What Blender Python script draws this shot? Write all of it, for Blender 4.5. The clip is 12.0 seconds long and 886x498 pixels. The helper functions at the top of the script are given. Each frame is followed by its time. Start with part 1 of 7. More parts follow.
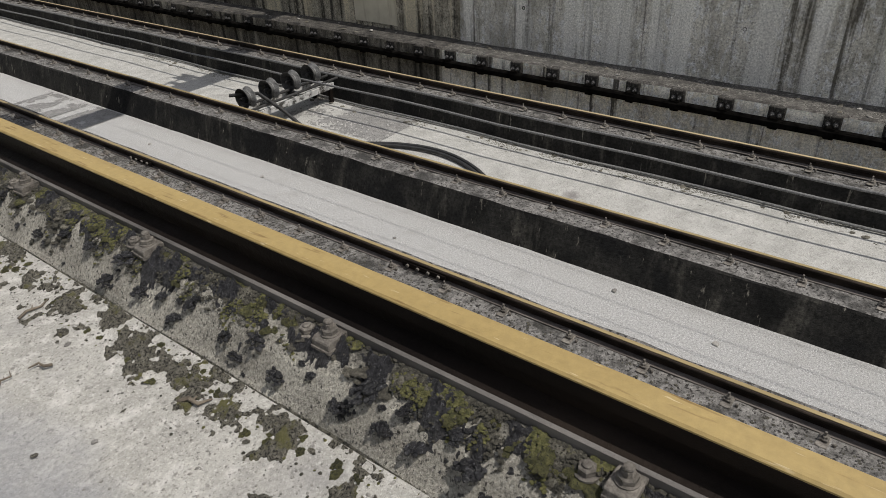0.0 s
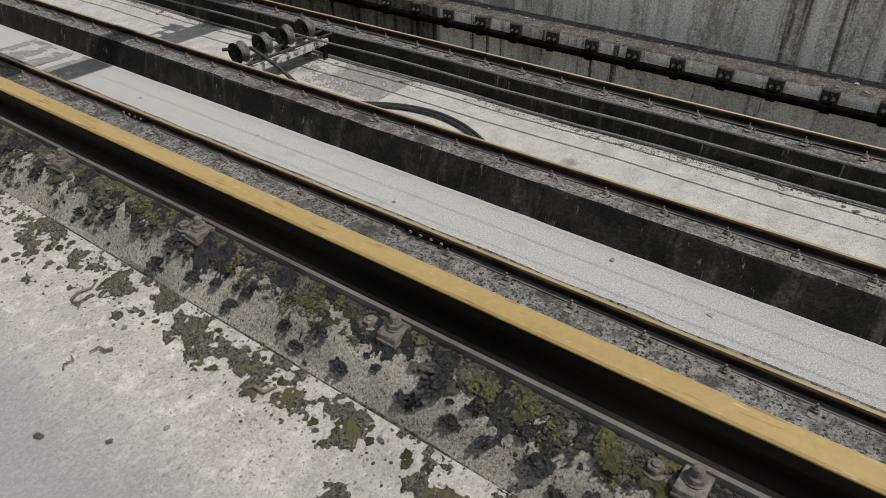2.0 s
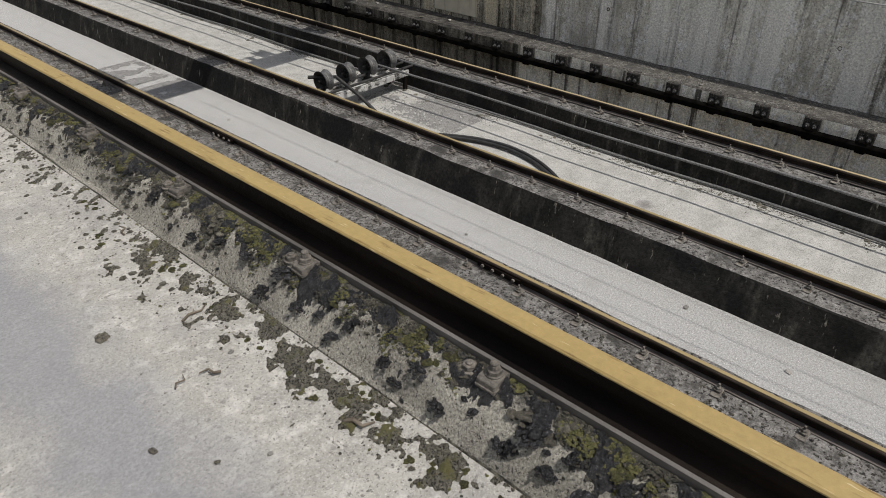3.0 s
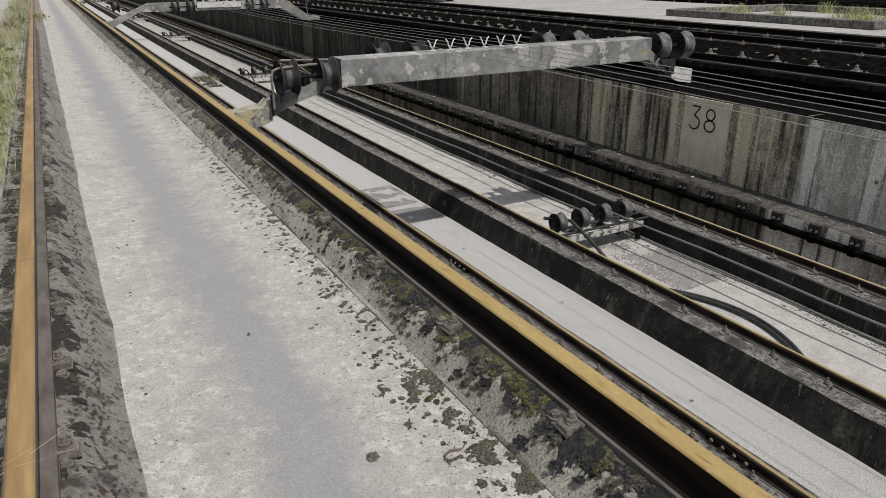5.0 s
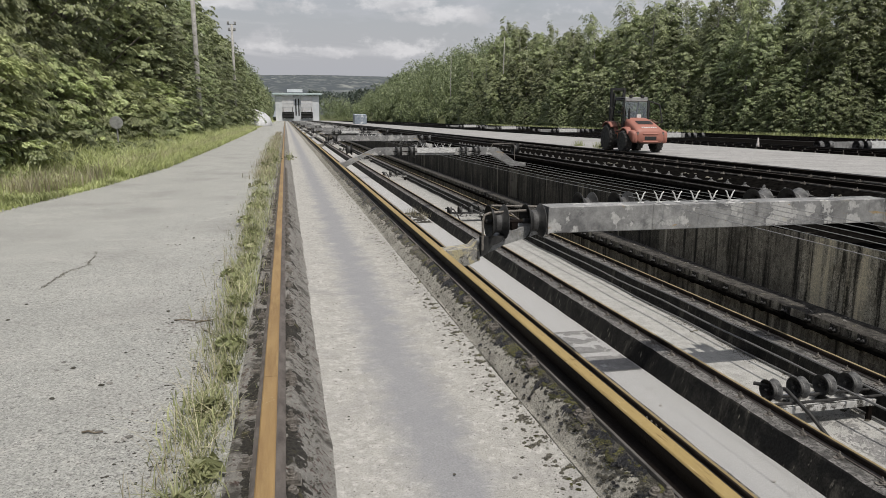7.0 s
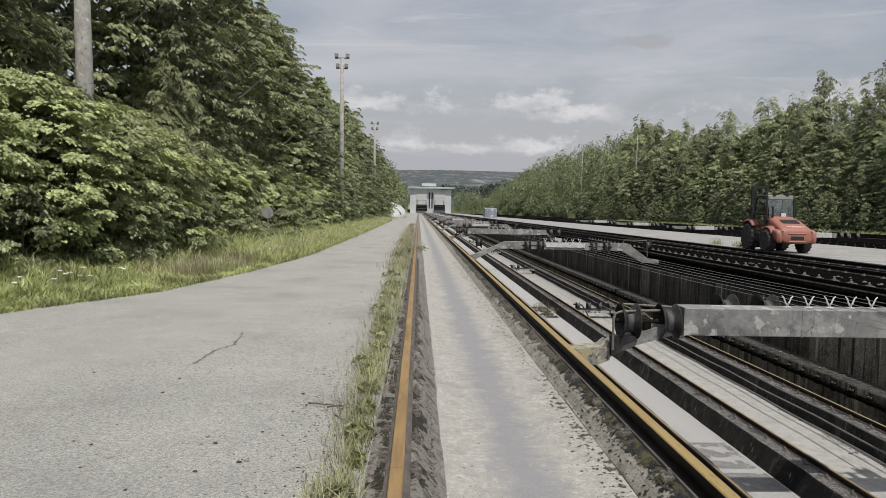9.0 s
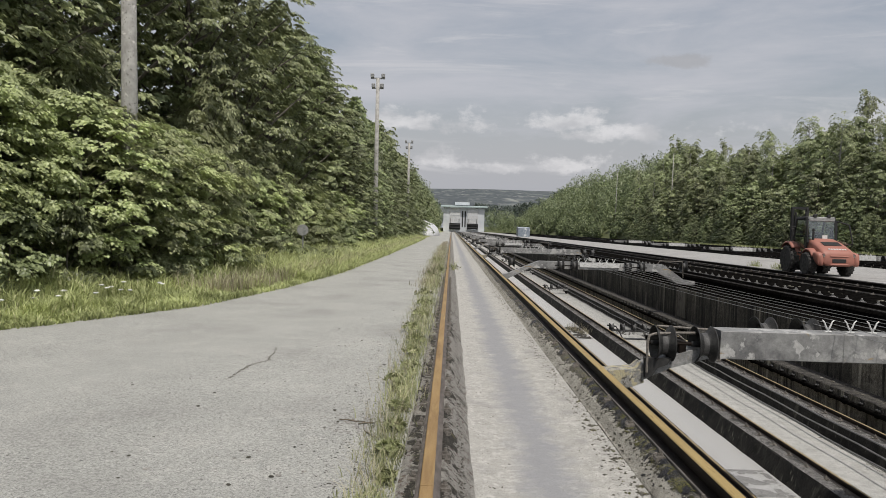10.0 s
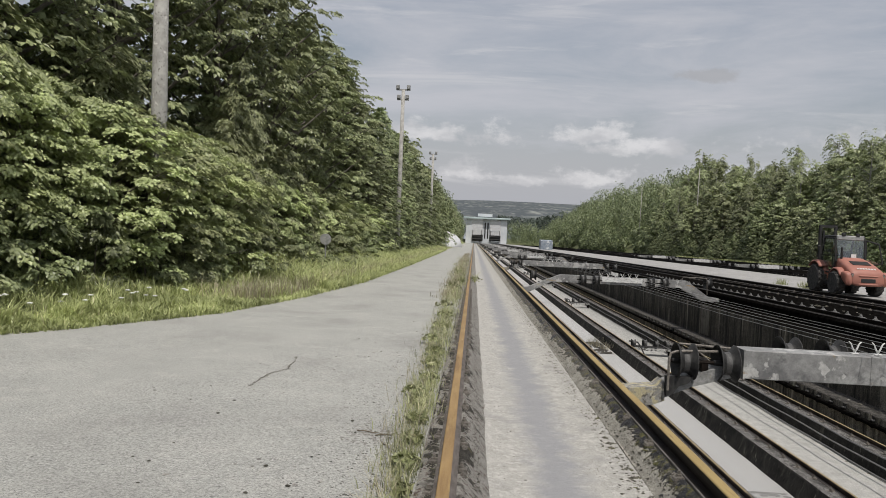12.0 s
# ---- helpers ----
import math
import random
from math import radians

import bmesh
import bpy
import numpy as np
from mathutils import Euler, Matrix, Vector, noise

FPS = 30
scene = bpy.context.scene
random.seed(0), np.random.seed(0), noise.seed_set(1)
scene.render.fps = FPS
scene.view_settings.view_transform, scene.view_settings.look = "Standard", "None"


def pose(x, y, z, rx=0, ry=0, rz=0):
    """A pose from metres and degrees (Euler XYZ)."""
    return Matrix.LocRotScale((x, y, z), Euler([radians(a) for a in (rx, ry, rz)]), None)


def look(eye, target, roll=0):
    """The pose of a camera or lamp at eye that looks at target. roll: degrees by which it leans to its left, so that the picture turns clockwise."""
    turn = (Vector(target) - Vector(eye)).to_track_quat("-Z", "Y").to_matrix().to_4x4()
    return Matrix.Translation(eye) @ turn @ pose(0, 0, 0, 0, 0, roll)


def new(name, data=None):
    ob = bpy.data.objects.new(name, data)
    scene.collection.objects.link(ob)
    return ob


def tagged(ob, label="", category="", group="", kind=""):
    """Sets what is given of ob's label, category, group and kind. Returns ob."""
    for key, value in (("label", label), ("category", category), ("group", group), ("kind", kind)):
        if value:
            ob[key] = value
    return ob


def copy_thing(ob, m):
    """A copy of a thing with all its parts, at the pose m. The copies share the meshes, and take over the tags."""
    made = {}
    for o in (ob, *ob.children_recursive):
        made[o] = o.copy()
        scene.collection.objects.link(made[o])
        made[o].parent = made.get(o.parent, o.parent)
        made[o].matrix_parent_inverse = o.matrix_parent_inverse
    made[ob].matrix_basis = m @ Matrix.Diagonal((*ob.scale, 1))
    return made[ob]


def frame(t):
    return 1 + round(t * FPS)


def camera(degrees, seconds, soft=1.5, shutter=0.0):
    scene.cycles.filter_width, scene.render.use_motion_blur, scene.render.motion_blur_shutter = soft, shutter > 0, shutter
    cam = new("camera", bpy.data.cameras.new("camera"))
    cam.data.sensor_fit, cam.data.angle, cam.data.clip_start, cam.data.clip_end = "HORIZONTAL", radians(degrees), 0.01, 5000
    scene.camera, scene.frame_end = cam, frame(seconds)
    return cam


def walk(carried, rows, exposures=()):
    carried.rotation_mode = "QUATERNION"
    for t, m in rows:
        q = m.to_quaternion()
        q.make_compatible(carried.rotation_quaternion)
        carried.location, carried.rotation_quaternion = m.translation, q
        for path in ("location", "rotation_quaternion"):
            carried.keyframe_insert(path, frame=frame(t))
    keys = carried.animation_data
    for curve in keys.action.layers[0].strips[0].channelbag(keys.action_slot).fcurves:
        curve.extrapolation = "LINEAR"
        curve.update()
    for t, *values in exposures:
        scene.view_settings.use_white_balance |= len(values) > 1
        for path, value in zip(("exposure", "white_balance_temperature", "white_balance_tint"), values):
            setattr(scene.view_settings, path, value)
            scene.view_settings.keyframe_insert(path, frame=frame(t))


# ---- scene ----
# The place is an inclined plane that falls five in a hundred. Its parts are given in
# the plane's own axes (x across, y down the incline, z square to it) and turned by INCLINE.
INCLINE = Matrix.Rotation(radians(-2.86), 4, "X")

cam = camera(65.5, 12.0, soft=0.45)
PATH = [
    (0, (0.854, -0.353, 1.178), (2.1856, 0.7033, 0.1228), -2.79),
    (0.5, (0.833, -0.326, 1.193), (2.1687, 0.6933, 0.1090), -2.55),
    (1, (0.805, -0.272, 1.216), (2.1378, 0.7092, 0.0934), -2.01),
    (1.5, (0.768, -0.204, 1.270), (2.0911, 0.7545, 0.1156), -1.30),
    (2, (0.714, -0.128, 1.337), (2.0207, 0.8383, 0.1713), -0.53),
    (2.5, (0.661, -0.076, 1.388), (1.9390, 0.9510, 0.2415), -0.26),
    (4.5, (0.417, 0.127, 1.544), (1.4129, 1.6366, 0.6898), -0.24),
    (5, (0.350, 0.146, 1.581), (1.2414, 1.7693, 0.8260), -0.40),
    (5.5, (0.293, 0.161, 1.609), (1.0712, 1.8831, 0.9549), -0.53),
    (6, (0.238, 0.147, 1.640), (0.8985, 1.9515, 1.0846), -0.69),
    (6.5, (0.189, 0.138, 1.668), (0.7337, 2.0064, 1.2083), -0.33),
    (7, (0.152, 0.131, 1.690), (0.5856, 2.0481, 1.3176), 0.24),
    (7.5, (0.126, 0.112, 1.706), (0.4564, 2.0621, 1.4128), 0.63),
    (9.5, (0.110, 0.076, 1.722), (0.1259, 2.0742, 1.6445), 1.38),
    (10, (0.112, 0.055, 1.725), (0.0891, 2.0543, 1.6654), 1.68),
    (10.5, (0.121, 0.053, 1.719), (0.0734, 2.0514, 1.6705), 1.96),
    (11, (0.130, 0.069, 1.727), (0.0637, 2.0679, 1.6862), 2.14),
    (11.5, (0.121, 0.052, 1.718), (0.0429, 2.0502, 1.6865), 2.44),
    (12, (0.127, 0.034, 1.748), (0.0388, 2.0323, 1.7181), 2.75),
]
walk(cam, [(t, INCLINE @ look(eye, target, roll)) for t, eye, target, roll in PATH],
     exposures=[(0, -0.05), (2.5, -0.07), (4.5, -0.07), (7.5, -0.12), (12, -0.13)])

# ---- light ----
SUN_FROM = (INCLINE.to_3x3() @ Vector((0.11, -0.45, 0.886))).normalized()
world = bpy.data.worlds.new("sky")
scene.world = world
world.use_nodes = True
wn, wl = world.node_tree.nodes, world.node_tree.links
sky = wn.new("ShaderNodeTexSky")
sky.sky_type = "NISHITA"
sky.sun_disc = False
sky.sun_elevation = math.asin(SUN_FROM.z)
sky.sun_rotation = math.atan2(SUN_FROM.x, SUN_FROM.y)
sky.air_density, sky.dust_density, sky.ozone_density = 1.2, 3.0, 1.0
back = wn["Background"]
back.inputs["Strength"].default_value = 0.088
coord = wn.new("ShaderNodeTexCoord")
direction = wn.new("ShaderNodeSeparateXYZ")
wl.new(coord.outputs["Generated"], direction.inputs["Vector"])


def sky_math(op, a, b=0.0, c=0.0, clamp=False):
    n = wn.new("ShaderNodeMath")
    n.operation, n.use_clamp = op, clamp
    for socket, v in zip(n.inputs, (a, b, c)):
        if isinstance(v, (int, float)):
            socket.default_value = v
        else:
            wl.new(v, socket)
    return n.outputs["Value"]


def sky_noise(stretch, size, detail, rough=0.55, warp=0.0):
    m = wn.new("ShaderNodeMapping")
    m.inputs["Scale"].default_value = stretch
    wl.new(coord.outputs["Generated"], m.inputs["Vector"])
    t = wn.new("ShaderNodeTexNoise")
    t.inputs["Scale"].default_value, t.inputs["Detail"].default_value = size, detail
    t.inputs["Roughness"].default_value, t.inputs["Distortion"].default_value = rough, warp
    wl.new(m.outputs["Vector"], t.inputs["Vector"])
    return t.outputs["Fac"]


def sky_ramp(value, lo, hi, a=0.0, b=1.0):
    r = wn.new("ShaderNodeMapRange")
    r.interpolation_type = "SMOOTHSTEP"
    for k, v in (("From Min", lo), ("From Max", hi), ("To Min", a), ("To Max", b)):
        r.inputs[k].default_value = v
    wl.new(value, r.inputs["Value"])
    return r.outputs["Result"]


def sky_mix(fac, a, b):
    x = wn.new("ShaderNodeMix")
    x.data_type = "RGBA"
    wl.new(fac, x.inputs["Factor"])
    for v, k in ((a, "A"), (b, "B")):
        if isinstance(v, tuple):
            x.inputs[k].default_value = (*v, 1)
        else:
            wl.new(v, x.inputs[k])
    return x.outputs["Result"]


# thin high veil in long streaks, thicker towards the horizon
veil = sky_ramp(sky_noise((1, 1, 5.0), 2.2, 9.0, 0.6, 0.4), 0.32, 0.70, 0.42, 0.96)
low_haze = sky_ramp(direction.outputs["Z"], 0.36, -0.02, 0.0, 0.80)
shade = sky_mix(sky_math("MAXIMUM", veil, low_haze), sky.outputs["Color"], (6.5, 6.6, 7.15))
streaks = sky_ramp(sky_noise((1.2, 1.2, 11.0), 3.0, 8.0, 0.62, 0.8), 0.52, 0.72, 0.0, 0.42)
shade = sky_mix(streaks, shade, (8.2, 8.1, 8.3))
# small fair-weather clouds low over the valley: place to the side, height, half width, half height
puffs = None
billow = sky_noise((1, 1, 1.5), 22.0, 7.0, 0.62)
for side, height, wide, tall in ((0.016, 0.098, 0.072, 0.020), (-0.045, 0.094, 0.030, 0.012), (0.150, 0.104, 0.066, 0.019), (0.245, 0.088, 0.085, 0.020),
                                 (-0.012, 0.046, 0.065, 0.018), (0.065, 0.038, 0.045, 0.014), (0.165, 0.044, 0.06, 0.022), (-0.11, 0.10, 0.05, 0.022),
                                 (-0.30, 0.12, 0.09, 0.03), (0.52, 0.10, 0.12, 0.026), (-0.62, 0.16, 0.14, 0.04)):
    dx = sky_math("MULTIPLY", sky_math("SUBTRACT", direction.outputs["X"], side), 1 / wide)
    dz = sky_math("MULTIPLY", sky_math("SUBTRACT", direction.outputs["Z"], height), 1 / tall)
    dz = sky_math("MAXIMUM", dz, sky_math("MULTIPLY", dz, -1.9))
    away = sky_math("SQRT", sky_math("ADD", sky_math("MULTIPLY", dx, dx), sky_math("MULTIPLY", dz, dz)))
    puff = sky_math("SUBTRACT", 1.0, away)
    puffs = puff if puffs is None else sky_math("MAXIMUM", puffs, puff)
ahead = sky_ramp(direction.outputs["Y"], 0.05, 0.25)
body = sky_math("MULTIPLY_ADD", sky_math("SUBTRACT", billow, 0.5), 4.2, puffs)
cloud = sky_math("MULTIPLY", sky_ramp(body, -0.10, 0.85, 0.0, 0.62), ahead)
tone = sky_mix(sky_ramp(sky_noise((1, 1, 2.2), 13.0, 6.0), 0.40, 0.62), (7.0, 6.95, 7.2), (10.2, 10.0, 10.1))
shade = sky_mix(cloud, shade, tone)
# two flat grey shreds higher up
shred_x = sky_math("MULTIPLY", sky_math("SUBTRACT", direction.outputs["X"], 0.30), 1 / 0.045)
shred_z = sky_math("MULTIPLY", sky_math("SUBTRACT", direction.outputs["Z"], 0.184), 1 / 0.010)
shred = sky_math("SUBTRACT", 1.0, sky_math("SQRT", sky_math("ADD", sky_math("MULTIPLY", shred_x, shred_x), sky_math("MULTIPLY", shred_z, shred_z))))
shred = sky_math("MULTIPLY_ADD", sky_math("SUBTRACT", billow, 0.5), 3.0, shred)
shade = sky_mix(sky_math("MULTIPLY", sky_ramp(shred, 0.0, 0.7, 0.0, 0.55), ahead), shade, (4.6, 4.6, 4.75))
wl.new(shade, back.inputs["Color"])
sun = new("sun", bpy.data.lights.new("sun", "SUN"))
sun.data.energy, sun.data.angle, sun.data.color = 3.5, radians(0.7), (1.0, 0.95, 0.885)
sun.matrix_basis = look(SUN_FROM * 50, (0, 0, 0))

# ---- materials ----
def material(name, dark, light, scale=6.0, rough=0.85, metal=0.0, bump=0.3, grain=90.0,
             stain=None, stain_scale=1.5, stain_range=(0.5, 0.65), stretch=(1, 1, 1), spread=(0.35, 0.65),
             vary=0.0, fine=None, streak=None, coat=0.0, band=None, spec=0.5, grit=None):
    """Two colours mixed by noise, with stains, fine specks, streaks down the faces and relief, in metres."""
    m = bpy.data.materials.new(name)
    m.use_nodes = True
    n, l = m.node_tree.nodes, m.node_tree.links
    bsdf = n["Principled BSDF"]
    tc = n.new("ShaderNodeTexCoord")
    mp = n.new("ShaderNodeMapping")
    mp.inputs["Scale"].default_value = stretch
    l.new(tc.outputs["Object"], mp.inputs["Vector"])
    vec = mp.outputs["Vector"]

    def noise_at(s, detail=5.0, v=vec, r=0.6):
        t = n.new("ShaderNodeTexNoise")
        t.inputs["Scale"].default_value, t.inputs["Detail"].default_value, t.inputs["Roughness"].default_value = s, detail, r
        l.new(v, t.inputs["Vector"])
        return t.outputs["Fac"]

    def ramp(fac, lo, hi):
        r = n.new("ShaderNodeMapRange")
        r.inputs["From Min"].default_value, r.inputs["From Max"].default_value = lo, hi
        l.new(fac, r.inputs["Value"])
        return r.outputs["Result"]

    def mix(fac, a, b):
        x = n.new("ShaderNodeMix")
        x.data_type = "RGBA"
        l.new(fac, x.inputs["Factor"])
        for v, k in ((a, "A"), (b, "B")):
            if isinstance(v, tuple):
                x.inputs[k].default_value = (*v, 1)
            else:
                l.new(v, x.inputs[k])
        return x.outputs["Result"]

    colour = mix(ramp(noise_at(scale), *spread), dark, light)
    for speck in ([fine] if isinstance(fine, tuple) else fine or []):
        colour = mix(ramp(noise_at(speck[1], 2.0), speck[2], speck[3]), colour, speck[0])
    for streak in ([streak] if isinstance(streak, tuple) else streak or []):
        sm = n.new("ShaderNodeMapping")
        sm.inputs["Scale"].default_value = streak[1]
        l.new(tc.outputs["Object"], sm.inputs["Vector"])
        colour = mix(ramp(noise_at(1.0, 6.0, sm.outputs["Vector"]), streak[2], streak[3]), colour, streak[0])
    if stain:
        colour = mix(ramp(noise_at(stain_scale, 8.0), *stain_range), colour, stain)
    if band:
        xyz = n.new("ShaderNodeSeparateXYZ")
        l.new(tc.outputs["Object"], xyz.inputs["Vector"])
        far = n.new("ShaderNodeMath")
        far.operation = "SUBTRACT"
        far.inputs[1].default_value = band[1]
        l.new(xyz.outputs["X"], far.inputs[0])
        away = n.new("ShaderNodeMath")
        away.operation = "ABSOLUTE"
        l.new(far.outputs["Value"], away.inputs[0])
        ragged = n.new("ShaderNodeMath")
        ragged.operation = "MULTIPLY_ADD"
        ragged.inputs[1].default_value = (band[3] - band[2]) * 2.2
        l.new(noise_at(3.5 / band[3] * 0.3, 8.0), ragged.inputs[0])
        l.new(away.outputs["Value"], ragged.inputs[2])
        low = (band[3] - band[2]) * 1.1
        worn = ramp(ragged.outputs["Value"], band[3] + low, band[2] + low)
        worn.node.inputs["To Max"].default_value = 0.8
        colour = mix(worn, colour, band[0])
    if grit:
        tone = n.new("ShaderNodeHueSaturation")
        l.new(colour, tone.inputs["Color"])
        depth = n.new("ShaderNodeMapRange")
        depth.inputs["From Min"].default_value, depth.inputs["From Max"].default_value = 0.32, 0.68
        depth.inputs["To Min"].default_value, depth.inputs["To Max"].default_value = 1 - grit[0], 1 + grit[0] * 0.8
        l.new(noise_at(grit[1], 3.0, tc.outputs["Object"], 0.7), depth.inputs["Value"])
        l.new(depth.outputs["Result"], tone.inputs["Value"])
        colour = tone.outputs["Color"]
    if vary:
        oi = n.new("ShaderNodeObjectInfo")
        hsv = n.new("ShaderNodeHueSaturation")
        l.new(colour, hsv.inputs["Color"])
        mr = n.new("ShaderNodeMapRange")
        mr.inputs["To Min"].default_value, mr.inputs["To Max"].default_value = 1 - vary, 1 + vary
        l.new(oi.outputs["Random"], mr.inputs["Value"])
        l.new(mr.outputs["Result"], hsv.inputs["Value"])
        colour = hsv.outputs["Color"]
    l.new(colour, bsdf.inputs["Base Color"])
    rr = n.new("ShaderNodeMapRange")
    rr.inputs["To Min"].default_value, rr.inputs["To Max"].default_value = max(rough - 0.12, 0.05), min(rough + 0.1, 1)
    l.new(noise_at(scale * 3), rr.inputs["Value"])
    l.new(rr.outputs["Result"], bsdf.inputs["Roughness"])
    bsdf.inputs["Metallic"].default_value = metal
    bsdf.inputs["Coat Weight"].default_value = coat
    bsdf.inputs["Specular IOR Level"].default_value = spec
    if bump:
        b = n.new("ShaderNodeBump")
        b.inputs["Strength"].default_value, b.inputs["Distance"].default_value = bump, 0.02
        l.new(noise_at(grain, 8.0, tc.outputs["Object"], 0.72), b.inputs["Height"])
        l.new(b.outputs["Normal"], bsdf.inputs["Normal"])
    return m


MAT = {}
MAT["floor"] = material("pale_concrete_floor", (0.345, 0.343, 0.32), (0.48, 0.475, 0.448), 3, 0.9, 0, 0.5, 70,
                        stain=(0.22, 0.21, 0.2), stain_scale=0.9, stain_range=(0.66, 0.74), fine=[((0.22, 0.215, 0.20), 70, 0.56, 0.66), ((0.58, 0.57, 0.54), 90, 0.60, 0.68), ((0.27, 0.26, 0.245), 14, 0.60, 0.72)], grit=(0.25, 60))
MAT["gravel"] = material("pale_grit_floor", (0.36, 0.358, 0.346), (0.57, 0.568, 0.555), 40, 0.95, 0, 0.9, 110,
                         stain=(0.30, 0.29, 0.28), stain_scale=0.7, stain_range=(0.66, 0.74), fine=[((0.25, 0.246, 0.236), 60, 0.58, 0.68), ((0.70, 0.695, 0.68), 80, 0.60, 0.66), ((0.40, 0.395, 0.38), 2.2, 0.58, 0.80)], grit=(0.36, 60))
MAT["path"] = material("weathered_path_concrete", (0.34, 0.33, 0.30), (0.45, 0.438, 0.40), 5.0, 0.92, 0, 0.55, 60, spread=(0.3, 0.7),
                       stain=(0.29, 0.282, 0.27), stain_scale=2.2, stain_range=(0.54, 0.76),
                       fine=[((0.52, 0.505, 0.47), 16, 0.52, 0.66), ((0.25, 0.24, 0.218), 28, 0.62, 0.72), ((0.20, 0.192, 0.175), 110, 0.59, 0.68), ((0.54, 0.53, 0.495), 150, 0.59, 0.67)],
                       band=((0.262, 0.265, 0.277), 1.03, 0.10, 0.34), grit=(0.17, 70))
MAT["shoulder"] = material("rough_mossy_concrete", (0.32, 0.302, 0.258), (0.49, 0.468, 0.405), 5, 0.95, 0, 1.0, 90,
                           stain=(0.16, 0.15, 0.13), stain_scale=4.0, stain_range=(0.60, 0.72), fine=[((0.09, 0.085, 0.075), 75, 0.60, 0.66), ((0.48, 0.46, 0.42), 110, 0.62, 0.70)],
                           band=((0.05, 0.047, 0.038), 1.98, 0.02, 0.06), grit=(0.5, 100))


def wall_material(name, dark, light, soot, run, lime, soot_range=(0.52, 0.66), lime_range=(0.60, 0.66), run_range=(0.50, 0.62), speck=0.75):
    """Board-marked concrete: blotches, board tints, ragged runs of soot and lime, pits."""
    m = bpy.data.materials.new(name)
    m.use_nodes = True
    n, l = m.node_tree.nodes, m.node_tree.links
    bsdf = n["Principled BSDF"]
    tc = n.new("ShaderNodeTexCoord")

    def tex(scale, detail=6.0, rough=0.6, warp=0.0):
        mp = n.new("ShaderNodeMapping")
        mp.inputs["Scale"].default_value = scale if isinstance(scale, tuple) else (scale,) * 3
        l.new(tc.outputs["Object"], mp.inputs["Vector"])
        t = n.new("ShaderNodeTexNoise")
        t.inputs["Scale"].default_value, t.inputs["Detail"].default_value = 1.0, detail
        t.inputs["Roughness"].default_value, t.inputs["Distortion"].default_value = rough, warp
        l.new(mp.outputs["Vector"], t.inputs["Vector"])
        return t.outputs["Fac"]

    def ramp(v, lo, hi, a=0.0, b=1.0):
        r = n.new("ShaderNodeMapRange")
        for k, x in (("From Min", lo), ("From Max", hi), ("To Min", a), ("To Max", b)):
            r.inputs[k].default_value = x
        l.new(v, r.inputs["Value"])
        return r.outputs["Result"]

    def calc(op, a, b):
        x = n.new("ShaderNodeMath")
        x.operation = op
        for k, v in enumerate((a, b)):
            if isinstance(v, (int, float)):
                x.inputs[k].default_value = v
            else:
                l.new(v, x.inputs[k])
        return x.outputs["Value"]

    def mix(fac, a, b):
        x = n.new("ShaderNodeMix")
        x.data_type = "RGBA"
        l.new(fac, x.inputs["Factor"])
        for v, k in ((a, "A"), (b, "B")):
            if isinstance(v, tuple):
                x.inputs[k].default_value = (*v, 1)
            else:
                l.new(v, x.inputs[k])
        return x.outputs["Result"]

    colour = mix(ramp(tex((1.0, 0.8, 1.1), 8.0, 0.65, 0.6), 0.34, 0.66), dark, light)
    colour = mix(ramp(tex(3.6, 9.0, 0.72, 0.5), 0.50, 0.62, 0, 0.6), colour, tuple(0.55 * v for v in dark))
    colour = mix(ramp(tex((9.0, 9.0, 6.0), 9.0, 0.75, 0.4), 0.49, 0.57, 0, 0.8), colour, tuple(min(0.86, 1.15 * v) for v in light))
    colour = mix(ramp(tex(24.0, 6.0, 0.75), 0.53, 0.60, 0, speck), colour, tuple(0.34 * v for v in dark))
    # ragged runs
    fray = tex(16.0, 6.0, 0.7)
    wide = calc("ADD", tex((1.0, 1.5, 0.40), 6.0, 0.65, 0.3), calc("MULTIPLY", fray, 0.16))
    colour = mix(ramp(wide, run_range[0] + 0.08, run_range[1] + 0.10, 0, 0.6), colour, run)
    thin = calc("ADD", tex((1.0, 6.5, 0.30), 4.0, 0.6, 0.2), calc("MULTIPLY", fray, 0.20))
    colour = mix(ramp(thin, soot_range[0] + 0.10, soot_range[1] + 0.12, 0, 0.9), colour, soot)
    drip = calc("ADD", tex((1.0, 3.1, 0.12), 3.0, 0.5, 0.25), calc("MULTIPLY", fray, 0.18))
    colour = mix(ramp(drip, lime_range[0] + 0.09, lime_range[1] + 0.10, 0, 0.85), colour, lime)
    # formwork boards, each a little lighter or darker
    xyz = n.new("ShaderNodeSeparateXYZ")
    l.new(tc.outputs["Object"], xyz.inputs["Vector"])
    board = calc("FLOOR", calc("MULTIPLY", xyz.outputs["Y"], 1 / 0.47), 0)
    white = n.new("ShaderNodeTexWhiteNoise")
    white.noise_dimensions = "1D"
    l.new(board, white.inputs["W"])
    pits = n.new("ShaderNodeTexVoronoi")
    pits.inputs["Scale"].default_value = 17.0
    l.new(tc.outputs["Object"], pits.inputs["Vector"])
    tone = n.new("ShaderNodeHueSaturation")
    l.new(colour, tone.inputs["Color"])
    grain = ramp(tex(36.0, 5.0, 0.8), 0.35, 0.65, 0.60, 1.32)
    l.new(calc("MULTIPLY", calc("MULTIPLY", ramp(white.outputs["Value"], 0, 1, 0.93, 1.08), grain), ramp(pits.outputs["Distance"], 0.06, 0.16, 0.45, 1.0)), tone.inputs["Value"])
    l.new(tone.outputs["Color"], bsdf.inputs["Base Color"])
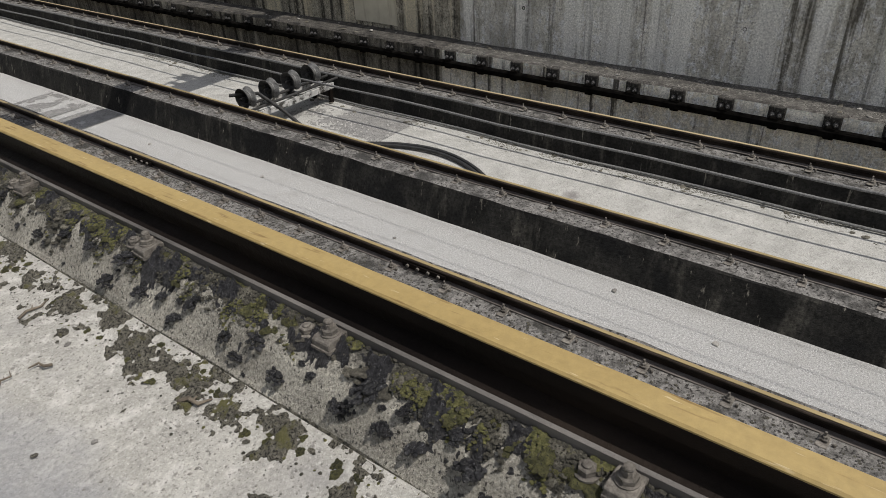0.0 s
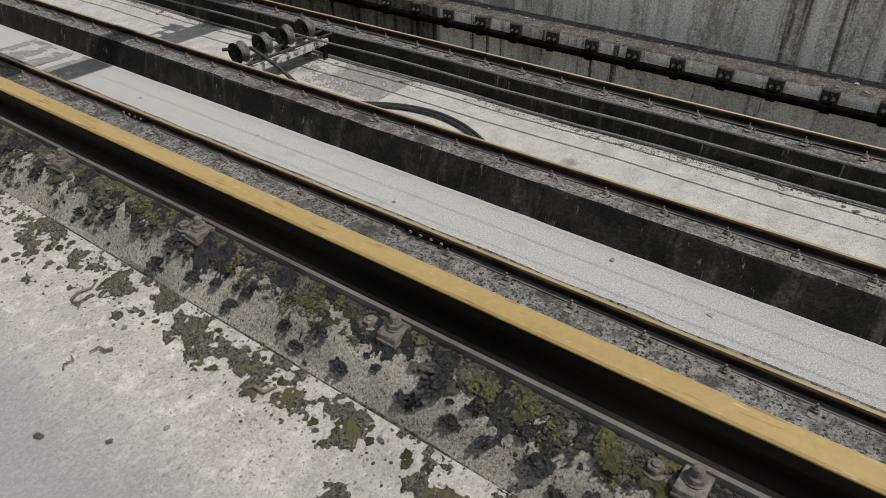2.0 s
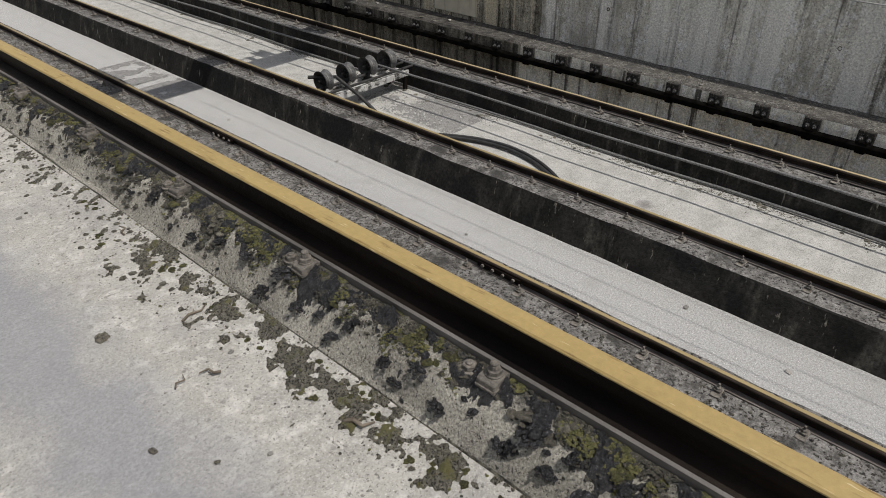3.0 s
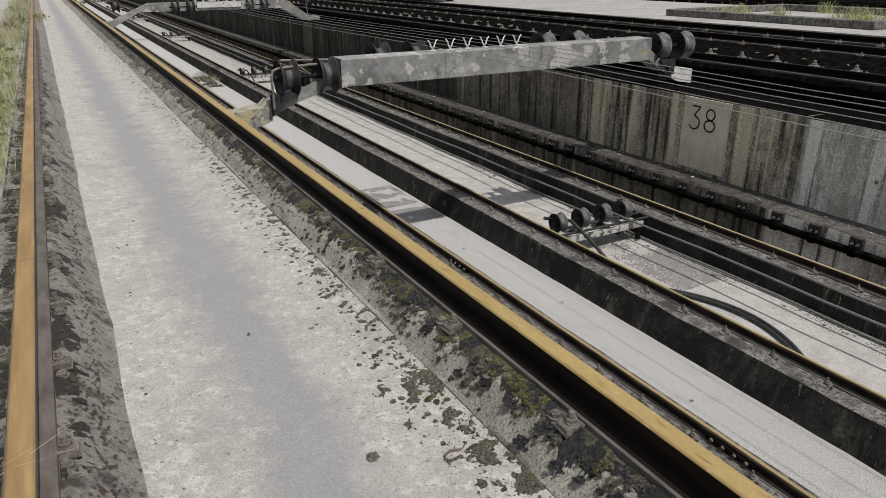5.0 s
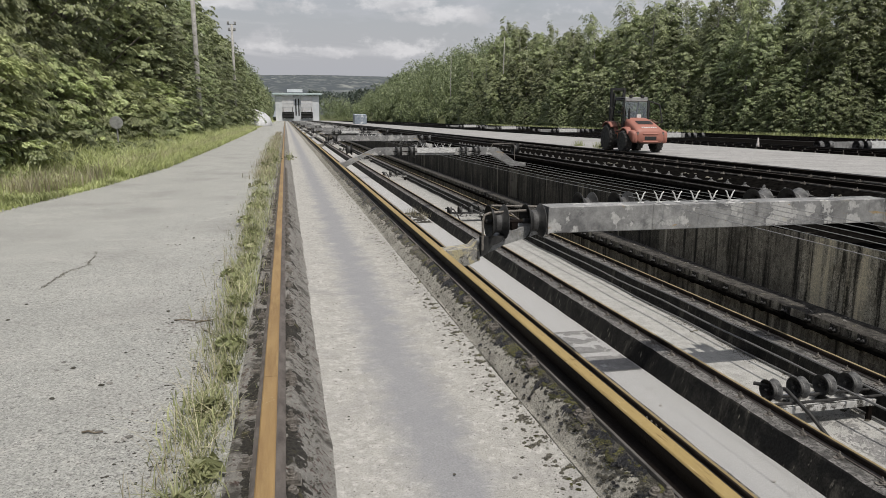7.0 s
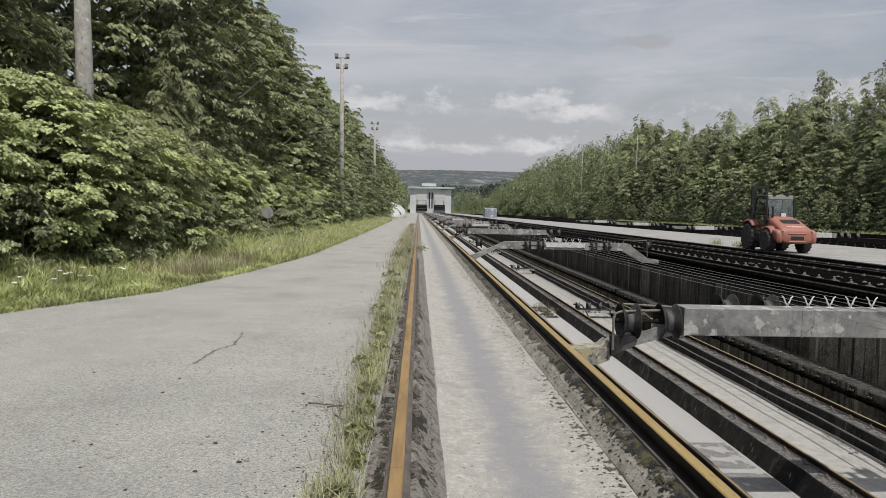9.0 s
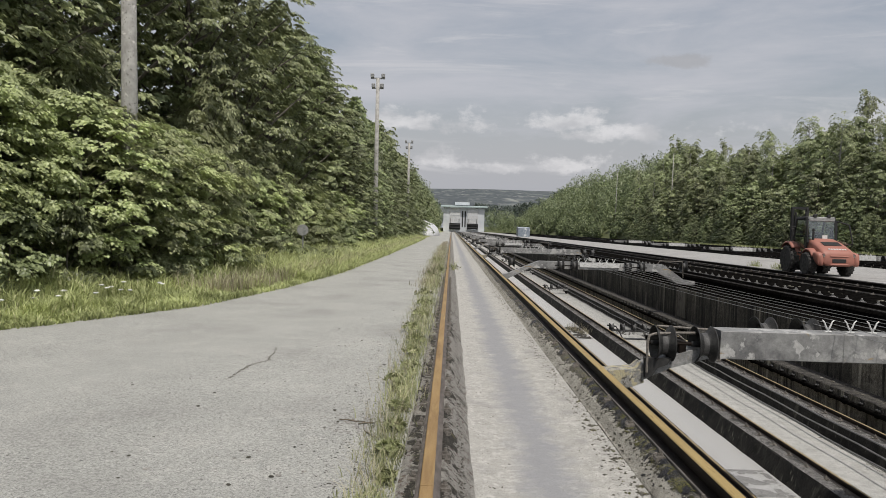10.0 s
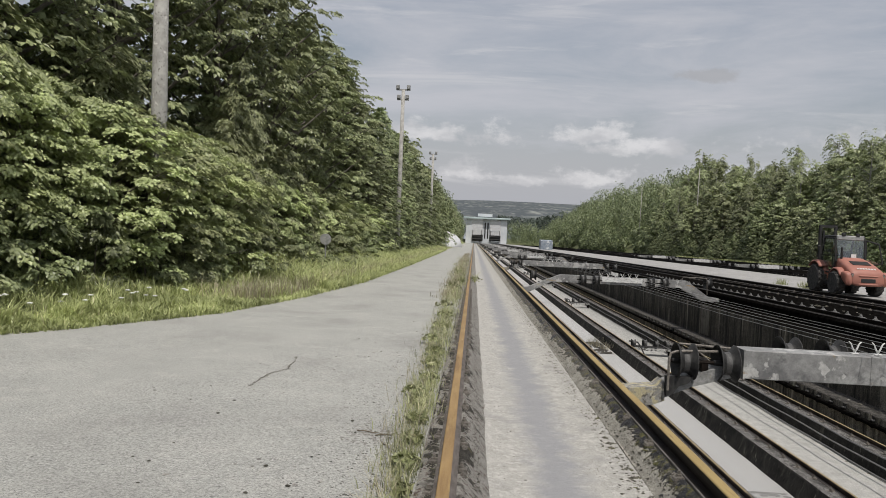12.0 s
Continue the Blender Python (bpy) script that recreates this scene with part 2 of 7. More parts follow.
    bsdf.inputs["Roughness"].default_value = 0.9
    bsdf.inputs["Specular IOR Level"].default_value = 0.3
    bp = n.new("ShaderNodeBump")
    bp.inputs["Strength"].default_value, bp.inputs["Distance"].default_value = 0.8, 0.015
    l.new(calc("ADD", tex(30.0, 8.0, 0.75), calc("MULTIPLY", tex(5.0, 6.0), 2.0)), bp.inputs["Height"])
    l.new(bp.outputs["Normal"], bsdf.inputs["Normal"])
    return m


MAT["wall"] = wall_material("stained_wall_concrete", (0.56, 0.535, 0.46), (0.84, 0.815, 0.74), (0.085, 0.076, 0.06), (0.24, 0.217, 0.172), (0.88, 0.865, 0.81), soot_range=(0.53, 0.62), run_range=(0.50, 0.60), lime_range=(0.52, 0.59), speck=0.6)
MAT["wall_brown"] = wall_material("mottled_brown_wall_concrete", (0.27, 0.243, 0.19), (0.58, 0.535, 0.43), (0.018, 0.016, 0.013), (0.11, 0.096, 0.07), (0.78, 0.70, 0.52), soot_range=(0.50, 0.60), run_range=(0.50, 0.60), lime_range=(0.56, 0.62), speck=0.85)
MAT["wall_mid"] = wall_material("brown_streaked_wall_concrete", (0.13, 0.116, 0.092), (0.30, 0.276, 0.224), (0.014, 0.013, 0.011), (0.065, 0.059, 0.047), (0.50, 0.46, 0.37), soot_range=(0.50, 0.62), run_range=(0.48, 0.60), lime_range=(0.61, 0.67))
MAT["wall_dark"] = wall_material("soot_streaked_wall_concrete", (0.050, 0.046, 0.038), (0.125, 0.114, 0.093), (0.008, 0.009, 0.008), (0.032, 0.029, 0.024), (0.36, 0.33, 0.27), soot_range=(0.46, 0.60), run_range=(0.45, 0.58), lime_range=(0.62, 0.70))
# Dark mottled ledge; the lower length has a darker colour again.
MAT["ledge"] = material("dark_ledge_concrete", (0.065, 0.061, 0.054), (0.16, 0.152, 0.137), 9, 0.95, 0, 1.0, 40,
                        stain=(0.06, 0.056, 0.05), stain_scale=5.0, stain_range=(0.48, 0.62), fine=[((0.03, 0.028, 0.025), 28, 0.52, 0.62), ((0.34, 0.325, 0.29), 45, 0.60, 0.68)], grit=(0.5, 30))
MAT["darker_ledge"] = material("darker_ledge_concrete", (0.035, 0.032, 0.028), (0.10, 0.093, 0.082), 9, 0.95, 0, 1.0, 40,
                              stain=(0.02, 0.018, 0.016), stain_scale=5.0, stain_range=(0.50, 0.62), fine=((0.20, 0.188, 0.165), 45, 0.62, 0.70), grit=(0.5, 30))
MAT["bracket"] = material("oily_bracket", (0.012, 0.0115, 0.0105), (0.06, 0.056, 0.05), 18, 0.8, 0, 1.0, 45, fine=((0.16, 0.152, 0.138), 45, 0.60, 0.68), spec=0.2)
MAT["dado"] = wall_material("rust_streaked_concrete", (0.72, 0.67, 0.55), (0.88, 0.84, 0.73), (0.05, 0.042, 0.032), (0.24, 0.19, 0.12), (0.86, 0.82, 0.72), soot_range=(0.54, 0.60), run_range=(0.55, 0.64), lime_range=(0.54, 0.60), speck=0.3)
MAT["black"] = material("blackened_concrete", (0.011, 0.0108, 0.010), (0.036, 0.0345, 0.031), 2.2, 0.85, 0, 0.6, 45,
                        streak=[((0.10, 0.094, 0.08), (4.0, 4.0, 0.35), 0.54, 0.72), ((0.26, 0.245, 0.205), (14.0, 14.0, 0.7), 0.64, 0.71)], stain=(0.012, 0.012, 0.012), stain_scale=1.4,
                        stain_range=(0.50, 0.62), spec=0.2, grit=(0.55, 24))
MAT["plinth"] = material("plinth_concrete", (0.085, 0.081, 0.075), (0.27, 0.26, 0.245), 9, 0.9, 0, 0.9, 60, fine=[((0.21, 0.202, 0.19), 12, 0.58, 0.68), ((0.025, 0.022, 0.02), 26, 0.54, 0.64)],
                         stain=(0.05, 0.048, 0.044), stain_scale=2.6, stain_range=(0.52, 0.64), grit=(0.5, 40))
MAT["shoulder_dark"] = material("lichened_bed_concrete", (0.22, 0.21, 0.188), (0.38, 0.365, 0.33), 4, 0.95, 0, 1.0, 80,
                                stain=(0.075, 0.069, 0.058), stain_scale=4.0, stain_range=(0.52, 0.64), fine=[((0.09, 0.055, 0.045), 26, 0.54, 0.66), ((0.36, 0.345, 0.31), 60, 0.62, 0.70)], grit=(0.35, 90))
# Oily dirt made near-black to hold the shade of gaps between rubble and sleepers.
MAT["shaded_track_dirt"] = material("shaded_oily_dirt", (0.002, 0.0019, 0.0018), (0.011, 0.0102, 0.0092), 8, 0.97, 0, 1.0, 40, spec=0.0)
MAT["road"] = material("worn_grey_asphalt", (0.36, 0.362, 0.335), (0.455, 0.453, 0.417), 1.1, 0.93, 0, 0.7, 80, spread=(0.3, 0.7),
                       stain=(0.27, 0.267, 0.25), stain_scale=0.55, stain_range=(0.50, 0.74), fine=[((0.47, 0.462, 0.425), 2.6, 0.56, 0.74), ((0.17, 0.168, 0.158), 85, 0.54, 0.66), ((0.56, 0.555, 0.52), 60, 0.60, 0.68), ((0.15, 0.147, 0.138), 20, 0.68, 0.74)], grit=(0.36, 46))
MAT["yard"] = material("pale_yard_concrete", (0.29, 0.285, 0.27), (0.40, 0.39, 0.375), 0.8, 0.92, 0, 0.3, 60,
                       stain=(0.20, 0.195, 0.185), stain_scale=0.4, stain_range=(0.56, 0.72), fine=((0.20, 0.195, 0.19), 6, 0.58, 0.70), grit=(0.2, 20))
MAT["soil"] = material("meadow_soil", (0.06, 0.07, 0.026), (0.13, 0.145, 0.055), 3, 0.95, 0, 0.8, 30)
MAT["turf"] = material("dense_turf", (0.19, 0.21, 0.085), (0.36, 0.38, 0.165), 3, 0.95, 0, 0.9, 30, fine=((0.08, 0.09, 0.035), 22, 0.54, 0.64), grit=(0.4, 40))
# Distance haze is mixed into these base colours, paler and bluer than near woods.
MAT["hill"] = material("hazed_far_woodland", (0.07, 0.082, 0.082), (0.15, 0.165, 0.155), 0.02, 0.95, 0, 0.0, 1, stretch=(1, 0.12, 1), fine=[((0.055, 0.066, 0.072), 0.03, 0.44, 0.52), ((0.24, 0.25, 0.225), 0.016, 0.62, 0.68)])
MAT["greasy"] = material("near_black_steel", (0.007, 0.0055, 0.005), (0.018, 0.0135, 0.011), 5, 0.6, 0.2, 0.35, 40,
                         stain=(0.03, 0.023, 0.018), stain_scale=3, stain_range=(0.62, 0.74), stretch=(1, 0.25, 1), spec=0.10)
MAT["foot"] = material("grey_rail_foot_steel", (0.10, 0.093, 0.086), (0.20, 0.186, 0.172), 10, 0.7, 0.1, 0.4, 80,
                       stretch=(1, 0.3, 1))
MAT["ochre"] = material("ochre_rust_running_face", (0.305, 0.218, 0.080), (0.365, 0.268, 0.104), 6, 0.6, 0.0, 0.15, 120,
                        stain=(0.255, 0.175, 0.06), stain_scale=5.0, stain_range=(0.56, 0.78), fine=[((0.19, 0.12, 0.04), 40, 0.60, 0.72), ((0.50, 0.40, 0.22), 70, 0.66, 0.72)], stretch=(1, 0.12, 1), grit=(0.1, 35))
MAT["rust"] = material("brown_rust_running_face", (0.22, 0.135, 0.055), (0.34, 0.225, 0.095), 9, 0.65, 0.0, 0.25, 120,
                       stain=(0.42, 0.30, 0.13), stain_scale=6.0, stain_range=(0.54, 0.70), stretch=(1, 0.10, 1))
MAT["rust_body"] = material("brown_rusty_rail_steel", (0.085, 0.072, 0.064), (0.17, 0.15, 0.135), 14, 0.8, 0.1, 0.5, 80, stretch=(1, 0.3, 1))
MAT["dull_rust"] = material("dull_brown_rail_head", (0.02, 0.016, 0.013), (0.06, 0.05, 0.042), 8, 0.7, 0.1, 0.3, 90, stretch=(1, 0.2, 1), spec=0.2)
MAT["brown_web"] = material("dark_brown_rail_web", (0.012, 0.009, 0.007), (0.05, 0.038, 0.03), 10, 0.7, 0.1, 0.4, 60, stretch=(1, 0.3, 1), spec=0.2)
MAT["tan"] = material("tan_rail_edge", (0.25, 0.19, 0.085), (0.33, 0.255, 0.125), 6, 0.6, 0.0, 0.15, 120, stretch=(1, 0.12, 1))
MAT["cream"] = material("cream_rail_edge", (0.40, 0.32, 0.175), (0.48, 0.395, 0.23), 6, 0.6, 0.0, 0.15, 120, stretch=(1, 0.12, 1))
MAT["clamp"] = material("brown_grey_clamp_steel", (0.10, 0.09, 0.078), (0.25, 0.228, 0.20), 30, 0.8, 0.1, 0.6, 150, vary=0.2)
MAT["pale_clamp"] = material("pale_worn_clip_steel", (0.09, 0.088, 0.084), (0.34, 0.335, 0.325), 22, 0.7, 0.1, 0.5, 150, vary=0.2)
MAT["girder"] = material("patchy_grey_girder_paint", (0.20, 0.20, 0.195), (0.36, 0.36, 0.35), 1.6, 0.65, 0.1, 0.3, 60,
                         stain=(0.42, 0.39, 0.31), stain_scale=1.7, stain_range=(0.66, 0.76), fine=((0.22, 0.22, 0.217), 5.0, 0.50, 0.62),
                         streak=[((0.15, 0.15, 0.15), (1.1, 1.1, 1.2), 0.52, 0.58), ((0.46, 0.455, 0.44), (2.2, 2.2, 2.0), 0.57, 0.60), ((0.34, 0.25, 0.13), (1.4, 1.4, 4.0), 0.66, 0.70), ((0.12, 0.118, 0.112), (5.0, 5.0, 0.8), 0.62, 0.70)], grit=(0.18, 20))
MAT["worn_foot"] = material("dirty_yellowed_foot_paint", (0.19, 0.187, 0.175), (0.34, 0.33, 0.30), 5, 0.75, 0.0, 0.5, 60,
                            stain=(0.46, 0.41, 0.26), stain_scale=6.0, stain_range=(0.50, 0.58), fine=[((0.10, 0.09, 0.07), 14, 0.56, 0.64), ((0.52, 0.49, 0.38), 9, 0.60, 0.66)], grit=(0.3, 40))
MAT["oiled_arm"] = material("oil_blackened_arm_paint", (0.17, 0.17, 0.166), (0.34, 0.34, 0.33), 3.0, 0.6, 0.0, 0.3, 60,
                            stain=(0.015, 0.015, 0.015), stain_scale=3.0, stain_range=(0.58, 0.66), fine=((0.26, 0.25, 0.22), 7, 0.60, 0.66), grit=(0.25, 24))
MAT["sheave"] = material("dull_black_sheave", (0.011, 0.011, 0.011), (0.045, 0.044, 0.042), 8, 0.65, 0.1, 0.4, 60)
MAT["groove"] = material("worn_grey_groove", (0.045, 0.044, 0.043), (0.11, 0.108, 0.105), 14, 0.65, 0.1, 0.5, 60)
MAT["galv"] = material("galvanised_steel", (0.24, 0.24, 0.24), (0.40, 0.40, 0.39), 9, 0.6, 0.2, 0.3, 80)
MAT["white_steel"] = material("white_painted_steel", (0.55, 0.55, 0.54), (0.72, 0.72, 0.70), 5, 0.6, 0, 0.2, 60,
                              stain=(0.22, 0.21, 0.19), stain_scale=4, stain_range=(0.55, 0.68))
MAT["cable"] = material("steel_cable", (0.10, 0.10, 0.10), (0.25, 0.25, 0.245), 40, 0.6, 0.2, 0.6, 150)
MAT["rope"] = material("pale_steel_rope", (0.24, 0.24, 0.24), (0.44, 0.44, 0.43), 40, 0.5, 0.3, 0.4, 150)
MAT["hose"] = material("black_hose", (0.015, 0.015, 0.015), (0.035, 0.035, 0.035), 10, 0.5, 0, 0.2, 60)
MAT["tar"] = material("black_grease_lump", (0.012, 0.012, 0.014), (0.10, 0.10, 0.108), 60, 0.45, 0, 1.0, 110, vary=0.3)
MAT["moss"] = material("moss_cushion", (0.055, 0.058, 0.02), (0.17, 0.163, 0.06), 60, 0.95, 0, 1.0, 160, vary=0.3)
MAT["drymoss"] = material("dry_moss_cushion", (0.045, 0.042, 0.033), (0.18, 0.168, 0.132), 60, 0.95, 0, 1.0, 150, vary=0.4)
MAT["stone"] = material("loose_stone", (0.16, 0.155, 0.14), (0.42, 0.40, 0.37), 30, 0.9, 0, 0.6, 90, vary=0.4)
MAT["twig"] = material("grey_twig", (0.10, 0.08, 0.06), (0.20, 0.17, 0.13), 20, 0.9, 0, 0.5, 90)
MAT["paint_black"] = material("black_marking_paint", (0.012, 0.012, 0.012), (0.03, 0.03, 0.03), 15, 0.8, 0, 0.2, 60)
MAT["panel"] = material("cream_painted_field", (0.60, 0.555, 0.43), (0.74, 0.69, 0.55), 2.5, 0.85, 0, 0.3, 60,
                        streak=((0.42, 0.36, 0.25), (4.0, 4.0, 0.4), 0.54, 0.70))

# Darker copy of the painted field, for the lower number.
MAT["dark_panel"] = material("dark_painted_field", (0.10, 0.092, 0.075), (0.17, 0.157, 0.13), 2.5, 0.85, 0, 0.3, 60,
                              streak=((0.05, 0.045, 0.036), (4.0, 4.0, 0.4), 0.50, 0.66))
# Steel colour lightened for the flange side that catches the sun.
MAT["lit_rim"] = material("lit_steel_rim", (0.10, 0.10, 0.098), (0.27, 0.268, 0.26), 9, 0.6, 0.1, 0.4, 60, stain=(0.03, 0.03, 0.03), stain_scale=5.0, stain_range=(0.56, 0.66))
MAT["tray_steel"] = material("chipped_white_tray_paint", (0.42, 0.42, 0.41), (0.62, 0.62, 0.60), 5, 0.65, 0, 0.3, 60,
                             stain=(0.05, 0.047, 0.042), stain_scale=5.0, stain_range=(0.50, 0.58), fine=((0.16, 0.15, 0.14), 16, 0.58, 0.66))

# ---- builders ----
def thing(name, label, category, m=None, group="", kind="", incline=True):
    ob = new(name)
    ob.empty_display_size = 0.1
    base = m if m is not None else Matrix()
    ob.matrix_basis = INCLINE @ base if incline else base
    return tagged(ob, label, category, group, kind)


def finish(bm, name, mats, smooth=False):
    me = bpy.data.meshes.new(name)
    bmesh.ops.recalc_face_normals(bm, faces=bm.faces)
    bm.to_mesh(me)
    bm.free()
    for mm in (mats if isinstance(mats, (list, tuple)) else [mats]):
        me.materials.append(mm)
    if smooth:
        for p in me.polygons:
            p.use_smooth = True
    return me


def part(name, bm, mats, parent, label="", smooth=False, m=None):
    ob = new(name, finish(bm, name, mats, smooth) if isinstance(bm, bmesh.types.BMesh) else bm)
    ob.parent = parent
    if m is not None:
        ob.matrix_basis = m
    return tagged(ob, label)


def block(bm, lo, hi, slot=0, bevel=0.0, m=None):
    """A box between two corners, with worn edges when bevel is given."""
    r = bmesh.ops.create_cube(bm, size=1)
    c, s = [(a + b) / 2 for a, b in zip(lo, hi)], [b - a for a, b in zip(lo, hi)]
    for v in r["verts"]:
        v.co = Vector(c) + Vector([v.co[i] * s[i] for i in range(3)])
    if m is not None:
        bmesh.ops.transform(bm, matrix=m, verts=r["verts"])
    faces = {f for v in r["verts"] for f in v.link_faces}
    if bevel:
        edges = {e for f in faces for e in f.edges}
        out = bmesh.ops.bevel(bm, geom=list(edges), offset=bevel, segments=1, affect="EDGES")
        faces = {f for f in faces if f.is_valid} | set(out["faces"])
    for f in faces:
        f.material_index = slot
    return bm


def lathe(bm, profile, axis="z", seg=20, m=None, slot=0):
    """Turns (radius, height) pairs round an axis."""
    rings = []
    for r, h in profile:
        ring = []
        for k in range(seg):
            a = 2 * math.pi * k / seg
            p = Vector((r * math.cos(a), r * math.sin(a), h))
            if axis == "x":
                p = Vector((h, p.x, p.y))
            elif axis == "y":
                p = Vector((p.x, h, p.y))
            ring.append(bm.verts.new(m @ p if m is not None else p))
        rings.append(ring)
    for a, b in zip(rings, rings[1:]):
        for k in range(seg):
            bm.faces.new((a[k], a[(k + 1) % seg], b[(k + 1) % seg], b[k])).material_index = slot
    for ring in (rings[0], rings[-1]):
        bm.faces.new(ring).material_index = slot
    return bm


def tube(bm, points, radius, seg=8, slot=0):
    """A round bar along points."""
    pts = [Vector(p) for p in points]
    rings = []
    for i, p in enumerate(pts):
        d = (pts[min(i + 1, len(pts) - 1)] - pts[max(i - 1, 0)]).normalized()
        side = d.cross(Vector((0, 0, 1)))
        side = side.normalized() if side.length > 1e-3 else Vector((1, 0, 0))
        up = side.cross(d)
        rr = radius[i] if isinstance(radius, (list, tuple)) else radius
        rings.append([bm.verts.new(p + rr * (math.cos(2 * math.pi * k / seg) * side + math.sin(2 * math.pi * k / seg) * up)) for k in range(seg)])
    for a, b in zip(rings, rings[1:]):
        for k in range(seg):
            bm.faces.new((a[k], a[(k + 1) % seg], b[(k + 1) % seg], b[k])).material_index = slot
    for ring in (rings[0], rings[-1]):
        bm.faces.new(ring).material_index = slot
    return bm


def stations(y0, y1, step=0.2, near=16.0):
    """Stations along the incline: close together where it is seen near, further apart down the slope."""
    ys, y = [], y0
    while y < y1:
        ys.append(y)
        y += step if -3 < y < near else max(step, abs(y - near) * 0.12)
    return ys + [y1]


def sweep(bm, profile, y0, y1, rough=0.0, slots=None, step=0.2, near=16.0, closed=True, seed=0):
    """Carries a cross-section (x, z) along the incline. rough: how far its edges wander."""
    ys = stations(y0, y1, step, near) if rough else [y0, y1]
    rings = []
    for y in ys:
        ring = []
        for k, (x, z) in enumerate(profile):
            dx = dz = 0.0
            if rough and y < 60:
                q = Vector((x * 3 + seed, y * 2.1, z * 3 + k))
                dx, dz = rough * noise.noise(q), rough * noise.noise(q + Vector((9.1, 3.3, 5.5)))
            ring.append(bm.verts.new((x + dx, y, z + dz)))
        rings.append(ring)
    n = len(profile)
    for a, b in zip(rings, rings[1:]):
        for k in range(n if closed else n - 1):
            f = bm.faces.new((a[k], a[(k + 1) % n], b[(k + 1) % n], b[k]))
            f.material_index = slots[k] if slots else 0
    if closed:
        for ring in (rings[0], rings[-1]):
            bm.faces.new(ring)
    return bm


def fixed(name, bm, mats, label, category, smooth=False):
    """A piece of the setting, in the axes of the incline."""
    ob = new(name, finish(bm, name, mats, smooth))
    ob.matrix_basis = INCLINE.copy()
    return tagged(ob, label, category, kind="structure")


TOP, END = -9.0, 452.0   # the built length of the incline

# ---- the pit between the two main rails ----
bm = bmesh.new()
sweep(bm, [(2.25, -3.80), (7.56, -3.80), (7.56, -3.65), (2.25, -3.65)], TOP, END)
fixed("pit_floor_near", bm, MAT["gravel"], "pale gritty concrete floor of a drainage trough", "floor")
bm = bmesh.new()
sweep(bm, [(8.15, -3.75), (10.45, -3.75), (10.45, -3.64), (8.15, -3.64)], TOP, END)
fixed("pit_floor_far", bm, MAT["floor"], "pale concrete trough floor with cables lying on it", "floor")


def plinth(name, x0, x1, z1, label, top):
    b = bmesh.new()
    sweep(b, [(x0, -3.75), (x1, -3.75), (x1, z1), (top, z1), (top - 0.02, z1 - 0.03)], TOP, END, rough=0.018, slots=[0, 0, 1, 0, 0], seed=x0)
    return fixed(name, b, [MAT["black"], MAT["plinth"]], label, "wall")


plinth("plinth_near", 5.25, 6.05, -3.18, "low stained concrete plinth under a narrow rail", 5.30)
plinth("plinth_middle", 7.52, 8.20, -3.19, "blackened concrete plinth wall with a grey top under a rail", 7.70)
plinth("plinth_far", 10.40, 11.12, -3.13, "black-stained concrete plinth with pale crumbled top", 10.50)
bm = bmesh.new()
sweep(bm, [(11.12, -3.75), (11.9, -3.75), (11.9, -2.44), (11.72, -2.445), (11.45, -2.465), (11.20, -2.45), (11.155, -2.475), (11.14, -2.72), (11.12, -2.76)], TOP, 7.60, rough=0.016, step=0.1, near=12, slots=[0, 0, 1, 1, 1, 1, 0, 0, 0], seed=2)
fixed("wall_foot", bm, [MAT["dado"], MAT["ledge"]], "rust-streaked concrete wall foot with a dark mottled ledge", "wall")
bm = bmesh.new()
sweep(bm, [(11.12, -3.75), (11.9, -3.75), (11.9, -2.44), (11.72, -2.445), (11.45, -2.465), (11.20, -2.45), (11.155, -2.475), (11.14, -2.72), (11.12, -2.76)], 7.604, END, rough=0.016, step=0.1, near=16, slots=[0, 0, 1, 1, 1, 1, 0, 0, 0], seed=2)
fixed("wall_foot_lower", bm, [MAT["wall_mid"], MAT["darker_ledge"]], "brown-streaked concrete wall foot with a near-black ledge", "wall")
# Slot 1 of the walls puts the shadowed recess's dark onto their tops.
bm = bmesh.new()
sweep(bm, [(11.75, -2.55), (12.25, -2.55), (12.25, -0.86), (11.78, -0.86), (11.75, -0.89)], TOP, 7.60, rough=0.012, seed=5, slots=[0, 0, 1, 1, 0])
fixed("wall_main", bm, [MAT["wall"], MAT["shaded_track_dirt"]], "tall grey water-stained concrete retaining wall of the pit", "wall")
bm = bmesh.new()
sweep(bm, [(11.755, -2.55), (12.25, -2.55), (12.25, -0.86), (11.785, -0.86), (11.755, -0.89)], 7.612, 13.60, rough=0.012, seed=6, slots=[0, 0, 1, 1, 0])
fixed("wall_middle", bm, [MAT["wall_brown"], MAT["shaded_track_dirt"]], "mottled brown-streaked concrete retaining wall behind the number field", "wall")
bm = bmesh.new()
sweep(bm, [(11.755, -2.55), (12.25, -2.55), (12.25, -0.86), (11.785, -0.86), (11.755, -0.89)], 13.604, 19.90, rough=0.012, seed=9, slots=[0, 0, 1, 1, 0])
fixed("wall_middle_lower", bm, [MAT["wall_mid"], MAT["shaded_track_dirt"]], "dark brown-streaked concrete retaining wall of the pit", "wall")
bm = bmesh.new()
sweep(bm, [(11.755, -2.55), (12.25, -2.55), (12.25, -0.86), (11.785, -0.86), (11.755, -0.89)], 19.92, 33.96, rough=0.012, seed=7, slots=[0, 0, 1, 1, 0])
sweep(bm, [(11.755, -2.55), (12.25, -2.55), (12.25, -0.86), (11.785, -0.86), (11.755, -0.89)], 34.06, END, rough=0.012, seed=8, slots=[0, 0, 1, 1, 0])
fixed("wall_lower", bm, [MAT["wall_dark"], MAT["shaded_track_dirt"]], "soot-streaked dark concrete retaining wall further down the pit", "wall")
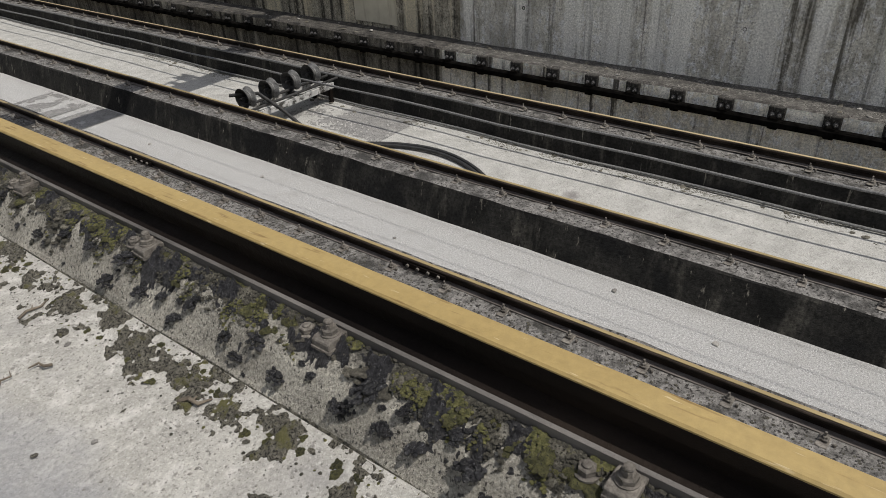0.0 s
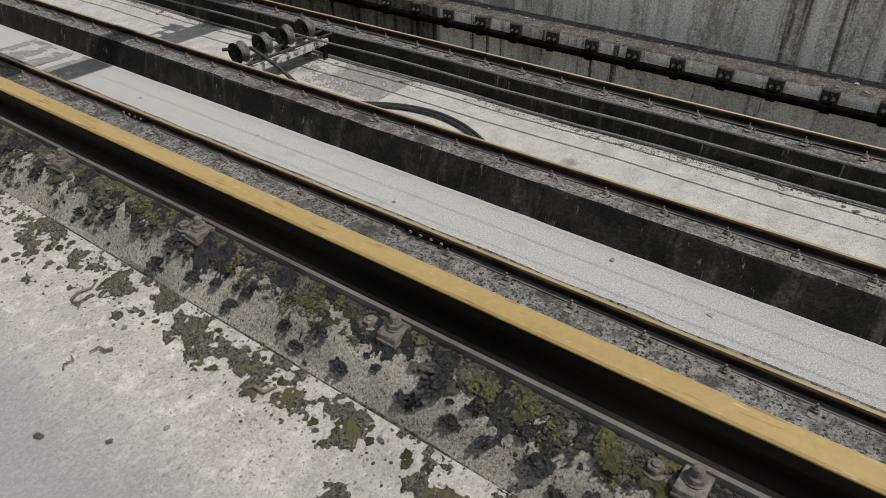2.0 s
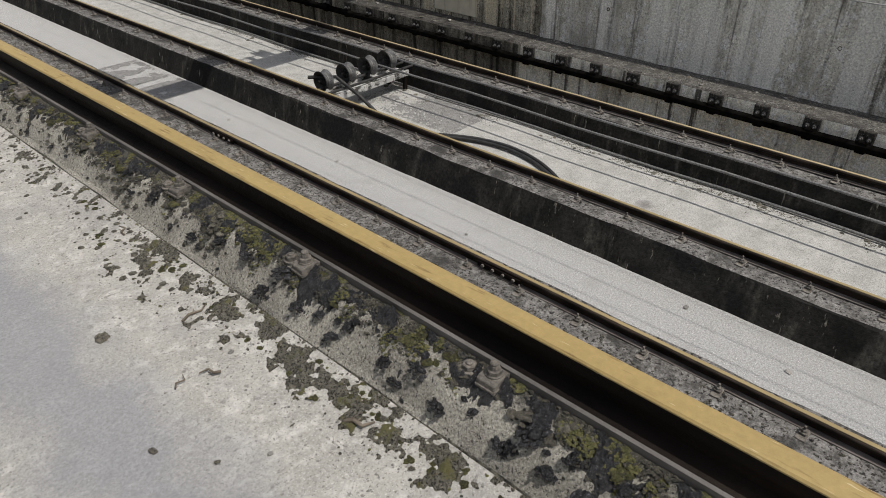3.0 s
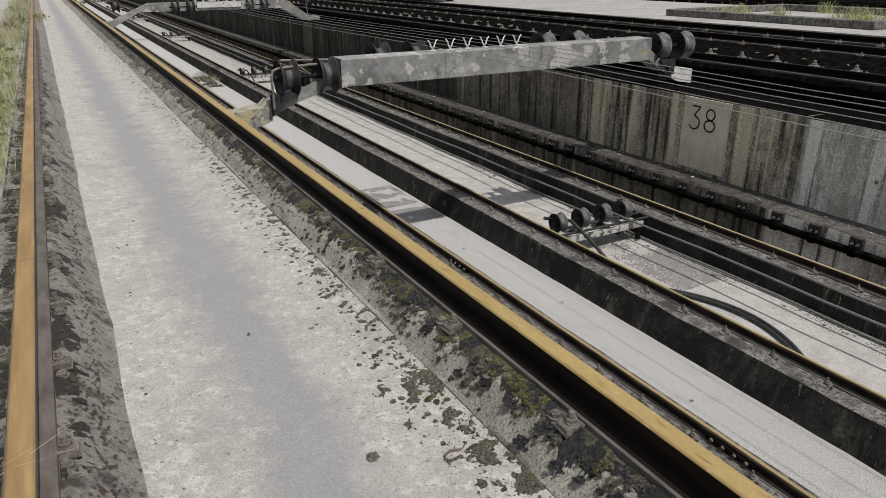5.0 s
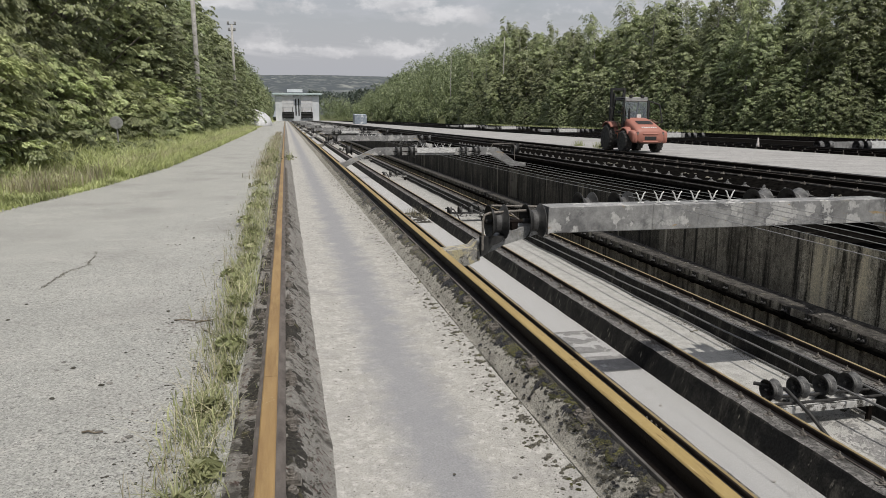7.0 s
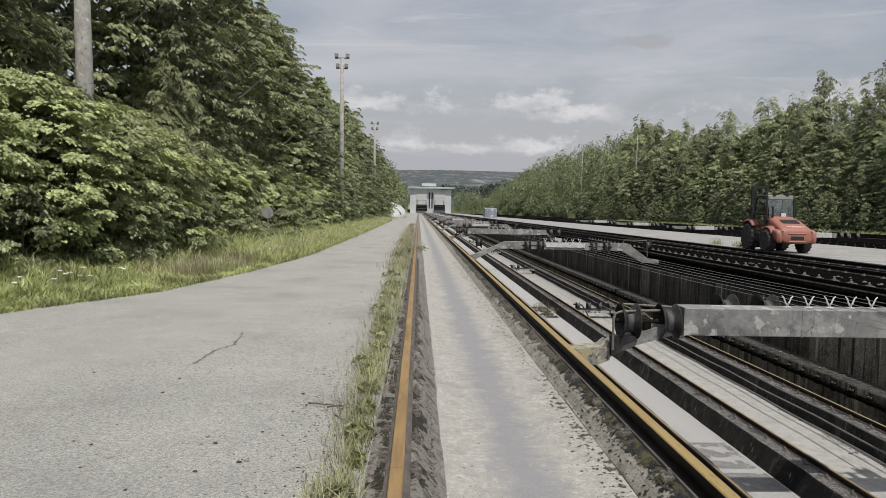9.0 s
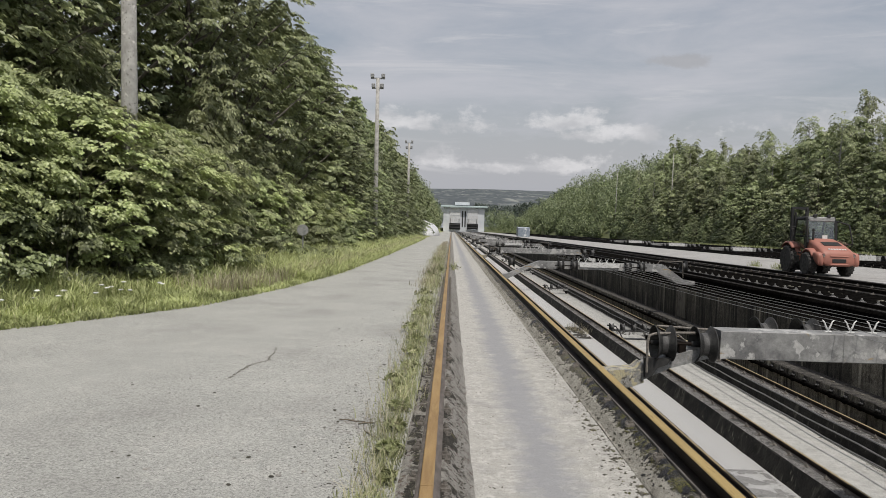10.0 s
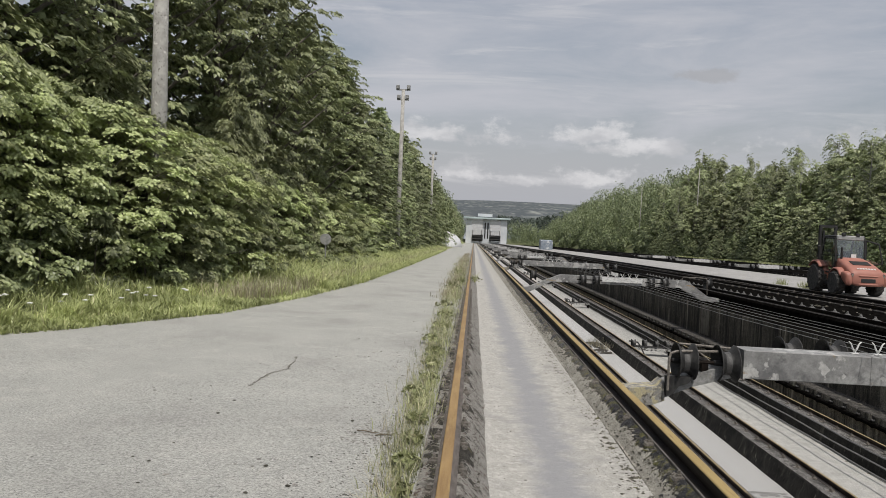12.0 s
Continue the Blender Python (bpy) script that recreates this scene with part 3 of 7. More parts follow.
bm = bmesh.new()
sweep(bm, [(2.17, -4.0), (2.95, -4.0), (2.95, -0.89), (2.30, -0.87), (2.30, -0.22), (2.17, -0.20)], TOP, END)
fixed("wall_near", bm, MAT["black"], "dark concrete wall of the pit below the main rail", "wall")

# ---- path, shoulders, road, yard ----
bm = bmesh.new()
sweep(bm, [(0.30, -0.55), (1.766, -0.55), (1.773, -0.368), (1.70, -0.381), (1.60, -0.391), (1.45, -0.398), (1.10, -0.402), (0.75, -0.40), (0.44, -0.392), (0.34, -0.372)], TOP, END, rough=0.0025, step=0.2, near=12, seed=7)
fixed("path", bm, MAT["path"], "weathered pale concrete walkway with a smooth grey worn strip", "path")
bm = bmesh.new()
sweep(bm, [(1.72, -0.6), (2.2, -0.6), (2.2, -0.186), (1.97, -0.186), (1.90, -0.222), (1.86, -0.262), (1.80, -0.350), (1.781, -0.369), (1.778, -0.43)], TOP, END, rough=0.014, step=0.08, near=9, seed=11)
fixed("rail_shoulder_right", bm, MAT["shoulder"], "rough sloping concrete shoulder with moss and grease", "concrete")
bm = bmesh.new()
sweep(bm, [(-0.235, -0.6), (0.40, -0.6), (0.37, -0.385), (0.33, -0.352), (0.17, -0.175), (0.12, -0.142), (-0.10, -0.142), (-0.19, -0.130), (-0.225, -0.145)], TOP, END, rough=0.014, step=0.08, near=9, seed=13)
fixed("rail_shoulder_left", bm, MAT["shoulder_dark"], "rough concrete bed of the outer rail with dark lichen", "concrete")
bm = bmesh.new()
ys = [-60, -9, 5, 9, 11.6, 15, 20, 27, 45, 80, 130, 250, END]
lefts = [-14, -12, -10.5, -8.6, -7.0, -5.5, -4.8, -4.3, -4.2, -4.3, -4.6, -4.8, -5.0]
for ya, yb, xa, xb in zip(ys, ys[1:], lefts, lefts[1:]):
    lo = [bm.verts.new((x, y, z)) for x, y, z in ((xa, ya, -0.13), (-0.20, ya, -0.17), (-0.20, yb, -0.17), (xb, yb, -0.13))]
    bm.faces.new(lo)
bmesh.ops.remove_doubles(bm, verts=bm.verts, dist=0.001)
bmesh.ops.solidify(bm, geom=bm.faces[:], thickness=0.3)
fixed("road", bm, MAT["road"], "worn pale grey asphalt service road beside the rail", "road")
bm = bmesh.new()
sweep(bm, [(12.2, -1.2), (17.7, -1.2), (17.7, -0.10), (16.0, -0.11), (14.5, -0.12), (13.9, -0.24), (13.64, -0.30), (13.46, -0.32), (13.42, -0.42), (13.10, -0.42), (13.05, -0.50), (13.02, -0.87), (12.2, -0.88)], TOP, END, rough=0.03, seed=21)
fixed("track_bed", bm, MAT["shaded_track_dirt"], "oily rubble bed between the upper rails, its gaps' shade in the colour", "ground")
bm = bmesh.new()
sweep(bm, [(17.6, -1.2), (26.75, -1.2), (26.75, 0.03), (17.6, 0.03)], TOP, END)
fixed("yard_road", bm, MAT["yard"], "broad pale concrete road between the two inclines", "road")
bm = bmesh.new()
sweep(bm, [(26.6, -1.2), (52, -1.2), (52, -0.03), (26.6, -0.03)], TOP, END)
fixed("far_track_bed", bm, MAT["shaded_track_dirt"], "dark bed of the second incline", "ground")
# the ground beyond, one sheet to the horizon
bm = bmesh.new()
gx = [-4000, -1200, -400, -120, -60, -30, -22, -14, -9, -7, -4.0, 51, 54, 62, 75, 100, 160, 400, 1200, 4000]
gy = [-3000, -800, -200, -60, 0, 60, 130, 220, 330, 452, 470, 620, 900, 1400, 2100, 2900, 3600, 4800]


def lie(x, y):
    """Height of the land, upright metres."""
    z = -0.05 * min(max(y, -200), 470) - 0.3
    if y > 470:
        z -= min((y - 470) * 0.02, 8)
    bank = 0.0
    if x < -7:
        bank = min((-7 - x) * 0.32 * (1 + min(max(y - 70, 0), 300) / 120), 16) * (1 if y < 500 else max(0, 1 - (y - 500) / 500))
    if x > 53:
        bank = min((x - 53) * (0.30 + 0.45 * min(max(y - 60, 0), 240) / 240), 24) * (1 if y < 500 else max(0, 1 - (y - 500) / 500))
    hill = 0.0
    if y > 1400:
        hill = (y - 1400) / 2200 * 46 * (0.95 + 0.07 * math.sin(x * 0.0021 + 1) + 0.05 * math.sin(x * 0.006))
    return z + bank + max(0, min(hill, 95))


grid = [[bm.verts.new((x, y, lie(x, y) - (5.0 if -7 < x < 53 and y < 460 else 0.0))) for x in gx] for y in gy]
for j in range(len(gy) - 1):
    for i in range(len(gx) - 1):
        f = bm.faces.new((grid[j][i], grid[j][i + 1], grid[j + 1][i + 1], grid[j + 1][i]))
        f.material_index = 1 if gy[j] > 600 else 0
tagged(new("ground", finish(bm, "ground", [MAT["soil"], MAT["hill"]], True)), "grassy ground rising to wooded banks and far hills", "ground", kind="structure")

# ---- rails ----
def main_rail(x, z, y0, y1, label, face=None, body=None):
    """A heavy rail: running face, head, web and broad foot."""
    t = thing("main_rail", label, "rail", Matrix.Translation((x, 0, z)), "main rails", "structure")
    b = bmesh.new()
    # Slot 0 covers head sides, web and upper foot; slot 1 the foot's edge.
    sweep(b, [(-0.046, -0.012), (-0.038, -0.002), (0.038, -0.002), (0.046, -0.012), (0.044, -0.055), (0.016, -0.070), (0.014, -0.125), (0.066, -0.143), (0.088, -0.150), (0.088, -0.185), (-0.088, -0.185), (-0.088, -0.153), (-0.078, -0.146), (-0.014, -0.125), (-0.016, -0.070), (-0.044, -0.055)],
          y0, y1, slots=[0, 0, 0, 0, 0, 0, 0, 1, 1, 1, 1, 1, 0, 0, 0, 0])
    part("rail_body", b, body or [MAT["greasy"], MAT["foot"]], t, "steel web and foot")
    face = face or MAT["ochre"]
    joints = [4.5 + 5.45 * i for i in range(-3, 12)]
    cuts = [y0] + [j for j in joints if y0 < j < y1] + [y1]
    for a, c in zip(cuts, cuts[1:]):
        b = bmesh.new()
        sweep(b, [(-0.045, -0.014), (0.045, -0.014), (0.045, -0.006), (0.038, 0.0), (-0.038, 0.0), (-0.045, -0.006)], a + 0.003, c - 0.003)
        part("running_face", b, face, t, "worn running face")
    return t


main_rail(2.08, 0.0, TOP, END, "heavy rail with ochre running face and near-black web")
main_rail(14.75, 0.07, TOP, END, "dark heavy rail beside the pale yard road", MAT["dull_rust"])
main_rail(16.8, 0.08, TOP, END, "dark heavy rail at the edge of the pale yard road", MAT["dull_rust"])
main_rail(13.30, -0.235, TOP, END, "dark greasy heavy rail along the top of the wall", MAT["greasy"])
main_rail(0.0, 0.045, TOP, END, "heavy outer rail with rusty brown running face", MAT["rust"], [MAT["rust_body"], MAT["rust_body"]])


def narrow_rail(x, z, y0, y1, label, edge):
    """A lighter flat-bottomed rail with a bright far edge."""
    t = thing("narrow_rail", label, "rail", Matrix.Translation((x, 0, z)), "narrow rails", "structure")
    b = bmesh.new()
    sweep(b, [(-0.037, -0.010), (-0.030, 0.0), (0.030, 0.0), (0.037, -0.010), (0.035, -0.035), (0.010, -0.050), (0.009, -0.105), (0.065, -0.120), (0.065, -0.13), (-0.065, -0.13), (-0.065, -0.120), (-0.009, -0.105), (-0.010, -0.050), (-0.035, -0.035)], y0, y1, slots=[0, 0, 0, 0, 0, 0, 1, 1, 1, 1, 1, 0, 0, 0])
    part("rail_body", b, [MAT["brown_web"], MAT["rust_body"]], t)
    b = bmesh.new()
    sweep(b, [(-0.012, 0.0005), (0.034, 0.0005), (0.039, -0.008), (0.039, 0.001), (0.030, 0.006), (-0.012, 0.006)], y0, y1)
    part("running_face", b, edge, t, "pale worn running edge")
    return t


narrow_rail(5.825, -3.05, TOP, END, "narrow rail with ochre running face on a plinth", MAT["tan"])
narrow_rail(8.05, -3.055, TOP, END, "narrow rail with ochre running face on a blackened plinth", MAT["tan"])
narrow_rail(10.815, -2.985, TOP, END, "narrow rail with cream running face below the wall", MAT["cream"])

# ---- fastenings ----
def hexagon(bm, r, z0, z1, at=(0, 0), slot=0, turn=0.0):
    lathe(bm, [(r * 0.92, z0), (r, z0 + 0.003), (r, z1 - 0.004), (r * 0.82, z1)], "z", 6,
          Matrix.Translation((at[0], at[1], 0)) @ Matrix.Rotation(turn, 4, "Z"), slot)


def rail_clamp(steel="clamp", label="grey-brown steel clip with bolt and nut holding the rail foot"):
    """Clip block that presses a rail foot, with its bolt and a second nut beside it. Points to +x, the rail's side."""
    t = thing("rail_clamp", label, "rail clamp", Matrix(), "rail clamps")
    b = bmesh.new()
    block(b, (-0.07, -0.055, -0.01), (0.03, 0.055, 0.012), bevel=0.003)
    part("base_plate", b, MAT[steel], t)
    b = bmesh.new()
    sides = [(-0.066, 0.010), (-0.062, 0.046), (-0.045, 0.058), (0.02, 0.062), (0.078, 0.050), (0.092, 0.030), (0.05, 0.030), (0.03, 0.010)]
    lo = [b.verts.new((x, -0.052, z)) for x, z in sides]
    hi = [b.verts.new((x, 0.052, z)) for x, z in sides]
    b.faces.new(lo), b.faces.new(hi[::-1])
    for k in range(8):
        b.faces.new((lo[k], lo[(k + 1) % 8], hi[(k + 1) % 8], hi[k]))
    bmesh.ops.bevel(b, geom=b.edges[:], offset=0.004, segments=1, affect="EDGES")
    part("clip", b, MAT[steel], t)
    b = bmesh.new()
    lathe(b, [(0.043, 0.060), (0.043, 0.067), (0.036, 0.068)], "z", 14)
    part("washer", b, MAT[steel], t)
    b = bmesh.new()
    hexagon(b, 0.037, 0.067, 0.097, (0.0, 0.0))
    part("nut", b, MAT[steel], t)
    b = bmesh.new()
    lathe(b, [(0.022, 0.09)] + [(r, 0.10 + 0.006 * k + d) for k in range(5) for r, d in ((0.0225, 0.0), (0.0195, 0.0035))] + [(0.022, 0.137), (0.018, 0.144)], "z", 9)
    part("bolt", b, MAT[steel], t)
    b = bmesh.new()
    lathe(b, [(0.046, -0.005), (0.046, 0.006), (0.040, 0.008)], "z", 14, Matrix.Translation((-0.01, 0.135, 0)))
    hexagon(b, 0.034, 0.008, 0.040, (-0.01, 0.135), turn=0.4)
    lathe(b, [(0.018, 0.04), (0.018, 0.050), (0.014, 0.053)], "z", 10, Matrix.Translation((-0.01, 0.135, 0)))
    part("anchor_nut", b, MAT[steel], t)
    return t


rng = random.Random(4)
clamp = rail_clamp()
clamp.matrix_basis = INCLINE @ pose(1.955, 0.985, -0.196) @ Matrix.Diagonal((0.74, 0.74, 0.60, 1))
SPACE = 0.985
for k in range(-6, 60):
    if k:
        copy_thing(clamp, INCLINE @ pose(1.955 + rng.uniform(-0.006, 0.006), 0.985 + SPACE * k, -0.196, 0, 0, rng.uniform(-4, 4)))
for k in range(-2, 32):
    y = 3.47 + 0.72 * k
    copy_thing(clamp, INCLINE @ pose(0.118, y, -0.146, 0, 0, 180 + rng.uniform(-5, 5)) @ Matrix.Diagonal((0.95, 0.95, 0.95, 1)))
    copy_thing(clamp, INCLINE @ pose(-0.118, y + 0.18, -0.146, 0, 0, rng.uniform(-5, 5)) @ Matrix.Diagonal((0.95, 0.95, 0.9, 1)))
pale_clamp = rail_clamp("pale_clamp", "pale chunky steel clip holding a black rail on the wall")
pale_clamp.matrix_basis = INCLINE @ pose(13.56, 8.0, -0.315, 0, 0, 180) @ Matrix.Diagonal((1.45, 1.45, 1.15, 1))
for k in range(-6, 54):
    if k:
        copy_thing(pale_clamp, INCLINE @ pose(13.56, 8.0 + 0.86 * k, -0.315, 0, 0, 180 + rng.uniform(-8, 8)))
b = bmesh.new()
for x, y0 in ((27.23, 20.0), (29.33, 20.4)):
    for k in range(48):
        y = y0 + 0.95 * k
        block(b, (x - 0.06, y - 0.05, -0.04), (x + 0.05, y + 0.05, 0.02))
        block(b, (x - 0.02, y - 0.02, 0.02), (x + 0.02, y + 0.02, 0.10))
far_clips = new("far_rail_clips", finish(b, "far_rail_clips", MAT["clamp"]))
far_clips.matrix_basis = INCLINE.copy()
tagged(far_clips, "grey steel clips along the rails of the second incline", "rail clips", kind="stuff")
for x, y0, d, n, z, a in ((14.63, 8.6, 0.95, 42, -0.118, 0), (16.68, 9.4, 0.99, 40, -0.108, 0)):
    for k in range(-6, n):
        copy_thing(clamp, INCLINE @ pose(x, y0 + d * k, z, 0, 0, a + rng.uniform(-5, 5)))


def sole_clip():
    """Small clip of a narrow rail: plate, two lugs and a nut on its stud."""
    t = thing("rail_clip", "small dark steel rail clip with a nut on its stud", "rail clip", Matrix(), "rail clips")
    b = bmesh.new()
    block(b, (-0.09, -0.045, 0.0), (0.06, 0.045, 0.012), bevel=0.003)
    part("sole_plate", b, MAT["clamp"], t)
    b = bmesh.new()
    block(b, (-0.03, -0.035, 0.012), (0.05, 0.035, 0.04), bevel=0.006)
    part("clip", b, MAT["clamp"], t)
    b = bmesh.new()
    hexagon(b, 0.024, 0.04, 0.064)
    lathe(b, [(0.012, 0.06), (0.012, 0.10), (0.008, 0.104)], "z", 8)
    part("nut", b, MAT["clamp"], t)
    b = bmesh.new()
    lathe(b, [(0.014, 0.0), (0.014, 0.03), (0.008, 0.036)], "z", 6, Matrix.Translation((-0.02, -0.085, 0)))
    part("pin", b, MAT["clamp"], t)
    return t


clip = sole_clip()
clip.matrix_basis = INCLINE @ pose(5.70, 8.08, -3.18)
for x, z, y0, n in ((5.70, -3.18, 8.081, 60), (7.925, -3.187, 8.005, 70), (10.69, -3.115, 8.583, 70)):
    for k in range(-14, n):
        if (x, k) != (5.70, 0):
            copy_thing(clip, INCLINE @ pose(x + rng.uniform(-0.008, 0.008), y0 + 0.7635 * k, z, 0, 0, rng.uniform(-6, 6)))


def fishplate(y):
    t = thing("fishplate", "dark bolted joint plate along a narrow rail", "fishplate", pose(5.79, y, -3.05), "fishplates")
    b = bmesh.new()
    block(b, (-0.015, -0.31, -0.10), (0.0, 0.31, -0.035), bevel=0.004)
    part("plate", b, MAT["greasy"], t)
    for k in range(4):
        b = bmesh.new()
        lathe(b, [(0.022, -0.04), (0.022, -0.018), (0.012, -0.016)], "x", 6, Matrix.Translation((0, -0.22 + 0.147 * k, -0.066)))
        part("bolt", b, MAT["clamp"], t)


fishplate(9.5)
fishplate(3.85)

# ---- guide rail on the ledge ----
t = thing("guide_rail", "black greasy guide rail along the foot of the wall", "rail", Matrix(), "", "structure")
b = bmesh.new()
sweep(b, [(11.00, -2.66), (11.02, -2.635), (11.06, -2.625), (11.10, -2.635), (11.12, -2.66), (11.12, -2.72), (11.10, -2.75), (11.03, -2.75), (11.00, -2.73)], TOP, END)
part("rail_body", b, MAT["shaded_track_dirt"], t)


def ledge_bracket():
    t = thing("guide_bracket", "oily black bracket block with two bolts on the ledge face", "bracket", Matrix(), "guide brackets")
    b = bmesh.new()
    block(b, (-0.045, -0.115, -0.13), (0.03, 0.115, 0.115), bevel=0.012)
    part("bracket_block", b, MAT["bracket"], t)
    b = bmesh.new()
    block(b, (-0.12, -0.07, -0.20), (-0.04, 0.07, -0.02), bevel=0.015)
    part("claw", b, MAT["shaded_track_dirt"], t)
    for y in (-0.05, 0.05):
        b = bmesh.new()
        lathe(b, [(0.036, -0.052), (0.036, -0.044), (0.03, -0.043)], "x", 12, Matrix.Translation((0, y, 0.0)))
        lathe(b, [(0.026, -0.08), (0.028, -0.076), (0.028, -0.05)], "x", 6, Matrix.Translation((0, y, 0.0)))
        lathe(b, [(0.010, -0.11), (0.013, -0.106), (0.013, -0.078)], "x", 8, Matrix.Translation((0, y, 0.0)))
        part("bolt", b, MAT["groove"], t)
    return t


lb = ledge_bracket()
lb.matrix_basis = INCLINE @ pose(11.135, 0.87, -2.575)
for k in range(-8, 60):
    if k:
        copy_thing(lb, INCLINE @ pose(11.135, 0.87 + 0.725 * k, -2.575, rng.uniform(-3, 3), rng.uniform(-3, 3), rng.uniform(-4, 4)))

# painted distance fields on the wall, with their numbers as brush strokes
def stroke(bm, pts, w, m):
    for p, q in zip(pts, pts[1:]):
        p, q = Vector(p), Vector(q)
        d = (q - p).normalized() * w * 0.5
        s = Vector((-d.y, d.x))
        d = d * 0.35
        c = [p - d + s, p - d - s, q + d - s, q + d + s]
        lo = [bm.verts.new(m @ Vector((v.x, v.y, 0.0))) for v in c]
        hi = [bm.verts.new(m @ Vector((v.x, v.y, 0.003))) for v in c]
        bm.faces.new(hi)
        for k in range(4):
            bm.faces.new((lo[k], lo[(k + 1) % 4], hi[(k + 1) % 4], hi[k]))


def arc(cx, cy, rx, ry, a0, a1, n=9):
    return [(cx + rx * math.cos(radians(a0 + (a1 - a0) * i / n)), cy + ry * math.sin(radians(a0 + (a1 - a0) * i / n))) for i in range(n + 1)]


THREE = [(0.0, 0.42), (0.17, 0.42), (0.06, 0.25)] + arc(0.07, 0.115, 0.11, 0.12, 80, -150)
EIGHT = arc(0.1, 0.31, 0.085, 0.10, -90, 270, 12) + arc(0.1, 0.105, 0.105, 0.105, 90, 450, 12)
SEVEN = [(0.0, 0.42), (0.18, 0.42), (0.06, 0.0)]
for number, y1, figures in (("38", 10.36, (THREE, EIGHT)), ("37", 35.2, (THREE, SEVEN))):
    t = thing("distance_mark", f"cream painted wall field with black hand-painted number {number}", "wall marking", pose(11.735, y1, 0), "distance marks")
    b = bmesh.new()
    block(b, (0.0, -1.17, -2.36), (0.02, 0.0, -0.90), bevel=0.002)
    part("painted_field", b, MAT["panel" if number == "38" else "dark_panel"], t)
    for i, fig in enumerate(figures):
        b = bmesh.new()
        face = Matrix(((0, 0, -1, -0.003), (-1, 0, 0, -0.22 - 0.36 * i), (0, 1, 0, -1.53), (0, 0, 0, 1)))
        stroke(b, [(x * 1.25, y * 1.1) for x, y in fig], 0.032, face)
        part("figure", b, MAT["paint_black"], t, "black painted figure")

# ---- cross girders that carry the ropes ----
def sheave_mesh(r=0.30, w=0.30, far=0):
    """A spool with two dished flanges and a grooved drum, open at its ends."""
    ring = [(r - 0.010, -w / 2), (r, -w / 2 + 0.004), (r * 0.99, -w / 2 + 0.016), (r * 0.72, -w * 0.24), (r * 0.64, -w * 0.15), (r * 0.62, 0), (r * 0.64, w * 0.15), (r * 0.72, w * 0.24),
            (r * 0.99, w / 2 - 0.016), (r, w / 2 - 0.004), (r - 0.010, w / 2), (r * 0.64, w * 0.27), (r * 0.52, w * 0.12), (r * 0.52, -w * 0.12), (r * 0.64, -w * 0.27)]
    slots = [0, 0, 0, 0, 1, 1, far, far, far, far, far, far, 0, 0, 0]
    b, seg = bmesh.new(), 32
    rows = [[b.verts.new((h, q * math.cos(2 * math.pi * k / seg), q * math.sin(2 * math.pi * k / seg))) for k in range(seg)] for q, h in ring]
    for i, slot in enumerate(slots):
        u, v = rows[i], rows[(i + 1) % len(rows)]
        for k in range(seg):
            b.faces.new((u[k], u[(k + 1) % seg], v[(k + 1) % seg], v[k])).material_index = slot
    me = finish(b, "sheave_rims", [MAT["sheave"], MAT["groove"], MAT["lit_rim"]], True)
    me.set_sharp_from_angle(angle=radians(35))
    return me


SHEAVE = sheave_mesh()
# far=2 paints one flange paler, as its sunlit side.
ROLLER = sheave_mesh(far=2)
b = bmesh.new()
lathe(b, [(0.03, -0.20), (0.045, -0.19), (0.045, 0.19), (0.03, 0.20)], "x", 12)
lathe(b, [(0.16, -0.012), (0.16, 0.012)], "x", 20)
for k in range(3):
    block(b, (-0.050, -0.155, -0.018), (-0.012, 0.155, 0.018), m=Matrix.Rotation(math.pi * k / 3, 4, "X"))
HUB = finish(b, "hub", MAT["sheave"])
b = bmesh.new()
lathe(b, [(0.018, 0.0), (0.018, 0.05)], "z", 8)
block(b, (-0.06, -0.03, 0.0), (0.06, 0.03, 0.02), bevel=0.004)
for s in (-1, 1):
    tube(b, [(0, 0, 0.04), (s * 0.03, 0, 0.08), (s * 0.05, 0, 0.13), (s * 0.065, 0, 0.17), (s * 0.10, 0, 0.205)], [0.016, 0.015, 0.013, 0.012, 0.009], 7)
FORK = finish(b, "rope_fork", MAT["white_steel"], True)


def sheave(t, x, y, z, pale=False):
    s = part("sheave", ROLLER if pale else SHEAVE, None, t, "black rope sheave with its sunlit steel flange coloured paler" if pale else "dull black double-flanged rope sheave", m=pose(x, y, z))
    part("hub", HUB, None, s)


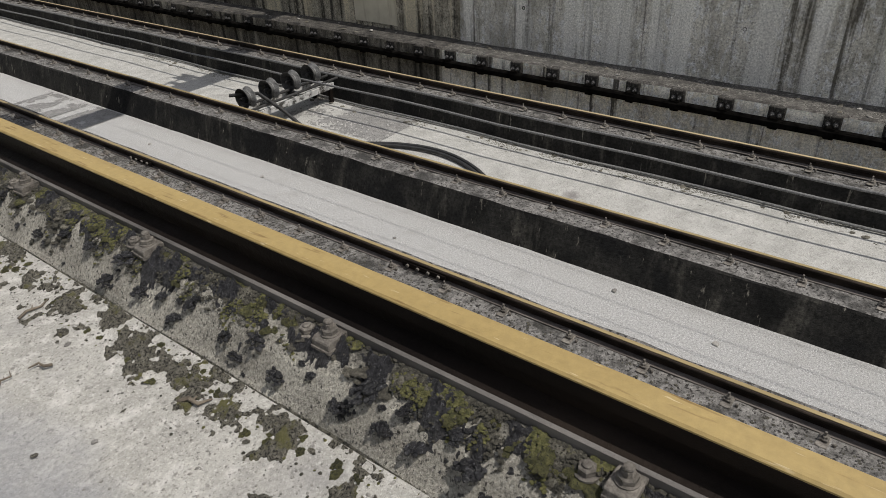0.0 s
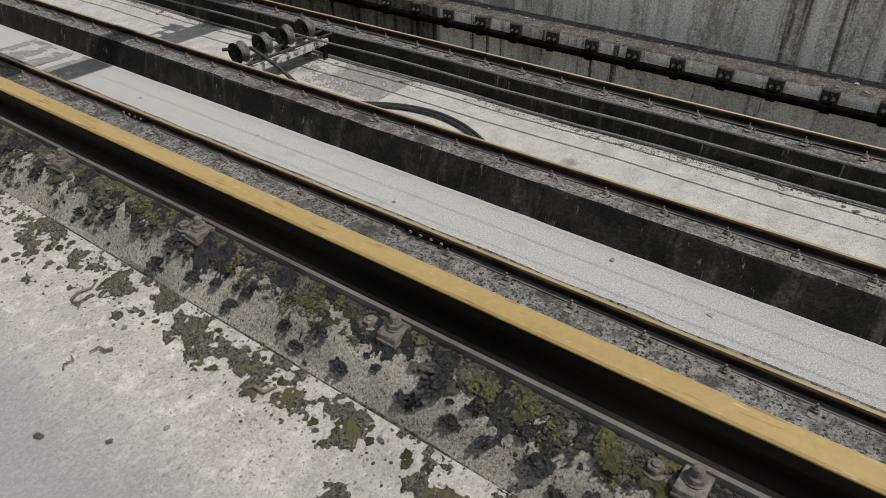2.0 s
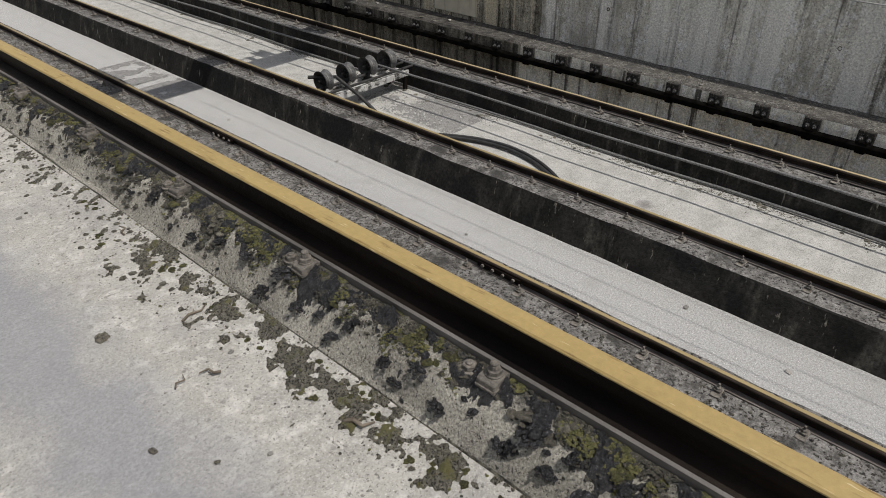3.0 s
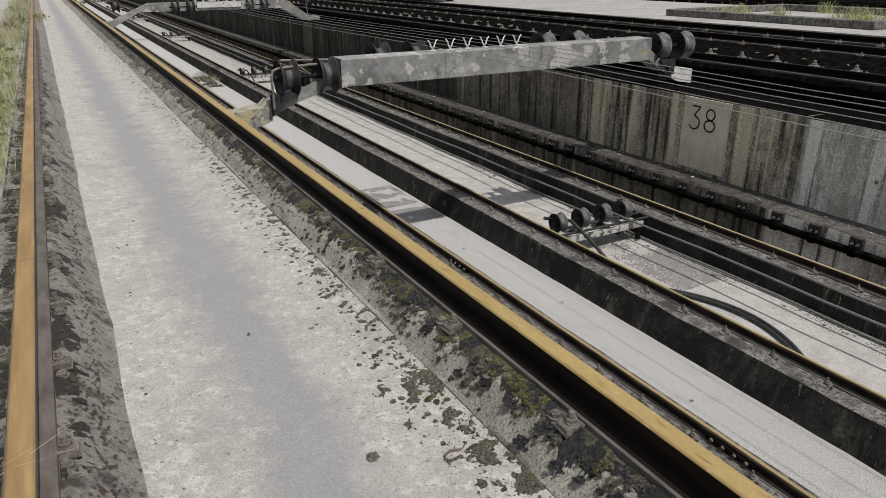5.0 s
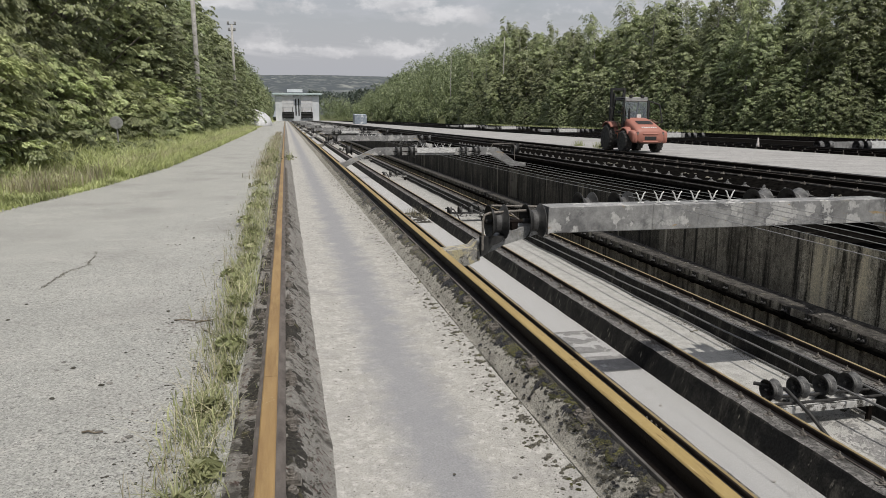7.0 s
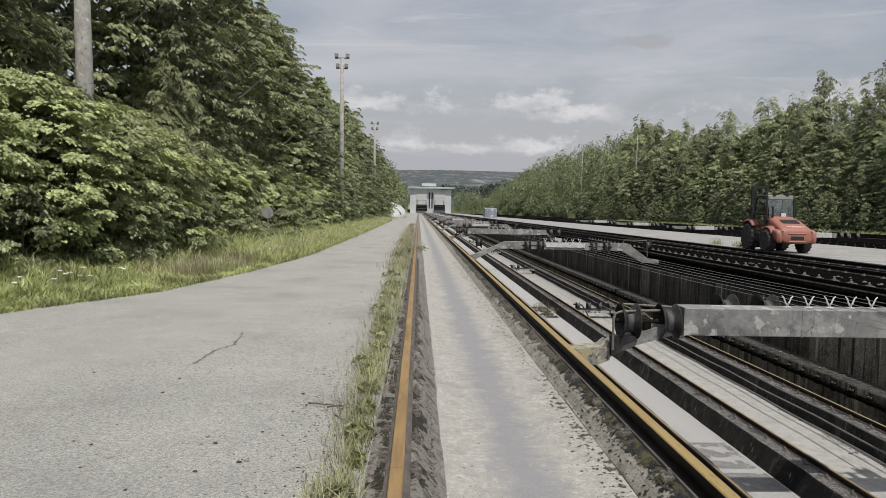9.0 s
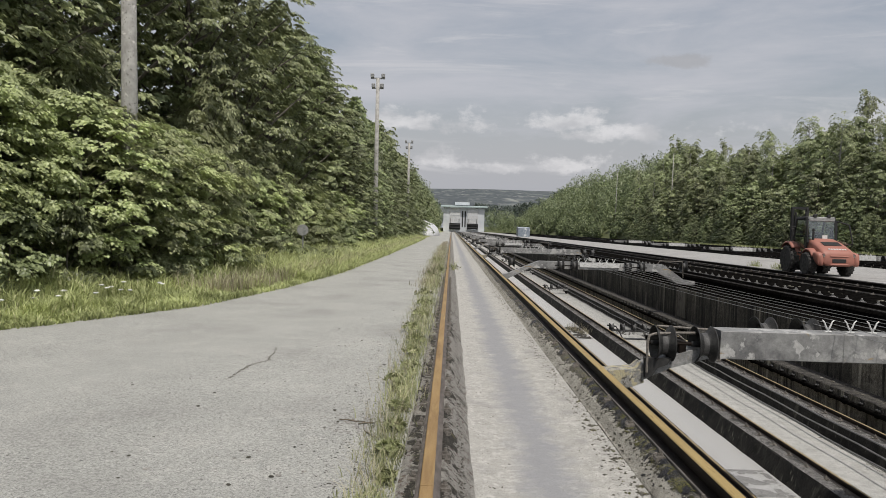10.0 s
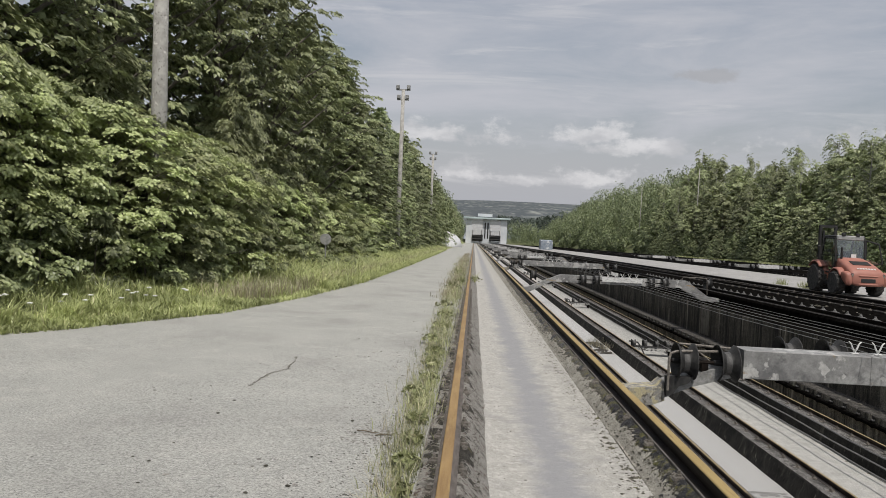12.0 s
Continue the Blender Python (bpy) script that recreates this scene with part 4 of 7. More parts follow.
def straight_girder(y):
    t = thing("cross_girder", "patchy grey steel box girder with black rope sheaves spanning the pit", "girder", pose(0, y, 0), "cross girders")
    b = bmesh.new()
    block(b, (4.58, -0.24, -0.285), (11.62, 0.24, 0.18), bevel=0.012)
    part("box_beam", b, MAT["girder"], t)
    for x in (4.59, 6.6, 8.45, 10.2, 11.61):
        b = bmesh.new()
        block(b, (x - 0.012, -0.247, -0.289), (x + 0.012, 0.247, 0.184))
        part("seam_plate", b, MAT["girder"], t)
    for side, x0, x1, x2 in ((1, 2.62, 3.22, 4.60), (-1, 13.0, 12.5, 11.60)):
        b = bmesh.new()
        prof = [(x0, -0.56), (x1, -0.50), (x1 + 0.12 * side, -0.40), (x1 + 0.14 * side, -0.72), (x1 - 0.05 * side, -0.80), (x0, -0.875)]
        fr = [b.verts.new((x, -0.20, z)) for x, z in prof]
        bk = [b.verts.new((x, 0.20, z)) for x, z in prof]
        b.faces.new(fr), b.faces.new(bk[::-1])
        for k in range(6):
            b.faces.new((fr[k], fr[(k + 1) % 6], bk[(k + 1) % 6], bk[k]))
        part("end_foot", b, MAT["worn_foot"] if side > 0 else MAT["white_steel"], t, "pale yellowed steel foot")
        b = bmesh.new()
        prof = [(x1 + 0.11 * side, -0.44), (x1 + 0.5 * side, -0.30), (x2, -0.02), (x2, -0.24), (x1 + 0.55 * side, -0.48), (x1 + 0.13 * side, -0.68)]
        fr = [b.verts.new((x, -0.185, z)) for x, z in prof]
        bk = [b.verts.new((x, 0.185, z)) for x, z in prof]
        b.faces.new(fr), b.faces.new(bk[::-1])
        for k in range(6):
            b.faces.new((fr[k], fr[(k + 1) % 6], bk[(k + 1) % 6], bk[k]))
        part("end_arm", b, MAT["oiled_arm"] if side > 0 else MAT["girder"], t, "oil-stained grey cranked arm" if side > 0 else "patchy grey cranked arm")
        # Black plate added where foot and arm lie in shade below the sheave.
        b = bmesh.new()
        prof = [(x1 + 0.12 * side, -0.30), (x1 + 0.56 * side, -0.30), (x1 + 0.50 * side, -0.40), (x1 + 0.34 * side, -0.46), (x1 + 0.25 * side, -0.60), (x1 + 0.14 * side, -0.63)]
        fr = [b.verts.new((x, -0.262, z)) for x, z in prof]
        bk = [b.verts.new((x, -0.188, z)) for x, z in prof]
        b.faces.new(fr), b.faces.new(bk[::-1])
        for k in range(6):
            b.faces.new((fr[k], fr[(k + 1) % 6], bk[(k + 1) % 6], bk[k]))
        part("bearing_bracket", b, MAT["sheave"], t, "black plate added for the shade below the sheave")
    for x in (3.67, 4.34):
        sheave(t, x, -0.12, -0.07)
    for x in (5.62, 6.36, 9.35, 10.15):
        sheave(t, x, 0.56, 0.04, x > 9)
    for x in (11.98, 12.68):
        sheave(t, x, -0.05, -0.04, True)
    for x, yy, zz in ((4.0, -0.12, -0.07), (5.99, 0.56, 0.04), (9.75, 0.56, 0.04), (12.37, -0.05, -0.06)):
        b = bmesh.new()
        block(b, (x - 0.06, min(yy, 0.2) - 0.02, zz - 0.16), (x + 0.06, max(yy, 0.1) + 0.06, zz + 0.04), bevel=0.01)
        tube(b, [(x - 0.55, yy, zz), (x + 0.55, yy, zz)], 0.03)
        part("axle_bracket", b, MAT["greasy"], t)
    b = bmesh.new()
    tube(b, [(3.36, -0.34, -0.52), (3.36, -0.34, -0.02), (3.39, -0.32, 0.08), (3.5, -0.28, 0.11), (3.9, -0.2, 0.12), (4.2, -0.15, 0.12)], 0.022, 10)
    part("guard_tube", b, MAT["clamp"], t, "bent steel guard tube")
    b = bmesh.new()
    tube(b, [(3.67, 0.22, 0.17), (4.60, 0.22, 0.13)], 0.02, 8)
    tube(b, [(3.9, 0.1, 0.12), (4.28, 0.1, -0.18)], 0.016, 8)
    part("tie_rod", b, MAT["clamp"], t)
    for k in range(6):
        part("rope_fork", FORK, None, t, "white steel rope fork", m=pose(6.45 + 0.37 * k, 0, 0.18))
    return t


def cranked_girder(y):
    t = thing("cross_girder", "grey steel girder with cranked ends and rope sheaves amid its span", "girder", pose(0, y, 0), "cross girders")
    b = bmesh.new()
    prof = [(2.6, -0.87), (3.1, -0.85), (4.3, -0.22), (11.0, -0.22), (12.1, -0.84), (13.0, -0.87), (13.0, -0.68), (12.4, -0.60), (11.3, 0.16), (4.75, 0.16), (3.1, -0.56), (2.6, -0.62)]
    fr = [b.verts.new((x, -0.22, z)) for x, z in prof]
    bk = [b.verts.new((x, 0.22, z)) for x, z in prof]
    b.faces.new(fr), b.faces.new(bk[::-1])
    for k in range(len(prof)):
        b.faces.new((fr[k], fr[(k + 1) % len(prof)], bk[(k + 1) % len(prof)], bk[k]))
    part("box_beam", b, MAT["girder"], t)
    for x in (5.9, 6.6, 9.4, 10.1):
        sheave(t, x, -0.38, -0.03)
    for x in (3.4, 12.6):
        sheave(t, x, 0.5, 0.05)
    b = bmesh.new()
    tube(b, [(5.6, -0.38, -0.03), (6.9, -0.38, -0.03)], 0.028)
    tube(b, [(9.1, -0.38, -0.03), (10.4, -0.38, -0.03)], 0.028)
    part("axle", b, MAT["greasy"], t)
    b = bmesh.new()
    tube(b, [(11.0, -0.25, 0.17), (11.1, -0.25, 0.36), (12.3, -0.25, 0.34), (12.35, -0.25, -0.5)], 0.022, 8)
    part("guard_tube", b, MAT["clamp"], t)
    b = bmesh.new()
    block(b, (6.9, -0.28, -0.10), (9.0, -0.222, 0.14), bevel=0.004)
    part("pale_plate", b, MAT["white_steel"], t)
    for k in range(6):
        part("rope_fork", FORK, None, t, m=pose(6.9 + 0.37 * k, 0, 0.16))
    return t


STEP = 25.0
for k in range(16):
    (straight_girder if k % 2 == 0 else cranked_girder)(11.6 + STEP * k)

# hauling ropes lying in the forks
for k in range(6):
    b = bmesh.new()
    x = 6.45 + 0.37 * k
    pts = []
    for i in range(-2, 17):
        y = 11.6 + STEP * i
        pts += [(x, y, 0.26), (x + 0.02, y + STEP * 0.25, 0.19), (x + 0.02, y + STEP * 0.5, 0.17), (x, y + STEP * 0.75, 0.19)]
    tube(b, [p for p in pts if TOP - 2 < p[1] < 420], 0.0052, 6)
    ob = new("hauling_rope", finish(b, "hauling_rope", MAT["rope"], True))
    ob.matrix_basis = INCLINE.copy()
    tagged(ob, "thin grey steel hauling rope strung over the girders", "rope", "hauling ropes")

# ropes over the trough and on its floor
for x, z, r in ((10.20, -3.01, 0.022), (9.75, -3.04, 0.022), (10.36, -3.60, 0.024)):
    b = bmesh.new()
    pts = [(x + 0.03 * math.sin(i * 1.7 + x), TOP + 1.2 * i, z + 0.004 * math.sin(i)) for i in range(95)]
    tube(b, pts, r, 8)
    ob = new("trough_rope", finish(b, "trough_rope", MAT["cable"], True))
    ob.matrix_basis = INCLINE.copy()
    tagged(ob, "grey stranded steel rope running along the trough", "rope", "trough ropes")

# loose black hoses on the trough floor
for dx, dz in ((0.0, 0.0), (0.075, 0.008)):
    b = bmesh.new()
    pts = []
    for i in range(25):
        u = i / 24
        bow = math.sin(math.pi * u) ** 0.8
        pts.append((8.45 + 0.84 * bow + dx, 8.2 - 3.55 * u, -3.611 + 0.02 * bow + dz))
    tube(b, pts, 0.030, 10)
    ob = new("hose", finish(b, "hose", MAT["hose"], True))
    ob.matrix_basis = INCLINE.copy()
    tagged(ob, "thick black hose curved loosely on the pale floor", "hose", "hoses")


def roller_tray(y):
    """Four rope rollers on a low pale frame across the trough."""
    t = thing("roller_tray", "low pale steel frame with four black rope rollers in the trough", "roller frame", pose(0, y, -3.64), "roller trays")
    b = bmesh.new()
    block(b, (8.25, -0.30, 0.28), (10.35, -0.24, 0.40), bevel=0.006)
    block(b, (8.25, 0.20, 0.28), (10.35, 0.26, 0.40), bevel=0.006)
    for x in (8.3, 8.95, 9.6, 10.3):
        block(b, (x - 0.03, -0.24, 0.29), (x + 0.03, 0.20, 0.37))
    part("frame", b, MAT["tray_steel"], t)
    b = bmesh.new()
    block(b, (8.28, -0.235, 0.275), (10.32, 0.195, 0.287), bevel=0.003)
    part("pan", b, MAT["tray_steel"], t)
    for x in (8.35, 10.25):
        for yy in (-0.27, 0.23):
            b = bmesh.new()
            block(b, (x - 0.04, yy - 0.03, 0.0), (x + 0.04, yy + 0.03, 0.29))
            part("leg", b, MAT["greasy"], t)
    for x in (8.42, 8.98, 9.54, 10.08):
        s = part("roller", ROLLER, None, t, "black rope roller with its sunlit rim coloured paler", m=pose(x, 0.05, 0.60) @ Matrix.Diagonal((0.62, 0.66, 0.66, 1)))
        part("hub", HUB, None, s)
    for yy in (-0.27, 0.02):
        b = bmesh.new()
        tube(b, [(8.05, yy, 0.47), (10.5, yy, 0.45)], 0.028, 8)
        part("spindle", b, MAT["sheave"], t)
    b = bmesh.new()
    tube(b, [(8.25, 0.3, 0.65), (8.6, -0.1, 0.66), (8.7, -0.6, 0.40), (8.75, -1.25, 0.04)], 0.035, 8)
    part("lever", b, MAT["sheave"], t)
    return t


for k in range(6):
    roller_tray(10.1 + STEP * k)

# ---- orange rough-terrain forklift on the yard road ----
def paint(name, c, rough=0.45, metal=0.0, stain=(0.12, 0.07, 0.05)):
    return material(name, tuple(v * 0.9 for v in c), c, 3, rough, metal, 0.1, 40, stain=stain, stain_scale=2.5, stain_range=(0.62, 0.78))


MAT["orange"] = paint("faded_orange_paint", (0.37, 0.155, 0.115), 0.55, 0.0, (0.13, 0.075, 0.06))
MAT["dark_trim"] = paint("black_cab_trim", (0.02, 0.02, 0.02), 0.6)
MAT["tyre"] = material("dusty_tyre_rubber", (0.03, 0.029, 0.028), (0.09, 0.086, 0.08), 9, 0.85, 0, 0.5, 60)
MAT["rim"] = paint("maroon_wheel_rim", (0.10, 0.03, 0.03), 0.6)
glass = bpy.data.materials.new("cab_glass")
glass.use_nodes = True
gn, gl = glass.node_tree.nodes, glass.node_tree.links
clear, shine, pane_mix = gn.new("ShaderNodeBsdfTransparent"), gn.new("ShaderNodeBsdfGlossy"), gn.new("ShaderNodeMixShader")
clear.inputs["Color"].default_value = (0.80, 0.86, 0.84, 1)
shine.inputs["Roughness"].default_value = 0.06
pane_mix.inputs["Fac"].default_value = 0.30
gl.new(clear.outputs["BSDF"], pane_mix.inputs[1])
gl.new(shine.outputs["BSDF"], pane_mix.inputs[2])
gl.new(pane_mix.outputs["Shader"], gn["Material Output"].inputs["Surface"])
MAT["glass"] = glass


def extrude_side(prof, y0, y1, bev=0.03):
    """A body from its side outline (x, z), between two widths, edges rounded."""
    b = bmesh.new()
    fr = [b.verts.new((x, y0, z)) for x, z in prof]
    bk = [b.verts.new((x, y1, z)) for x, z in prof]
    b.faces.new(fr), b.faces.new(bk[::-1])
    for k in range(len(prof)):
        b.faces.new((fr[k], fr[(k + 1) % len(prof)], bk[(k + 1) % len(prof)], bk[k]))
    if bev:
        bmesh.ops.bevel(b, geom=b.edges[:], offset=bev, segments=2, affect="EDGES")
    return b


def wheel(t, x, y, r, w):
    b = bmesh.new()
    lathe(b, [(r * 0.55, -w / 2), (r * 0.86, -w / 2), (r * 0.96, -w * 0.38), (r * 0.96, w * 0.38), (r * 0.86, w / 2), (r * 0.55, w / 2)], "y", 28)
    for k in range(18):
        for s in (-1, 1):
            m = Matrix.Rotation(2 * math.pi * (k + 0.25 * s) / 18, 4, "Y") @ Matrix.Rotation(radians(28 * s), 4, "Z")
            block(b, (-0.035, min(0, s * w * 0.48), r * 0.92), (0.035, max(0, s * w * 0.48), r), m=m)
    ob = part("wheel", b, MAT["tyre"], t, "chunky lugged black tyre", m=pose(x, y, r))
    b = bmesh.new()
    lathe(b, [(r * 0.56, -w * 0.4), (r * 0.4, -w * 0.18), (r * 0.4, w * 0.18), (r * 0.56, w * 0.4)], "y", 20)
    lathe(b, [(r * 0.18, -w * 0.42), (r * 0.18, w * 0.42)], "y", 12)
    part("rim", b, MAT["rim"], ob)


def loft(sections, exponent=4.0, seg=28):
    """A rounded body through upright sections: x, half width, bottom, top."""
    b = bmesh.new()
    rows = []
    for x, wide, lo, hi in sections:
        row = []
        for k in range(seg):
            a = 2 * math.pi * (k + 0.5) / seg
            c, q = math.cos(a), math.sin(a)
            row.append(b.verts.new((x, wide * math.copysign(abs(c) ** (2 / exponent), c), (lo + hi) / 2 + (hi - lo) / 2 * math.copysign(abs(q) ** (2 / exponent), q))))
        rows.append(row)
    for u, v in zip(rows, rows[1:]):
        for k in range(seg):
            b.faces.new((u[k], u[(k + 1) % seg], v[(k + 1) % seg], v[k]))
    b.faces.new(rows[0]), b.faces.new(rows[-1])
    return b


def fender(cx, cz, r, y0, y1, a0, a1, name, thick=0.06):
    """A curved mudguard with a rolled outer lip."""
    b = bmesh.new()
    n = 14
    rows = []
    for i in range(n + 1):
        a = radians(a0 + (a1 - a0) * i / n)
        c, q = math.cos(a), math.sin(a)
        outer = y1 if abs(y1) > abs(y0) else y0
        inner = y0 if outer == y1 else y1
        ring = [(r, inner), (r + 0.01, (inner + outer) / 2), (r - 0.01, outer * 0.97), (r - 0.05, outer), (r - 0.09, outer), (r - 0.07, outer * 0.96), (r - thick, inner)]
        rows.append([b.verts.new((cx + w * c, y, cz + w * q)) for w, y in ring])
    m = len(rows[0])
    for u, v in zip(rows, rows[1:]):
        for k in range(m):
            b.faces.new((u[k], u[(k + 1) % m], v[(k + 1) % m], v[k]))
    b.faces.new(rows[0]), b.faces.new(rows[-1])
    part(name, b, MAT["orange"], truck, "faded orange mudguard", smooth=True)


# front of this outline (+x) is the engine hood with the counterweight
truck = thing("forklift", "faded orange rough-terrain forklift with glazed cab and black tyres", "forklift",
              pose(17.90, 33.75, 0.03, 0, 0, -90) @ Matrix.Diagonal((0.95, 1.02, 1.05, 1)))
body = part("hood", loft([(0.30, 0.60, 0.75, 1.66), (0.55, 0.64, 0.75, 1.66), (0.95, 0.68, 0.80, 1.54), (1.35, 0.70, 0.78, 1.40), (1.70, 0.72, 0.66, 1.26), (1.92, 0.74, 0.48, 1.16), (2.03, 0.72, 0.46, 1.06), (2.08, 0.64, 0.52, 0.94)], 5.0), MAT["orange"], truck, "sloping faded orange engine hood", smooth=True)
for s in (-1, 1):
    fender(0.98, 0.56, 0.66, 0.58 * s, 0.98 * s, 30, 140, "rear_fender")
    fender(-1.05, 0.70, 0.80, 0.58 * s, 0.98 * s, 40, 140, "front_fender")
    b = loft([(1.48, 0.12, 0.80, 1.04), (1.72, 0.16, 0.62, 1.08), (1.98, 0.15, 0.46, 1.02), (2.06, 0.10, 0.50, 0.92)], 4.0, 16)
    bmesh.ops.translate(b, verts=b.verts, vec=(0, 0.80 * s, 0))
    part("bumper_cheek", b, MAT["orange"], truck, smooth=True)
    b = loft([(-1.9, 0.12, 0.95, 1.42), (-1.2, 0.16, 0.85, 1.50), (-0.6, 0.14, 0.60, 1.30), (-0.45, 0.10, 0.60, 1.10)], 4.0, 16)
    bmesh.ops.translate(b, verts=b.verts, vec=(0, 0.62 * s, 0))
    part("side_panel", b, MAT["orange"], truck, "dirty orange side panel", smooth=True)
    b = bmesh.new()
    block(b, (-0.45, 0.62 * s - 0.16, 0.42), (0.28, 0.62 * s + 0.16, 0.50), bevel=0.01)
    part("step", b, MAT["dark_trim"], truck)
part("chassis", extrude_side([(-1.6, 0.45), (-1.6, 0.85), (-0.5, 0.95), (0.4, 0.85), (1.6, 0.62), (1.6, 0.42), (-0.4, 0.38)], -0.55, 0.55), MAT["dark_trim"], truck)
b = bmesh.new()
block(b, (2.03, -0.33, 0.60), (2.095, 0.33, 0.80), bevel=0.03)
part("grille", b, MAT["dark_trim"], truck, "dark air intake")
for z in (0.50, 0.86):
    b = bmesh.new()
    block(b, (1.98, -0.42, z), (2.11, 0.42, z + 0.07), bevel=0.025)
    part("grille_bar", b, MAT["orange"], truck)
for k in range(5):
    b = bmesh.new()
    block(b, (-0.035, -0.40, -0.012), (0.035, 0.40, 0.012), bevel=0.004, m=Matrix.Translation((1.14 + 0.08 * k, 0, 1.492 - 0.030 * k)) @ Matrix.Rotation(radians(20), 4, "Y"))
    part("hood_louvre", b, MAT["dark_trim"], truck, "dark hood louvre")
for k in range(7):
    b = bmesh.new()
    block(b, (-0.012, -0.042, -0.045), (0.012, 0.042, 0.045), bevel=0.004, m=Matrix.Translation((1.86, -0.36 + 0.12 * k, 1.20)) @ Matrix.Rotation(radians(-62), 4, "Y"))
    part("maker_mark", b, MAT["white_steel"], truck, "plain pale bar where lettering is")
for s in (-1, 1):
    b = bmesh.new()
    lathe(b, [(0.12, 1.88), (0.115, 2.03), (0.085, 2.05)], "x", 14, Matrix.Translation((0, 0.66 * s, 0.90)))
    lp = part("tail_lamp", b, MAT["rim"], truck, "round dark lamp housing")
    b = bmesh.new()
    lathe(b, [(0.075, 2.04), (0.06, 2.065)], "x", 12, Matrix.Translation((0, 0.66 * s, 0.90)))
    part("lens", b, MAT["clamp"], lp)
cab = part("cab_frame", bmesh.new(), MAT["dark_trim"], truck)
b = bmesh.new()
P0 = {"a": (0.42, 1.50), "b": (0.30, 2.52), "c": (-0.72, 2.55), "d": (-0.95, 1.75), "e": (-0.85, 1.0), "f": (0.20, 0.95)}
for y in (-0.66, 0.66):
    for p, q in (("a", "b"), ("b", "c"), ("c", "d"), ("d", "e"), ("e", "f"), ("f", "a")):
        tube(b, [(P0[p][0], y, P0[p][1]), (P0[q][0], y, P0[q][1])], 0.045, 8)
for p in ("a", "b", "c", "d"):
    tube(b, [(P0[p][0], -0.66, P0[p][1]), (P0[p][0], 0.66, P0[p][1])], 0.045, 8)
cab.data = finish(b, "cab_frame", MAT["dark_trim"])
b = bmesh.new()
block(b, (-0.74, -0.70, 2.54), (0.30, 0.70, 2.66), bevel=0.05)
part("cab_roof", b, MAT["dark_trim"], truck, "black cab roof")
b = bmesh.new()
block(b, (0.27, -0.62, 2.44), (0.36, 0.62, 2.64), bevel=0.03)
part("roof_visor", b, MAT["galv"], truck, "pale grey visor above the rear window")
b = bmesh.new()
block(b, (0.40, 0.02, 1.60), (0.425, 0.26, 1.82), bevel=0.004)
part("window_notice", b, MAT["white_steel"], truck, "white paper notice in the window")
b = bmesh.new()
b.faces.new([b.verts.new(q) for q in ((0.34, 0.72, 1.30), (0.30, 0.74, 2.46), (0.72, 1.10, 2.30), (0.86, 1.22, 1.45))])
bmesh.ops.solidify(b, geom=b.faces[:], thickness=0.015)
door = part("open_door", b, MAT["glass"], truck, "glazed cab door standing open")
b = bmesh.new()
for p, q in (((0.34, 0.72, 1.30), (0.30, 0.74, 2.46)), ((0.30, 0.74, 2.46), (0.72, 1.10, 2.30)), ((0.72, 1.10, 2.30), (0.86, 1.22, 1.45)), ((0.86, 1.22, 1.45), (0.34, 0.72, 1.30))):
    tube(b, [p, q], 0.035, 6)
part("door_frame", b, MAT["dark_trim"], door)
for nm, quad in (("rear_window", [(0.41, -0.6, 1.52), (0.41, 0.6, 1.52), (0.31, 0.6, 2.48), (0.31, -0.6, 2.48)]),
                 ("side_window", [(0.38, 0.67, 1.5), (0.28, 0.67, 2.48), (-0.70, 0.67, 2.5), (-0.9, 0.67, 1.7), (-0.8, 0.67, 1.1), (0.1, 0.67, 1.1)]),
                 ("side_window", [(0.38, -0.67, 1.5), (0.28, -0.67, 2.48), (-0.70, -0.67, 2.5), (-0.9, -0.67, 1.7), (-0.8, -0.67, 1.1), (0.1, -0.67, 1.1)]),
                 ("windscreen", [(-0.93, -0.6, 1.78), (-0.93, 0.6, 1.78), (-0.74, 0.6, 2.5), (-0.74, -0.6, 2.5)])):
    b = bmesh.new()
    b.faces.new([b.verts.new(q) for q in quad])
    bmesh.ops.solidify(b, geom=b.faces[:], thickness=0.012)
    part(nm, b, MAT["glass"], truck)
b = bmesh.new()
block(b, (-0.35, -0.25, 1.0), (0.12, 0.25, 1.35), bevel=0.05)
block(b, (0.05, -0.24, 1.30), (0.18, 0.24, 1.95), bevel=0.05)
part("seat", b, MAT["dark_trim"], truck)
for s in (-1, 1):
    b = bmesh.new()
    block(b, (0.28, 0.32 * s - 0.08, 2.62), (0.40, 0.32 * s + 0.08, 2.76), bevel=0.02)
    part("work_lamp", b, MAT["dark_trim"], truck)
    b = bmesh.new()
    tube(b, [(-0.6, 0.70 * s, 2.2), (-0.65, 0.98 * s, 2.15), (-0.65, 1.0 * s, 1.9)], 0.015, 6)
    block(b, (-0.68, 0.93 * s - 0.02, 1.75), (-0.62, 0.93 * s + 0.12, 2.1), bevel=0.01)
    part("mirror", b, MAT["dark_trim"], truck)
    wheel(truck, 1.0, 0.86 * s, 0.52, 0.38)
    wheel(truck, -1.05, 0.80 * s, 0.66, 0.42)
b = bmesh.new()
for s in (-1, 1):
    block(b, (-1.98, 0.36 * s - 0.06, 0.35), (-1.82, 0.36 * s + 0.06, 3.12), bevel=0.01)
    block(b, (-1.82, 0.26 * s - 0.04, 0.5), (-1.72, 0.26 * s + 0.04, 2.9), bevel=0.01)
for z in (0.9, 1.9, 3.05):
    block(b, (-1.96, -0.42, z), (-1.84, 0.42, z + 0.12))
part("mast", b, MAT["dark_trim"], truck, "black lifting mast")
b = bmesh.new()
